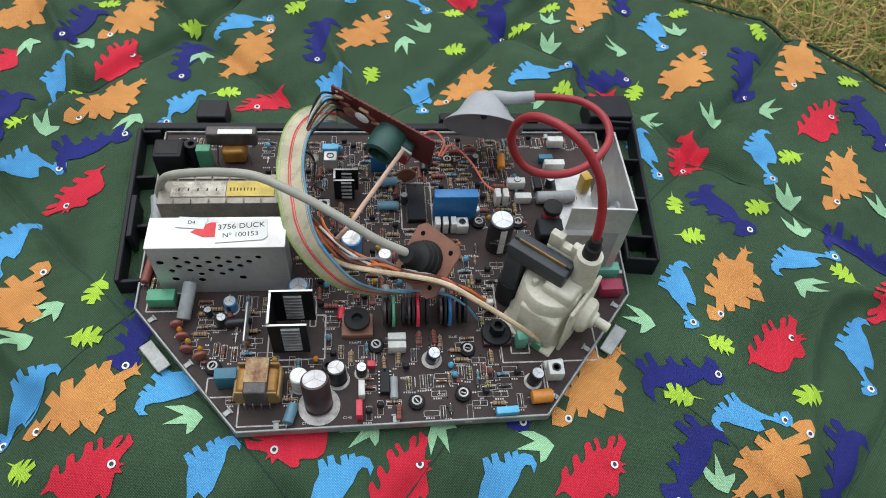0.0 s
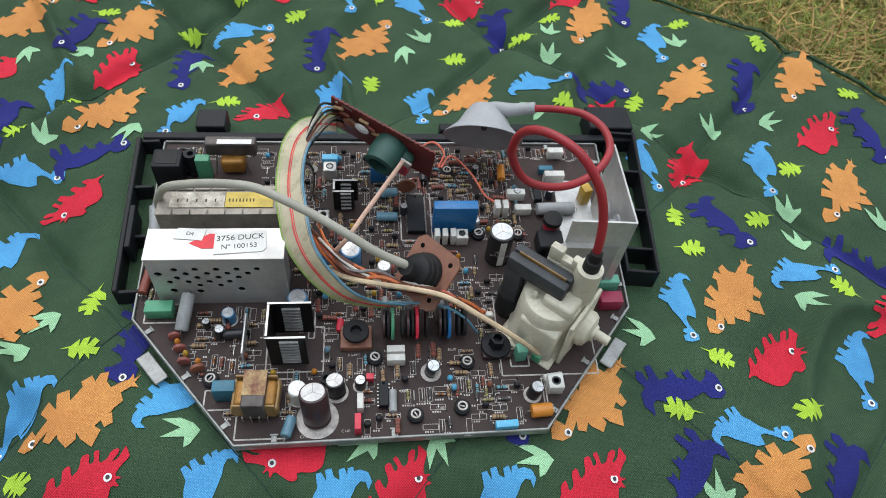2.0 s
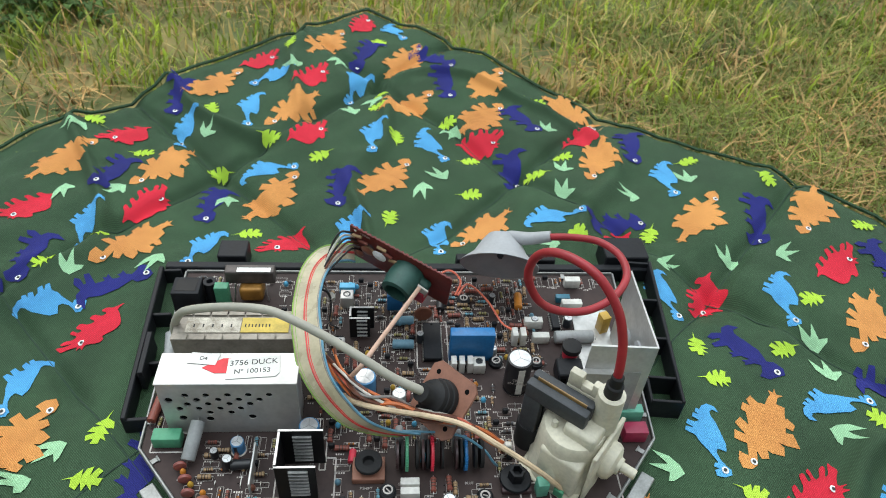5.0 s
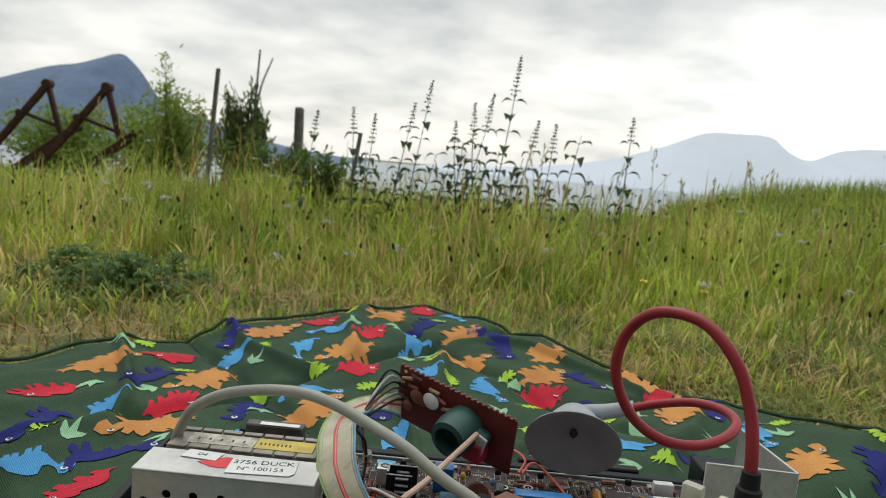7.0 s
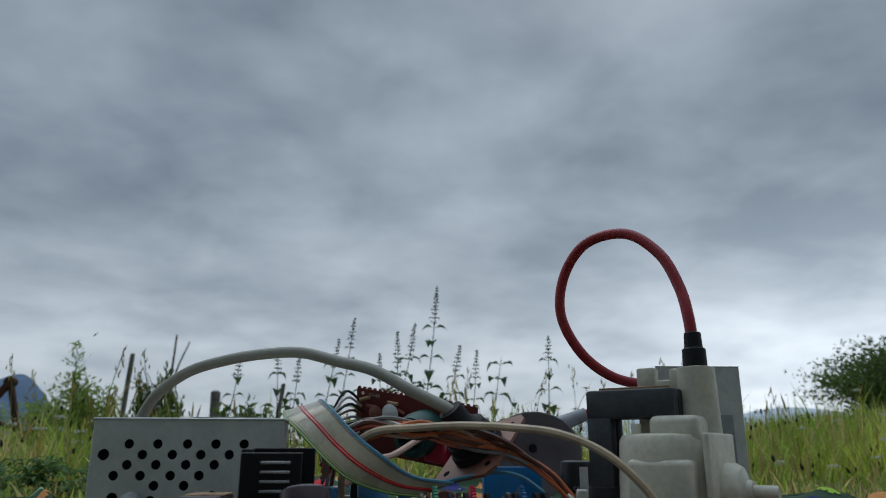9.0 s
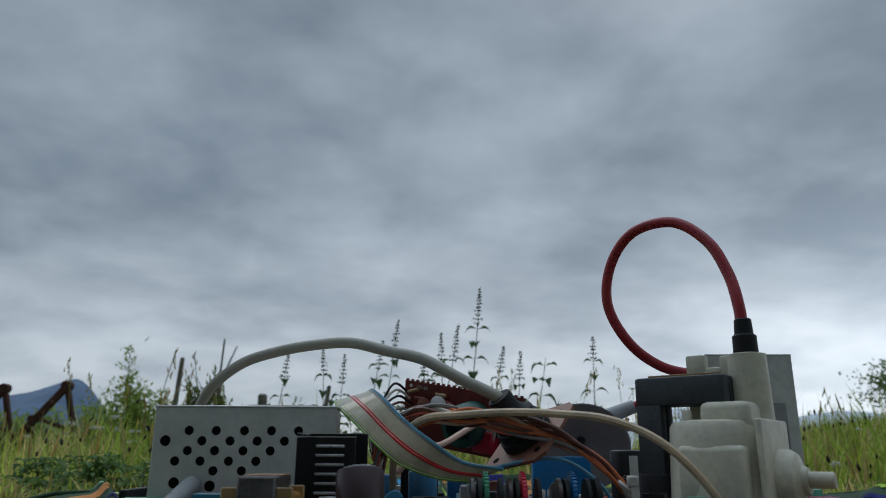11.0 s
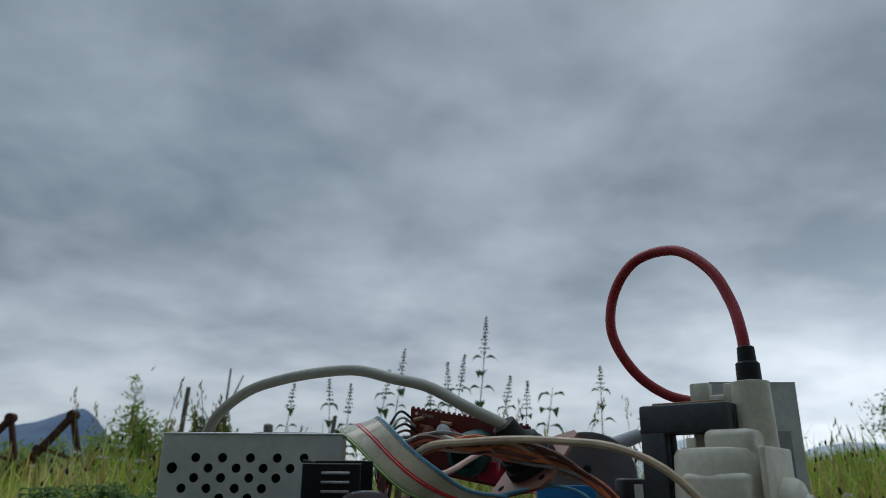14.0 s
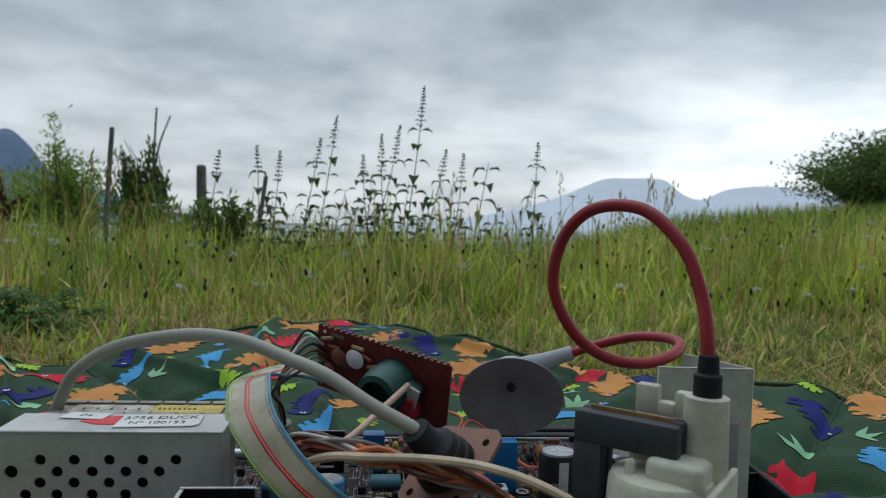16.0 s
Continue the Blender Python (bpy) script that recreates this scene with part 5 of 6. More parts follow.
    part("green_tab", box(bmesh.new(), 0.006, 0.013, -0.026, -0.0235, 0.001, 0.008, 0.0005, m), FILM["green"], body)


build_flyback()


# ---- legend and small axial parts ----
OCC = [(0.05, 0.08, 0.325, 0.363), (0.068, 0.104, 0.370, 0.403), (0.086, 0.131, 0.320, 0.362), (-0.013, 0.083, 0.42, 0.50), (0.232, 0.300, 0.362, 0.43), (0.142, 0.212, 0.385, 0.412), (0.114, 0.140, 0.380, 0.404), (0.213, 0.249, 0.370, 0.392),
       (0.185, 0.224, 0.472, 0.500), (0.163, 0.186, 0.482, 0.528), (0.222, 0.248, 0.450, 0.476), (0.262, 0.340, 0.40, 0.57), (-0.035, 0.05, 0.53, 0.57), (0.105, 0.132, 0.505, 0.526), (0.09, 0.134, 0.445, 0.468), (0.255, 0.272, 0.343, 0.362), (0.03, 0.052, 0.343, 0.368), (-0.02, 0.016, 0.395, 0.425),
       (0.170, 0.188, 0.357, 0.375), (0.147, 0.164, 0.369, 0.385), (0.138, 0.156, 0.338, 0.36), (0.240, 0.262, 0.327, 0.356), (0.160, 0.174, 0.326, 0.342), (0.192, 0.206, 0.331, 0.346)]


def free(x, y, r):
    if any(a - r < x < b + r and c - r < y < d + r for a, b, c, d in OCC):
        return False
    if y < 0.326 or y > 0.578 or x < -0.022 or x > 0.326:
        return False
    if y < 0.42:
        t = (0.416 - y) / 0.097
        if x < -0.020 + 0.078 * max(0, t) + 0.005 or x > 0.325 - 0.076 * max(0, t) - 0.005:
            return False
    return True


def small_axial(kind, r, ln):
    bm = bmesh.new()
    z = r + 0.0006
    lathe(bm, [(r * 0.7, -ln / 2), (r, -ln / 2 + r * 0.3), (r, -ln / 2 + r * 0.9), (r * 0.85, -ln / 2 + r * 1.3), (r * 0.85, ln / 2 - r * 1.3), (r, ln / 2 - r * 0.9), (r, ln / 2 - r * 0.3), (r * 0.7, ln / 2)], 8, pose(0, 0, z, 0, 90, 0))
    k = len(bm.faces)
    for t in (-0.5, -0.2, 0.1, 0.42):
        lathe(bm, [(r * 0.9, ln * t * 0.7 - 0.00035), (r * 0.93, ln * t * 0.7), (r * 0.9, ln * t * 0.7 + 0.00035)], 8, pose(0, 0, z, 0, 90, 0), False)
    k2 = len(bm.faces)
    for s in (-1, 1):
        tube(bm, [(s * ln / 2, 0, z), (s * (ln / 2 + 0.0013), 0, z), (s * (ln / 2 + 0.0017), 0, -0.0002)], 0.0003, 4, 1)
    bm.faces.ensure_lookup_table()
    for i, f in enumerate(bm.faces):
        f.material_index = 0 if i < k else (1 if i < k2 else 2)
    ob = part("resistor", bm, [RESISTOR[kind], BANDS, LEADS], chassis)
    return ob


def place_small():
    rnd = random.Random(5)
    protos = [small_axial(k, r, ln) for k, r, ln in (("tan", .0012, .0062), ("brick", .0013, .0064), ("blue", .0013, .0064), ("olive", .0012, .0062), ("grey", .0014, .0052), ("amber", .0009, .0042), ("tan", .0017, .009), ("brick", .002, .0105))]
    taken, silk = [], []
    made = 0
    for _ in range(9000):
        x, y = rnd.uniform(-0.02, 0.326), rnd.uniform(0.326, 0.578)
        ang = 90 if rnd.random() < 0.6 else 0
        hw, hh = (0.0019, 0.0051) if ang else (0.0051, 0.0019)
        if not free(x, y, 0.0025) or any(abs(x - a) < hw + c and abs(y - b) < hh + d for a, b, c, d in taken):
            continue
        taken.append((x, y, hw, hh))
        kind = rnd.random()
        if kind < 0.72 and made >= 290:
            pass
        elif kind < 0.72:
            p = rnd.choice(protos)
            ob = bpy.data.objects.new("resistor", p.data)
            scene.collection.objects.link(ob)
            ob.parent = chassis
            ob.matrix_local = pose(x, y, BZ, 0, 0, ang + rnd.uniform(-4, 4))
            made += 1
        elif kind < 0.82:
            part("transistor", box(bmesh.new(), x - 0.0022, x + 0.0022, y - 0.0016, y + 0.0016, BZ + 0.002, BZ + 0.0066, 0.0007), BLACK, chassis, "small black transistor")
        elif kind < 0.9:
            part("bead_capacitor", lathe(bmesh.new(), [(0.0006, 0.0015), (0.0019, 0.003), (0.0021, 0.0048), (0.0012, 0.0068), (0.0002, 0.0074)], 10, pose(x, y, BZ)), rnd.choice([FILM["sky"], FILM["orange"], DISC, FILM["yellow"], FILM["steelblue"]]), chassis, "small dipped bead capacitor")
        else:
            bm = bmesh.new()
            tube(bm, [(x, y - hh * 0.8, BZ), (x, y - hh * 0.7, BZ + 0.0022), (x, y + hh * 0.7, BZ + 0.0022), (x, y + hh * 0.8, BZ)], 0.0003, 5, 1)
            part("wire_link", bm, LEADS, chassis)
        silk.append((x, y, hw, hh))
    for p, (dx, dy) in zip(protos, ((.19, .35), (.196, .35), (.21, .352), (.216, .349), (.222, .351), (.2, .42), (.213, .43), (.1, .42))):
        p.matrix_local = pose(dx, dy, BZ, 0, 0, 90)
    bm = bmesh.new()
    t = 0.00014
    for x, y, a, b in silk:
        if rnd.random() < 0.8:
            for s in (-1, 1):
                box(bm, x - a, x + a, y + s * b - t, y + s * b + t, BZ, BZ + 0.00012, 0)
                box(bm, x + s * a - t, x + s * a + t, y - b, y + b, BZ, BZ + 0.00012, 0)
        for i in range(rnd.randint(2, 4)):
            bx = x - 0.004 + i * 0.0016
            box(bm, bx, bx + 0.0010, y - b - 0.0021, y - b - 0.0009, BZ, BZ + 0.00012, 0)
    for x0, x1, y0, y1 in ((0.050, 0.084, 0.322, 0.364), (0.229, 0.298, 0.362, 0.43), (0.066, 0.105, 0.369, 0.404), (0.1625, 0.187, 0.481, 0.529), (-0.021, 0.002, 0.410, 0.425), (0.028, 0.052, 0.343, 0.357), (0.236, 0.249, 0.369, 0.383), (0.256, 0.258, 0.335, 0.36), (0.094, 0.098, 0.395, 0.42)):
        for yy in (y0, y1):
            box(bm, x0, x1, yy - 0.0005, yy + 0.0005, BZ, BZ + 0.00012, 0)
        for xx in (x0, x1):
            box(bm, xx - 0.0005, xx + 0.0005, y0, y1, BZ, BZ + 0.00012, 0)
    tagged(part("legend_print", bm, SILK, chassis, "white component legend on the board", False), kind="stuff")
    bm = bmesh.new()
    # Board holes are flat discs coloured as the shade inside them.
    for _ in range(260):
        x, y = rnd.uniform(0.0, 0.32), rnd.uniform(0.327, 0.575)
        if free(x, y, 0.001):
            lathe(bm, [(0.0006, 0), (0.0006, 0.0001)], 6, pose(x, y, BZ))
    tagged(part("board_holes", bm, SHADEBLACK, chassis, "near-black discs in place of the shade in drilled holes", False), kind="stuff")
    for word, x, y in (("GREEN", 0.151, 0.3835), ("RED", 0.171, 0.3835), ("BLUE", 0.195, 0.3835), ("C140", 0.121, 0.3255), ("C146", 0.0945, 0.3225), ("WIDTH", 0.201, 0.361), ("C206", 0.160, 0.3525), ("C203", 0.184, 0.3395), ("L78", 0.2395, 0.3285), ("LIN", 0.1455, 0.3715), ("P.SHIFT", 0.126, 0.3808)):
        text(word, 0.0026, pose(x, y, BZ + 0.0001), SILK, chassis, "legend_word")


place_small()


# ---- neck board ----
def build_neck_board():
    top = thing("neck_board", "small red-brown circuit board standing among the wires", "circuit board")
    a, b, c = Vector((0.110, 0.556, 0.109)), Vector((0.187, 0.512, 0.0935)), Vector((0.189, 0.523, 0.052))
    ex = (b - a).normalized()
    ez = (b - c)
    ez = (ez - ex * ez.dot(ex)).normalized()
    ey = ez.cross(ex)
    m = Matrix((( ex.x, ey.x, ez.x, a.x), (ex.y, ey.y, ez.y, a.y), (ex.z, ey.z, ez.z, a.z), (0, 0, 0, 1)))
    w = (b - a).length
    bm = box(bmesh.new(), 0, w, -0.0008, 0.0008, -0.042, 0, 0.0002, m)
    for i in range(22):
        box(bm, w * (i + 0.2) / 22, w * (i + 0.6) / 22, -0.0008, 0.0008, 0.0, 0.0012, 0, m)
    part("board", bm, NECK, top, "", False)
    bm = bmesh.new()
    lathe(bm, [(0.0135, 0.0), (0.0140, 0.012), (0.0125, 0.021), (0.009, 0.022), (0.0085, 0.012)], 26, m @ pose(0.055, -0.001, -0.020, 90))
    part("tube_socket", bm, FILM["darkgreen"], top, "dark green picture tube socket")
    part("socket_cap", box(bmesh.new(), 0.056, 0.077, -0.010, -0.001, -0.012, 0.004, 0.003, m @ pose(0, 0, -0.004, 0, 12), 3), FILM["darkgreen"], top)
    part("cap_rim", box(bmesh.new(), 0.0555, 0.0775, -0.0115, -0.0095, -0.0125, 0.0045, 0.0008, m @ pose(0, 0, -0.004, 0, 12), 2), WIRES["white"], top, "pale plastic rim")
    part("red_block", box(bmesh.new(), 0.060, 0.074, -0.013, -0.002, -0.036, -0.022, 0.0008, m), FILM["red"], top, "red spark gap block")
    for x, z, r, mm in ((0.019, -0.014, 0.0055, DISC), (0.030, -0.012, 0.0062, EYEWHITE), (0.012, -0.024, 0.004, DISC)):
        part("disc_capacitor", lathe(bmesh.new(), [(r * 0.5, -0.0015), (r, 0), (r * 0.5, 0.0015)], 18, m @ pose(x, -0.006, z, 90)), mm, top)
    for i in range(7):
        x, z = 0.008 + 0.0055 * i, -0.006 - 0.0045 * (i % 4)
        part("resistor", lathe(bmesh.new(), [(0.0013, -0.004), (0.0013, 0.004)], 10, m @ pose(x, -0.0028, z, 0, 70 + 20 * (i % 3), 0)), RESISTOR["brick" if i % 2 else "tan"], top)
    text("1054A", 0.0035, m @ pose(0.014, -0.0010, -0.0035, 90), SILK, top)
    bm = bmesh.new()
    lathe(bm, [(0.0012, -0.001), (0.0012, 0.0011)], 10, m @ pose(0.005, 0, -0.003, 90))
    part("mount_hole", bm, PAPER, top, "", False)
    for k, (col, dz) in enumerate((("black", 0), ("white", .004), ("black", .008), ("brown", .012), ("grey", .016), ("black", .02))):
        bm = bmesh.new()
        s = m @ Vector((0.003 + 0.0015 * k, -0.001, -0.008 - dz))
        tube(bm, [s, s + Vector((-0.010, -0.006, 0.005)), (0.093 - 0.001 * k, 0.545 - 0.004 * k, 0.088 - dz * 0.6), (0.088 + 0.001 * k, 0.540 - 0.003 * k, 0.066), (0.094, 0.531, 0.050), (0.092, 0.524, 0.034), (0.090 + 0.002 * k, 0.522, BZ)], 0.0009, 6, 5)
        part("wire", bm, WIRES[col], top)
    part("wire_sleeve", lathe(bmesh.new(), [(0.003, -0.003), (0.003, 0.003)], 10, pose(0.0945, 0.533, 0.053, 25)), WIRES["white"], top)
    return m


build_neck_board()


# ---- cables ----
def build_anode_lead():
    top = thing("anode_lead", "red high voltage lead looping to a grey rubber suction cap", "cable")
    bm = bmesh.new()
    tube(bm, [(0.2795, 0.3985, 0.115), (0.2795, 0.400, 0.131), (0.2785, 0.406, 0.149), (0.2725, 0.414, 0.1685), (0.2595, 0.427, 0.1830), (0.2425, 0.4445, 0.1823), (0.2325, 0.459, 0.167), (0.2305, 0.464, 0.144), (0.241, 0.463, 0.122), (0.259, 0.466, 0.109),
              (0.28, 0.471, 0.105), (0.3, 0.482, 0.107), (0.313, 0.5, 0.11), (0.313, 0.522, 0.11), (0.302, 0.541, 0.107), (0.285, 0.554, 0.1), (0.264, 0.566, 0.0895)], 0.0029, 22, 14)
    part("lead", bm, REDLEAD, top)
    n = Vector((-0.14, -0.86, -0.49)).normalized()
    q = n.to_track_quat("Z", "Y").to_matrix().to_4x4()
    m = Matrix.Translation((0.2305, 0.5585, 0.0645)) @ q
    part("suction_cap", lathe(bmesh.new(), [(0.004, -0.027), (0.012, -0.026), (0.0165, -0.020), (0.0225, -0.009), (0.0325, 0.0), (0.0328, 0.0007), (0.0322, 0.0010), (0.025, -0.0022), (0.016, -0.0085), (0.006, -0.0105), (0.003, -0.011)], 40, m), CAPGREY, top, "grey silicone suction cap, open side down")
    part("clip", lathe(bmesh.new(), [(0.0024, -0.011), (0.0030, -0.0085), (0.0016, -0.006)], 12, m), FERRITE, top, "dark metal clip inside")
    bm = bmesh.new()
    c = m @ Vector((0, 0, -0.021))
    tube(bm, [c, c + Vector((0.006, -0.002, 0.006)), (0.253, 0.568, 0.0860), (0.270, 0.5635, 0.0925)], 0.0068, 14, 6, 0.0046)
    part("cap_stem", bm, CAPGREY, top)


build_anode_lead()


def build_grey_cable():
    top = thing("coaxial_cable", "thick grey cable arching to a black rubber plug", "cable")
    part("sheath", tube(bmesh.new(), [(-0.014, 0.486, 0.062), (-0.013, 0.485, 0.072), (-0.007, 0.482, 0.086), (0.002, 0.476, 0.098), (0.02, 0.468, 0.1095), (0.041, 0.463, 0.1155), (0.063, 0.457, 0.1185), (0.084, 0.446, 0.118), (0.104, 0.437, 0.1125), (0.123, 0.427, 0.107), (0.142, 0.42, 0.0965), (0.160, 0.4165, 0.0875), (0.1655, 0.4173, 0.0818)], 0.0030, 20, 12), GREYCABLE, top)
    d = Vector((0.6, 0.3, -0.74)).normalized()
    ex = Vector((0.040, -0.007, 0.030))
    ex = (ex - d * ex.dot(d)).normalized()
    ey = d.cross(ex)
    o = Vector((0.1630, 0.4158, 0.0848))
    m = Matrix(((ex.x, ey.x, d.x, o.x), (ex.y, ey.y, d.y, o.y), (ex.z, ey.z, d.z, o.z), (0, 0, 0, 1)))
    part("plug", lathe(bmesh.new(), [(0.0040, -0.003), (0.0062, -0.003), (0.0066, 0.005), (0.0085, 0.0075), (0.0110, 0.009), (0.0115, 0.0125), (0.0122, 0.0128), (0.0126, 0.0165), (0.0120, 0.017), (0.0135, 0.0175), (0.0138, 0.0215), (0.012, 0.022)], 28, m), RUBBER, top, "black rubber socket")
    pm = m @ pose(0, 0, 0.0230)
    bm = bmesh.new()
    prism(bm, [(0.027, 0.003), (0.003, 0.027), (-0.004, 0.027), (-0.026, 0.003), (-0.026, -0.004), (-0.003, -0.027), (0.004, -0.027), (0.027, -0.003)], -0.0008, 0.0008)
    bmesh.ops.transform(bm, matrix=pm, verts=bm.verts)
    part("mounting_plate", bm, PLATE, top, "brown phenolic mounting plate", False)
    for x, y in ((0.020, 0.0), (-0.020, 0.0), (0.0, 0.020), (0.0, -0.020)):
        # Black plugs paint the shade of the plate's holes.
        part("plate_hole", lathe(bmesh.new(), [(0.0018, -0.001), (0.0018, 0.001)], 12, pm @ pose(x, y, 0)), SHADEBLACK, top, "", False)


build_grey_cable()


def build_ribbon():
    top = thing("ribbon_cable", "clear flat ribbon cable with red, green and blue edges", "cable")
    g = spline([(0.112, 0.557, 0.088), (0.098, 0.560, 0.085), (0.084, 0.556, 0.083), (0.0735, 0.535, 0.083), (0.0715, 0.500, 0.087), (0.073, 0.472, 0.0885), (0.076, 0.455, 0.085), (0.08, 0.439, 0.082), (0.089, 0.425, 0.075), (0.1, 0.416, 0.065), (0.113, 0.411, 0.055), (0.13, 0.409, 0.049), (0.147, 0.408, 0.047)], 6)
    b = spline([(0.113, 0.552, 0.074), (0.107, 0.550, 0.077), (0.098, 0.544, 0.080), (0.0925, 0.530, 0.083), (0.0905, 0.508, 0.089), (0.091, 0.484, 0.094), (0.094, 0.463, 0.094), (0.097, 0.444, 0.092), (0.103, 0.427, 0.087), (0.114, 0.416, 0.076), (0.127, 0.408, 0.066), (0.143, 0.407, 0.056), (0.162, 0.406, 0.053)], 6)
    cols = 12
    bm = bmesh.new()
    rows = []
    for p, q in zip(g, b):
        rows.append([bm.verts.new(p.lerp(q, i / cols)) for i in range(cols + 1)])
    for r0, r1 in zip(rows, rows[1:]):
        for i in range(cols):
            bm.faces.new((r0[i], r0[i + 1], r1[i + 1], r1[i]))
    ob = part("insulation", bm, RIBBON, top, "translucent yellowed insulation")
    sol = ob.modifiers.new("thickness", "SOLIDIFY")
    sol.thickness, sol.offset = 0.0008, 0
    for t, col, r in ((0.0, "green", 0.0007), (0.12, "green", 0.0005), (0.45, "red", 0.0008), (0.52, "red", 0.0006), (0.93, "grey", 0.0006), (1.0, "blue", 0.0009)):
        bm = bmesh.new()
        tube(bm, [p.lerp(q, t) for p, q in zip(g, b)], r, 6, 1)
        part("conductor", bm, WIRES[col], top, col + " conductor")


build_ribbon()


def build_harness():
    top = thing("wire_harness", "bundle of brown, orange and cream wires", "cable")
    rnd = random.Random(3)
    part("wire", tube(bmesh.new(), [(0.108, 0.452, 0.034), (0.110, 0.430, 0.062), (0.123, 0.414, 0.0755), (0.144, 0.407, 0.078), (0.166, 0.402, 0.079), (0.188, 0.396, 0.078), (0.208, 0.384, 0.075), (0.227, 0.376, 0.066), (0.243, 0.374, 0.051), (0.258, 0.375, 0.031)], 0.0019, 8, 6), WIRES["cream"], top, "thick cream wire")
    for i, col in enumerate(("brown", "orange", "brown", "orange", "salmon", "pink", "brown", "grey", "orange", "brown", "white", "brown")):
        j = lambda s: rnd.uniform(-s, s)
        pts = [(0.098 + j(.004), 0.470 + j(.006), 0.055 + j(.008)), (0.106 + j(.003), 0.445 + j(.004), 0.070 + j(.006)), (0.122 + j(.003), 0.420 + j(.004), 0.078 + j(.005)), (0.144 + j(.003), 0.412 + j(.004), 0.077 + j(.004)), (0.165 + j(.003), 0.406 + j(.005), 0.074 + j(.005)),
               (0.188 + j(.002), 0.404 + j(.003), 0.067 + j(.005)), (0.206 + j(.002), 0.402 + j(.003), 0.056 + j(.003)), (0.2165 + j(.001), 0.402 + j(.002), 0.046 + j(.002)), (0.220 + j(.002), 0.404 + j(.003), 0.037), (0.222 + j(.004), 0.407 + j(.005), BZ)]
        part("wire", tube(bmesh.new(), pts, 0.0010 + 0.0003 * (i % 3 == 0), 6, 5), WIRES[col], top, col + " wire")
    part("cable_tie", lathe(bmesh.new(), [(0.004, -0.0012), (0.0047, 0), (0.004, 0.0012)], 12, pose(0.217, 0.402, 0.0455, 0, 40, 0)), WIRES["white"], top, "white nylon cable tie")
    part("tie_head", box(bmesh.new(), 0.2185, 0.2235, 0.3975, 0.4015, 0.0455, 0.0505, 0.0008), WIRES["white"], top)
    part("wire", tube(bmesh.new(), [(0.163, 0.515, 0.082), (0.148, 0.496, 0.073), (0.134, 0.478, 0.065), (0.121, 0.457, 0.062), (0.110, 0.452, 0.05)], 0.0018, 8, 6), WIRES["pink"], top, "pale pink wire")
    part("wire", tube(bmesh.new(), [(0.150, 0.409, 0.052), (0.185, 0.402, 0.058), (0.203, 0.397, 0.049), (0.212, 0.394, 0.036), (0.216, 0.396, BZ)], 0.0009, 6, 6), WIRES["blue"], top, "thin blue wire")
    part("wire", tube(bmesh.new(), [(0.196, 0.540, 0.048), (0.205, 0.549, 0.052), (0.221, 0.540, 0.042), (0.232, 0.523, 0.034), (0.240, 0.513, 0.036)], 0.0009, 6, 6), WIRES["salmon"], top, "thin salmon twisted wire")
    part("wire", tube(bmesh.new(), [(0.176, 0.556, 0.052), (0.190, 0.563, 0.054), (0.199, 0.553, 0.052), (0.194, 0.540, 0.048)], 0.0009, 6, 6), WIRES["salmon"], top, "thin salmon twisted wire")


build_harness()


# ---- meadow ----
def on_blanket(x, y, margin=0.0):
    q = Vector((x, y)) - CORNER
    k = UA.dot(UB)
    ca, cb = q.dot(UA), q.dot(UB)
    ia, ib = (ca - cb * k) / (1 - k * k), (cb - ca * k) / (1 - k * k)
    return -margin < ia < SIDE + margin and -margin < ib < SIDE + margin


def blades(name, spots, material, label, seed):
    """Many curved tapering blades as one mesh; each spot is x, y, height, width, lean, heading."""
    vs, fs = [], []
    for x, y, h, w, lean, head in spots:
        z = ground_z(x, y)
        dx, dy = math.cos(head), math.sin(head)
        sx, sy = -dy * w / 2, dx * w / 2
        k = len(vs)
        for t, ww in ((0.0, 1.0), (0.45, 0.85), (0.78, 0.55)):
            o, up = lean * h * t * t, h * t * (1 - 0.25 * lean * t)
            vs.append((x + dx * o - sx * ww, y + dy * o - sy * ww, z + up))
            vs.append((x + dx * o + sx * ww, y + dy * o + sy * ww, z + up))
        vs.append((x + dx * lean * h, y + dy * lean * h, z + h * (1 - 0.25 * lean)))
        fs += [(k, k + 1, k + 3, k + 2), (k + 2, k + 3, k + 5, k + 4), (k + 4, k + 5, k + 6)]
    ob = from_lists(name, vs, fs, material)
    tagged(ob, label, "grass", kind="stuff")


def grass_height(x, y):
    t = max(0.0, min(1.0, (y - 1.25 + 0.25 * noise.noise((x * 1.7, y * 1.7, 9)) - 0.12 * max(0, x - 0.8)) / 0.9))
    return 0.03 + 0.13 * t * (1 - 0.5 * max(0.0, min(1.0, (-0.36 * y - x) / (0.22 * y))))


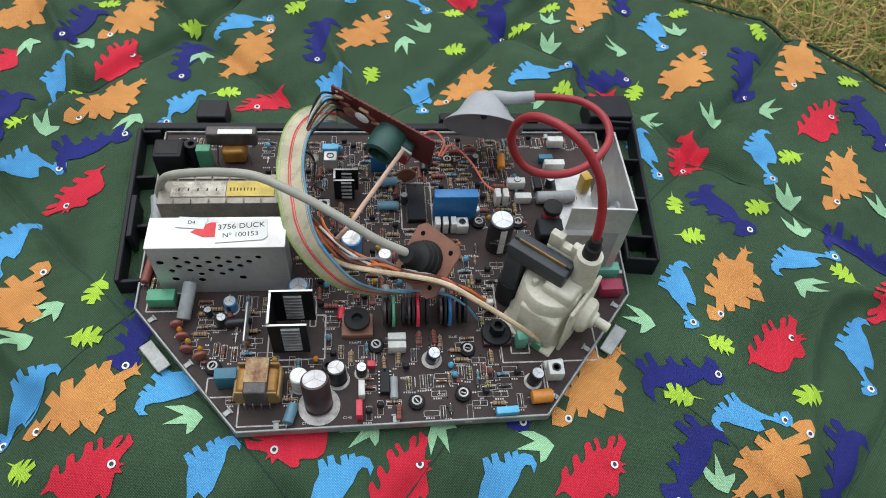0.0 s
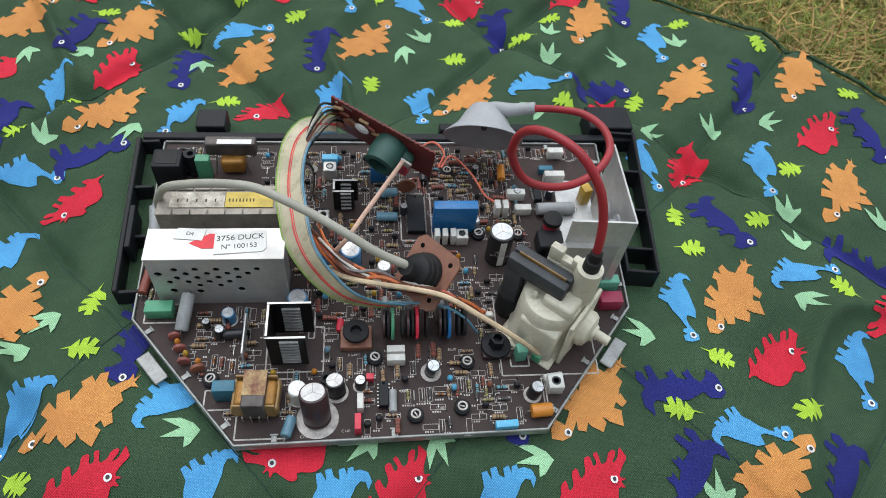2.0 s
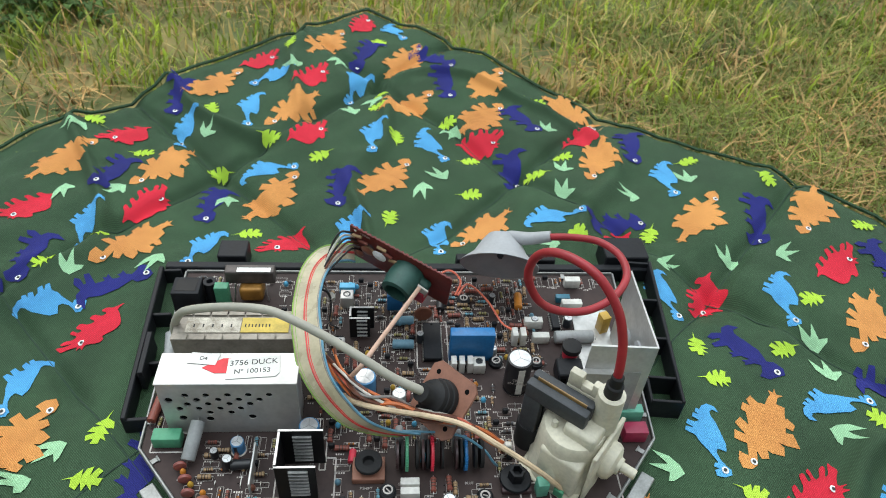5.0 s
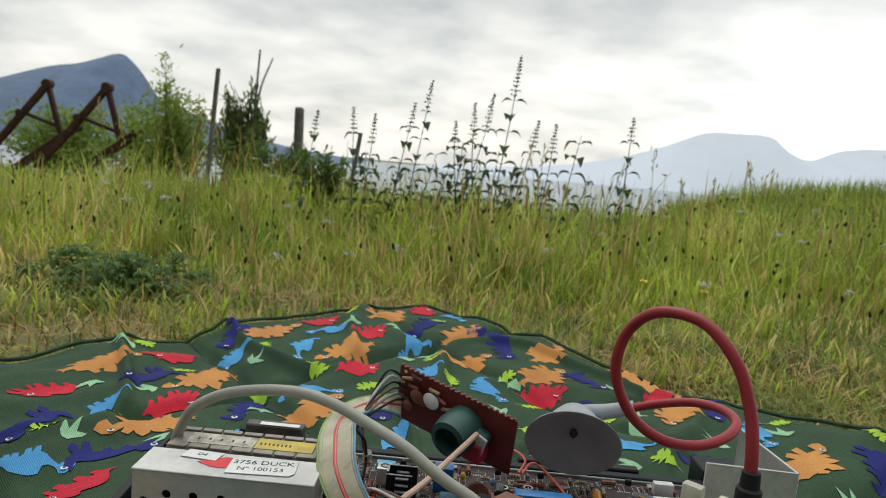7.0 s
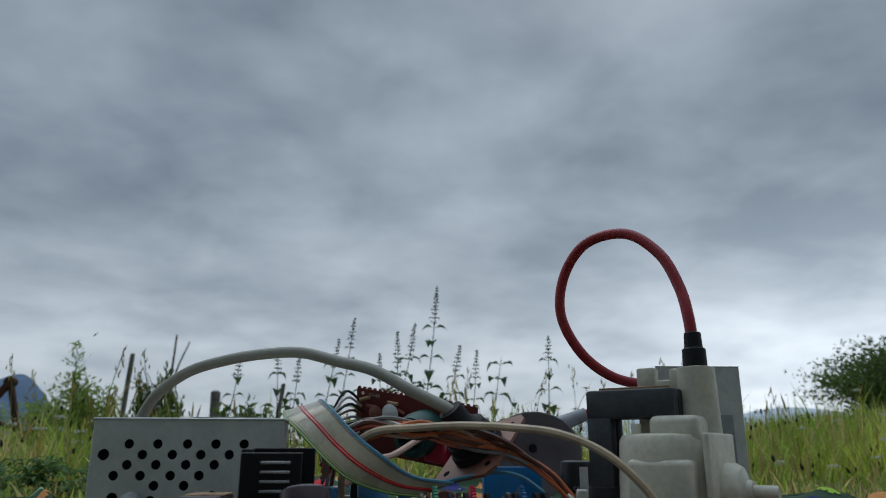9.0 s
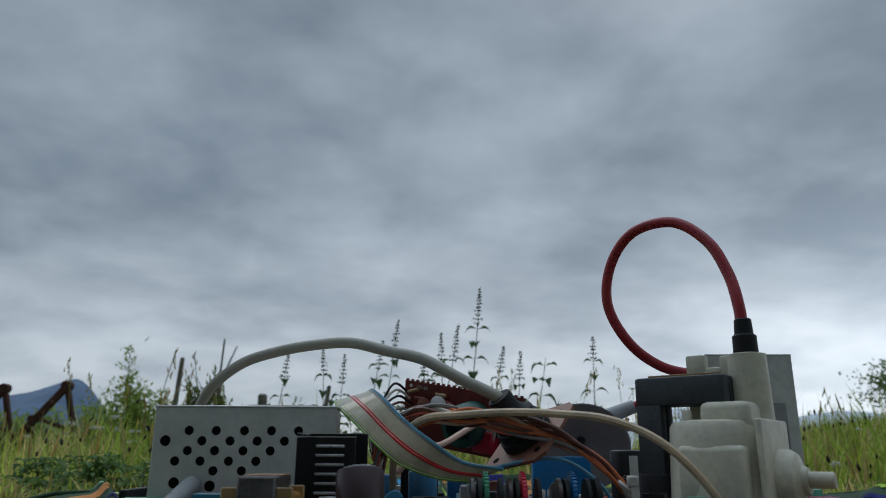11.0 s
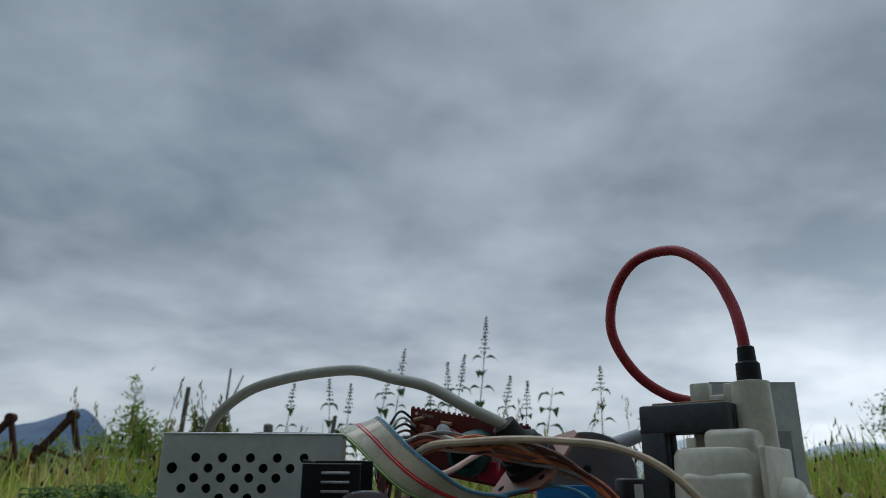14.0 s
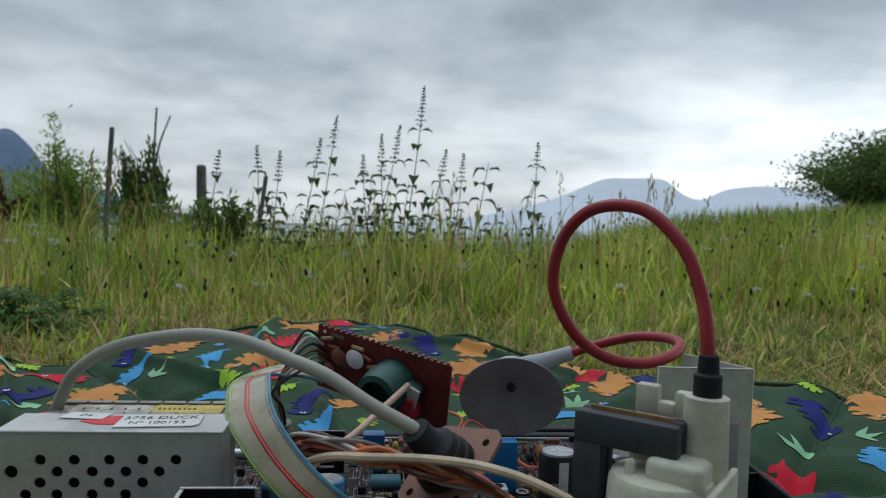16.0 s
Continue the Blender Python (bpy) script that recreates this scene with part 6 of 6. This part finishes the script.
def build_grass():
    rnd = random.Random(11)
    tall, dry, turf, brown = [], [], [], []
    for _ in range(90000):
        y = 0.95 + 2.2 * rnd.random() ** 1.15
        x = rnd.uniform(-0.78 * y - 0.35, 0.80 * y + 0.45)
        if on_blanket(x, y, 0.012):
            continue
        patch = noise.noise((x * 2.3, y * 2.3, 4.0))
        tuft = noise.noise((x * 13, y * 13, 2.0))
        h = grass_height(x, y)
        if tuft < -0.05 and rnd.random() < 0.62:
            continue
        if rnd.random() > 0.35 + 0.65 * min(1, (h - 0.03) / 0.08):
            continue
        hh = h * (0.45 + 0.6 * rnd.random() + 0.8 * rnd.random() ** 4) * (1 + 0.35 * patch + 0.7 * tuft)
        spot = (x, y, hh, rnd.uniform(0.0018, 0.0062), rnd.uniform(0.05, 0.85), rnd.uniform(0, 6.283))
        (dry if rnd.random() < 0.24 + 0.30 * max(0, patch) + (0.12 if h < 0.06 else 0) else tall).append(spot)
    for _ in range(26000):
        y = 3.0 + 4.5 * rnd.random()
        side = rnd.random() < 0.5
        x = rnd.uniform(-0.75 * y - 0.3, -0.25 * y) if side else rnd.uniform(0.30 * y, 0.85 * y + 0.3)
        (turf if rnd.random() < (0.2 if side else 0.55) else tall).append((x, y, rnd.uniform(0.05, 0.15) if side else rnd.uniform(0.14, 0.30), rnd.uniform(0.004, 0.009), rnd.uniform(0.05, 0.6), rnd.uniform(0, 6.283)))
    for _ in range(52000):
        x, y = rnd.uniform(-1.5, 1.9), rnd.uniform(-0.3, 1.75)
        if on_blanket(x, y, -0.004) or abs(x) > 1.05 * abs(y) + 0.75:
            continue
        thatch = noise.noise((x * 4.5, y * 4.5, 15.0))
        spot = (x, y, rnd.uniform(0.012, 0.05), rnd.uniform(0.0012, 0.0028), rnd.uniform(0.4, 2.2), rnd.uniform(0, 6.283))
        if thatch > 0.02 and rnd.random() < 0.55:
            brown.append(spot)
        else:
            (dry if rnd.random() < 0.16 else turf).append(spot)
    for _ in range(16000):
        x, y = rnd.uniform(0.42, 1.15), rnd.uniform(0.5, 1.25)
        if on_blanket(x, y, 0.012):
            continue
        spot = (x, y, rnd.uniform(0.012, 0.034), rnd.uniform(0.0012, 0.0026), rnd.uniform(0.5, 1.8), rnd.uniform(0, 6.283))
        (dry if rnd.random() < 0.10 else brown if rnd.random() < 0.25 else turf).append(spot)
    for _ in range(420):
        y = 1.3 + 1.3 * rnd.random()
        x = rnd.uniform(-0.75 * y - 0.2, 0.75 * y + 0.3)
        if not on_blanket(x, y, 0.06):
            dry.append((x, y, grass_height(x, y) * rnd.uniform(1.1, 1.9) + 0.02, rnd.uniform(0.002, 0.0038), rnd.uniform(0.1, 0.7), rnd.uniform(0, 6.283)))
    for _ in range(9000):
        x, y = rnd.uniform(-1.3, 1.6), rnd.uniform(0.6, 1.75)
        if not on_blanket(x, y, 0.03) and noise.noise((x * 4.5, y * 4.5, 15.0)) > 0.0:
            brown.append((x, y, rnd.uniform(0.006, 0.022), rnd.uniform(0.0014, 0.003), rnd.uniform(2.0, 4.0), rnd.uniform(0, 6.283)))
    for _ in range(6000):
        y = rnd.uniform(3.0, 4.6)
        tall.append((rnd.uniform(-0.27, 0.32) * y, y, rnd.uniform(0.14, 0.29), rnd.uniform(0.004, 0.008), rnd.uniform(0.05, 0.6), rnd.uniform(0, 6.283)))
    for _ in range(30000):
        x, y = rnd.uniform(-4.2, 4.2), rnd.uniform(-3.2, 3.4)
        if y < -0.3 or abs(x) > 0.78 * abs(y) + 0.75:
            if not on_blanket(x, y, 0.0):
                (tall if rnd.random() < 0.6 else turf).append((x, y, rnd.uniform(0.03, 0.12), rnd.uniform(0.003, 0.008), rnd.uniform(0.2, 1.4), rnd.uniform(0, 6.283)))
    blades("meadow_grass", tall, GRASS_TALL, "tall green meadow grass", 1)
    blades("dry_grass", dry, GRASS_DRY, "dry straw-coloured grass stalks", 2)
    blades("brown_thatch", brown, GRASS_BROWN, "brown cut grass lying round the blanket", 4)
    blades("short_turf", turf, GRASS_SHORT, "short trodden turf round the blanket", 3)


build_grass()


def build_stalks():
    """Thin upright flower stalks with dark plantain heads or pale plumes."""
    rnd = random.Random(23)
    bm, hd, pl, fl = bmesh.new(), bmesh.new(), bmesh.new(), bmesh.new()
    for i in range(760):
        y = 1.35 + 1.75 * rnd.random()
        x = rnd.uniform(-0.72 * y - 0.2, 0.75 * y + 0.35)
        if on_blanket(x, y, 0.05):
            continue
        g = ground_z(x, y)
        h = grass_height(x, y) * rnd.uniform(1.1, 1.75)
        a, l = rnd.uniform(0, 6.283), rnd.uniform(0.02, 0.2) * h
        tip = Vector((x + l * math.cos(a), y + l * math.sin(a), g + h))
        tube(bm, [(x, y, g), (x + l * 0.3 * math.cos(a), y + l * 0.3 * math.sin(a), g + h * 0.6), tip], 0.0008, 3, 2)
        if i % 9 == 4:
            for _ in range(16):
                o = Vector((rnd.gauss(0, 0.006), rnd.gauss(0, 0.006), rnd.gauss(0.002, 0.0022)))
                lathe(fl, [(0.0003, -0.002), (0.0020, 0), (0.0003, 0.002)], 5, Matrix.Translation(tip + o))
        elif i % 4:
            s = rnd.uniform(0.45, 1.0)
            lathe(hd, [(0.0008, -0.006 * s), (0.0030 * s, -0.003 * s), (0.0034 * s, 0.002 * s), (0.0014, 0.008 * s)], 6, Matrix.Translation(tip) @ pose(0, 0, 0, rnd.uniform(-25, 25), rnd.uniform(-25, 25)))
        else:
            lathe(pl, [(0.0004, -0.03), (0.0026, -0.015), (0.0028, 0.005), (0.0004, 0.028)], 6, Matrix.Translation(tip) @ pose(0, 0, 0, rnd.uniform(-15, 15), rnd.uniform(-15, 15)))
    for i in range(44):
        y = rnd.uniform(1.75, 2.4)
        x = rnd.uniform(-0.42, -0.17) * y if i % 2 else rnd.uniform(0.16, 0.62) * y
        g, z = ground_z(x, y), rnd.uniform(0.10, 0.33)
        a = rnd.uniform(-0.05, 0.05)
        tip = Vector((x + a, y, z))
        tube(bm, [(x, y, g), (x + a * 0.3, y, g + (z - g) * 0.6), tip], 0.0010, 3, 3)
        for k in range(9):
            f = k / 9
            w = Vector((x + a * (1 - 0.25 * f), y, z - 0.07 * f)) + Vector((rnd.gauss(0, 0.006), rnd.gauss(0, 0.004), 0))
            lathe(pl, [(0.0004, -0.008), (0.0019, -0.002), (0.0004, 0.008)], 5, Matrix.Translation(w) @ pose(0, 0, 0, rnd.uniform(-20, 20), rnd.uniform(-20, 20)))
    tagged(part("flower_stalks", bm, GRASS_TALL, None, "thin green flower stalks"), "", "grass", kind="stuff")
    tagged(part("plantain_heads", hd, SEED, None, "dark brown plantain seed heads"), "", "seed heads", kind="stuff")
    tagged(part("white_flower_heads", fl, FLOWERWHITE, None, "small whitish flower heads on thin stalks"), "", "flowers", kind="stuff")
    tagged(part("grass_plumes", pl, GRASS_DRY, None, "pale grass seed plumes"), "", "seed heads", kind="stuff")


build_stalks()


def leaf(bm, base, out, up, length, width):
    """A drooping pointed leaf of six faces."""
    side = out.cross(up).normalized()
    pts = []
    for t, w, drop in ((0, 0.05, 0), (0.3, 1.0, 0.02), (0.65, 0.75, -0.10), (1.0, 0.02, -0.38)):
        c = base + out * (length * t) + up * (length * (drop + 0.22 * t))
        fold = up * (width * 0.18 * w)
        pts.append((bm.verts.new(c - side * (width * w / 2) + fold), bm.verts.new(c), bm.verts.new(c + side * (width * w / 2) + fold)))
    for a, b in zip(pts, pts[1:]):
        for i in (0, 1):
            bm.faces.new((a[i], a[i + 1], b[i + 1], b[i]))


def nettle_leaf(bm, base, a, length, width, rise, hang):
    """A toothed leaf that leaves the stem upwards and hangs at its tip."""
    out, side = Vector((math.cos(a), math.sin(a), 0)), Vector((-math.sin(a), math.cos(a), 0))
    pts = []
    for t, w in ((0, 0.04), (0.16, 0.25), (0.36, 0.95), (0.52, 1.0), (0.72, 0.62), (0.88, 0.3), (1.0, 0.02)):
        c = base + out * (length * (t - 0.22 * t ** 3)) + Vector((0, 0, length * (rise * t - hang * t ** 2.4)))
        fold = Vector((0, 0, width * 0.22 * w))
        pts.append((bm.verts.new(c - side * (width * w / 2) + fold), bm.verts.new(c), bm.verts.new(c + side * (width * w / 2) + fold)))
    for p, q in zip(pts, pts[1:]):
        for i in (0, 1):
            bm.faces.new((p[i], p[i + 1], q[i + 1], q[i]))


def build_nettle(x, y, tip_z, droop=False, spike=0.10):
    rnd = random.Random(int(x * 1000) + 77)
    g = ground_z(x, y)
    h = tip_z - g
    lean = rnd.uniform(-0.09, 0.03)
    top = thing("nettle", "tall green nettle in flower standing in the meadow" if not droop else "young nettle with broad drooping leaves", "plant", pose(x, y, g), "nettles")
    bm = bmesh.new()
    line = [(lean, 0, -0.01), (lean * 0.75 + rnd.uniform(-0.008, 0.008), 0, h * 0.35), (lean * 0.28, rnd.uniform(-0.01, 0.01), h * 0.7), (0, 0, h)]
    tube(bm, line, 0.0024, 6, 6, 0.0008)
    part("stem", bm, NETTLE, top)
    sp = spline(line, 12)

    def at(t):
        f = max(0.0, min(1.0, t)) * (len(sp) - 1)
        k = min(int(f), len(sp) - 2)
        return sp[k].lerp(sp[k + 1], f - k)
    bm = bmesh.new()
    z, turn, end = h * 0.16, rnd.uniform(0, 3), (h * 0.98 if droop else h - spike * 0.9)
    while z < end:
        f = z / h
        size = (0.074 if droop else 0.060) * (1.15 - 0.5 * f) * rnd.uniform(0.8, 1.15)
        for s in (0, math.pi):
            nettle_leaf(bm, at(f), turn + s + rnd.uniform(-0.25, 0.25), size * rnd.uniform(0.85, 1.15), size * 0.52, rnd.uniform(0.25, 0.5), rnd.uniform(0.40, 0.85))
        turn += 1.57 + rnd.uniform(-0.3, 0.3)
        z += rnd.uniform(0.026, 0.040) + 0.024 * f
    part("leaves", bm, NETTLE, top)
    if not droop:
        bm = bmesh.new()
        z = h - spike
        while z < h - 0.004:
            f = (z - h + spike) / spike
            r = 0.019 * (1 - f) ** 0.8 + 0.004
            c = at(z / h)
            for k in range(2 if f < 0.75 else 3):
                a = turn + k * 3.14 + rnd.uniform(-0.4, 0.4)
                nettle_leaf(bm, c, a, r * rnd.uniform(0.8, 1.25), r * 0.5, 0.45, 0.55)
            for k in range(6):
                a = rnd.uniform(0, 6.283)
                o = Vector((math.cos(a), math.sin(a), rnd.uniform(0.1, 0.7))) * (0.35 * r + 0.002) * rnd.uniform(0.4, 1.1)
                lathe(bm, [(0.0003, -0.0026), (0.0021, 0), (0.0003, 0.0026)], 4, Matrix.Translation(c + o))
            turn += 1.57
            z += 0.0155 - 0.008 * f
        part("flower_spike", bm, NETTLETOP, top, "grey-green whorled flower spike")


for row in ((0.270, 2.15, 0.543, False, .13), (0.020, 2.30, 0.468, False, .11), (-0.022, 2.25, 0.394, False, .10), (0.154, 2.15, 0.402, False, .12), (0.207, 2.2, 0.439, False, .13), (0.101, 2.25, 0.352, False, .09), (0.343, 2.2, 0.372, False, .09), (0.405, 2.3, 0.371, False, .10),
            (-0.138, 2.25, 0.352, False, .10), (-0.205, 2.25, 0.366, False, .09), (-0.300, 2.2, 0.345, False, .08), (0.468, 2.2, 0.338, True), (0.612, 2.2, 0.404, False, .08), (0.13, 2.3, 0.30, True), (0.24, 2.3, 0.28, True), (0.32, 2.35, 0.26, True), (0.05, 2.35, 0.25, True), (0.18, 2.28, 0.24, True), (0.09, 2.22, 0.20, True), (-0.06, 2.3, 0.22, True), (0.29, 2.22, 0.22, True), (0.38, 2.28, 0.20, True), (-0.17, 2.32, 0.24, True), (0.52, 2.3, 0.22, True)):
    build_nettle(*row)


def build_buttercup(x, y, z, s=1.0):
    top = thing("buttercup", "yellow buttercup on a thin stem in the meadow", "flower", pose(x, y, ground_z(x, y)), "buttercups")
    h = z - ground_z(x, y)
    part("stem", tube(bmesh.new(), [(0, 0, 0), (0.006, 0, h * 0.5), (0, 0, h)], 0.0008, 4, 3), GRASS_TALL, top)
    bm = bmesh.new()
    for k in range(5):
        a = k * 1.2566
        leaf(bm, Vector((0, 0, h)), Vector((math.cos(a), math.sin(a), 0.5)).normalized(), Vector((0, 0, 1)), 0.011 * s, 0.011 * s)
    part("petals", bm, PETAL, top)


for row in ((0.722, 2.2, 0.243, 1.3), (0.770, 2.2, 0.228, 1.1), (0.633, 2.2, 0.182, 1.3), (0.739, 2.2, 0.158, 1.2), (0.607, 2.2, 0.155, 1.1), (0.588, 1.366, 0.045), (0.486, 1.395, 0.05), (0.80, 2.25, 0.19), (-0.10, 1.9, 0.10), (1.25, 2.3, 0.2), (0.95, 2.0, 0.16), (-0.60, 2.0, 0.12)):
    build_buttercup(*row)


def build_clover(x, y, w, n, seed):
    rnd = random.Random(seed)
    top = thing("clover_clump", "low dark green leafy weed in the grass beside the blanket", "plant", pose(x, y, ground_z(x, y)))
    bm = bmesh.new()
    for _ in range(n):
        a, r = rnd.uniform(0, 6.283), w / 2 * rnd.random()
        px, py = r * math.cos(a), r * 0.8 * math.sin(a)
        h = 0.004 + rnd.random() * 0.062 * (1 - (2 * r / w) ** 2)
        turn = rnd.uniform(0, 2)
        for k in range(3):
            nettle_leaf(bm, Vector((px, py, h)), turn + k * 2.0944, rnd.uniform(0.012, 0.024), rnd.uniform(0.008, 0.013), 0.3, 0.6)
    part("leaves", bm, CLOVER, top)


for row in ((-0.37, 1.165, 0.22, 190, 5), (-0.47, 1.21, 0.20, 130, 6), (-0.33, 1.27, 0.14, 60, 7)):
    build_clover(*row)


def build_shrub(name, label, x, y, w, h, material, n, leafsize, seed, stems=9, upright=0.3):
    rnd = random.Random(seed)
    g = ground_z(x, y)
    top = thing(name, label, "shrub", pose(x, y, g))
    tips = []
    for k in range(stems):
        a, r = rnd.uniform(0, 6.283), w / 2 * rnd.uniform(0.15, 1.0)
        tip = Vector((r * math.cos(a), r * 0.7 * math.sin(a), h * rnd.uniform(0.55, 1.0) * (1 - 0.35 * (r / (w / 2)) ** 2)))
        bm = bmesh.new()
        tube(bm, [(0.1 * tip.x, 0.1 * tip.y, -0.02), tip * 0.5 + Vector((tip.x * -0.2, 0, 0)), tip], 0.006 + h * 0.006, 5, 4, 0.0015)
        part("branch", bm, BARK, top)
        tips.append(tip)
    bm = bmesh.new()
    vs, fs = [], []
    for _ in range(n):
        tip = rnd.choice(tips)
        f = rnd.uniform(0.15, 1.04) ** 0.8
        c = Vector((tip.x * f, tip.y * f, tip.z * f)) + Vector((rnd.gauss(0, w * 0.055), rnd.gauss(0, w * 0.05), rnd.gauss(0, h * 0.03)))
        d = Vector((rnd.uniform(-1, 1), rnd.uniform(-1, 1), rnd.uniform(-0.5, 1) + upright)).normalized()
        s = d.cross(Vector((rnd.uniform(-1, 1), rnd.uniform(-1, 1), 0.3))).normalized()
        ln, wd = leafsize * rnd.uniform(0.7, 1.4), leafsize * 0.36
        k = len(vs)
        vs += [tuple(c), tuple(c + d * ln * 0.5 + s * wd / 2), tuple(c + d * ln), tuple(c + d * ln * 0.5 - s * wd / 2)]
        fs.append((k, k + 1, k + 2, k + 3))
    bm.free()
    from_lists("leaves", vs, fs, material, top)


build_shrub("willow_shrub", "light green willow shoots behind the meadow", -1.90, 5.0, 0.55, 1.0, SHRUBLIGHT, 2600, 0.04, 1, 12, 0.4)
build_shrub("dark_shrub", "dense dark green shrub beside a fence post", -1.55, 5.5, 0.42, 0.92, SHRUB, 3600, 0.05, 2, 34, 1.4)
build_shrub("low_shrub", "low green bramble at the meadow edge", -1.15, 4.4, 0.45, 0.48, SHRUB, 1500, 0.045, 3, 10)
build_shrub("low_shrub", "low leafy scrub at the meadow edge", -0.36, 2.6, 0.22, 0.36, SHRUB, 800, 0.035, 4, 10)
build_shrub("low_shrub", "light green scrub under the fence", -2.30, 5.6, 1.1, 0.82, SHRUBLIGHT, 8000, 0.04, 5, 30)
build_shrub("low_shrub", "mixed green scrub behind the rusty frame", -3.2, 6.0, 1.4, 0.66, SHRUBLIGHT, 8000, 0.045, 8, 30)
build_shrub("low_shrub", "tangled green scrub beside the shrub", -1.2, 5.8, 0.8, 0.5, SHRUB, 2200, 0.05, 9, 12)
build_shrub("hawthorn_bush", "large rounded dark green bush on the bank", 4.95, 6.3, 2.0, 0.85, SHRUB, 42000, 0.045, 6, 90, 0.1)
build_shrub("hawthorn_bush", "dark green bush at the top of the bank", 6.0, 6.6, 1.8, 1.1, SHRUB, 26000, 0.05, 7, 70, 0.1)


def build_post(name, label, x, y, top_z, r, lean, wood=True):
    g = ground_z(x, y)
    ob = thing(name, label, "fence post", pose(x, y, g))
    bm = bmesh.new()
    h = top_z - g
    lathe(bm, [(r * 1.05, -0.05), (r, h * 0.3), (r * 0.95, h * 0.8), (r * 0.9, h - r * 0.3), (r * 0.6, h)], 10)
    for v in bm.verts:
        v.co.x += lean * v.co.z + 0.15 * r * noise.noise(v.co * 30)
    part("shaft", bm, OLDWOOD, ob, "", True)


build_post("fence_post", "thick weathered grey wooden fence post", -1.225, 6.0, 0.52, 0.042, -0.03)
build_post("fence_post", "thin leaning weathered fence stake", -1.63, 5.0, 0.685, 0.018, 0.055)
build_post("fence_post", "thin dry stake behind the scrub", -0.30, 2.75, 0.30, 0.009, 0.12)
build_post("fence_post", "thin far fence stake", -2.05, 6.6, 0.60, 0.02, 0.02)


def build_dead_branch(x, y):
    g = ground_z(x, y)
    ob = thing("dead_branch", "bare forked grey branch standing in the dark shrub", "branch", pose(x, y, g))
    part("limb", tube(bmesh.new(), [(0, 0, -0.03), (0.01, 0, 0.5), (0.035, 0, 1.13)], 0.013, 7, 4, 0.007), OLDWOOD, ob)
    part("fork", tube(bmesh.new(), [(0.012, 0.01, 0.55), (0.05, 0.01, 0.85), (0.13, 0.01, 1.08)], 0.010, 7, 4, 0.005), OLDWOOD, ob)
    for k in range(9):
        a = -0.30 + 0.035 * k
        part("twig", tube(bmesh.new(), [(0.15 * a, 0, 0.4), (0.6 * a, 0.02, 0.72), (a, 0.03, 0.80 + 0.20 * noise.noise((k * 1.7, 0.3, 0.1)))], 0.006, 5, 3, 0.002), BARK, ob)


build_dead_branch(-1.47, 5.45)


def build_rusty_frame():
    top = thing("rusty_frame", "rusty iron implement frame lying in tall grass", "farm implement")

    def bar(a, b, w=0.035):
        bm = bmesh.new()
        a, b = Vector(a), Vector(b)
        m = Matrix.Translation(a) @ (b - a).to_track_quat("Z", "Y").to_matrix().to_4x4()
        box(bm, -w / 2, w / 2, -w / 2, w / 2, 0, (b - a).length, 0.004, m)
        part("bar", bm, RUST, top)
    for dx, dy in ((0, 0), (-0.56, 0.25)):
        p = lambda x, z: (x + dx, 5.0 + dy, z)
        bar(p(-2.335, 0.49), p(-2.84, -0.13), 0.042)
        bar(p(-2.335, 0.49), p(-2.24, 0.15), 0.034)
        bar(p(-2.50, 0.27), p(-2.27, 0.20), 0.024)
        bar(p(-2.12, 0.20), p(-2.60, -0.16), 0.05)
        for r, w, bx, bzz in ((0.034, 0.028, -2.335, 0.49), (0.03, 0.035, -2.12, 0.20), (0.026, 0.03, -2.53, 0.27)):
            part("pivot_boss", lathe(bmesh.new(), [(r, -w), (r, w)], 14, Matrix.Translation(p(bx, bzz)) @ pose(0, 0, 0, 90)), RUST, top)


build_rusty_frame()


# ---- distance ----
def ridge(name, label, pts, y, depth, base, material, seed):
    line = [Vector((x, z, 0)) for x, z in pts]
    fine = spline([(p.x, p.y, 0) for p in line], 8)
    vs, fs = [], []
    rows = 7
    for j in range(rows):
        f = j / (rows - 1)
        for p in fine:
            n = noise.noise((p.x * 0.004, f * 3, seed)) * (12 if 0 < j < rows - 1 else 3)
            vs.append((p.x + n * 2, y - depth * (1 - f), base + (p.y - base) * f ** 0.8 + n))
    w = len(fine)
    fs = [(j * w + i, j * w + i + 1, (j + 1) * w + i + 1, (j + 1) * w + i) for j in range(rows - 1) for i in range(w - 1)]
    tagged(from_lists(name, vs, fs, material, None, True), label, "mountain", kind="structure")


ridge("backdrop_peak", "mountain peak across the water, haze painted in as blue", [(-3600, 60), (-2700, 90), (-2200, 70), (-1970, 148), (-1765, 212), (-1640, 236), (-1545, 266), (-1490, 285), (-1440, 282), (-1373, 222), (-1270, 105), (-1100, 60), (-800, -20), (-400, -60)], 3000, 700, -70, HAZEBLUE, 1)
# Far ridge glows faintly in place of haze.
ridge("backdrop_ridge", "cloud-capped mountains across the water, haze painted in as pale colour and glow", [(-200, -60), (300, -20), (619, 36), (865, 112), (1061, 196), (1200, 208), (1359, 205), (1439, 150), (1550, 120), (1702, 178), (2000, 190), (2600, 120), (3400, 60)], 3300, 500, -70, HAZEGLOW, 2)
tagged(from_lists("water", [(-4400, 600, -65), (4400, 600, -65), (4400, 3400, -65), (-4400, 3400, -65)], [(0, 1, 2, 3)], WATER), "pale grey loch water", "water", kind="structure")
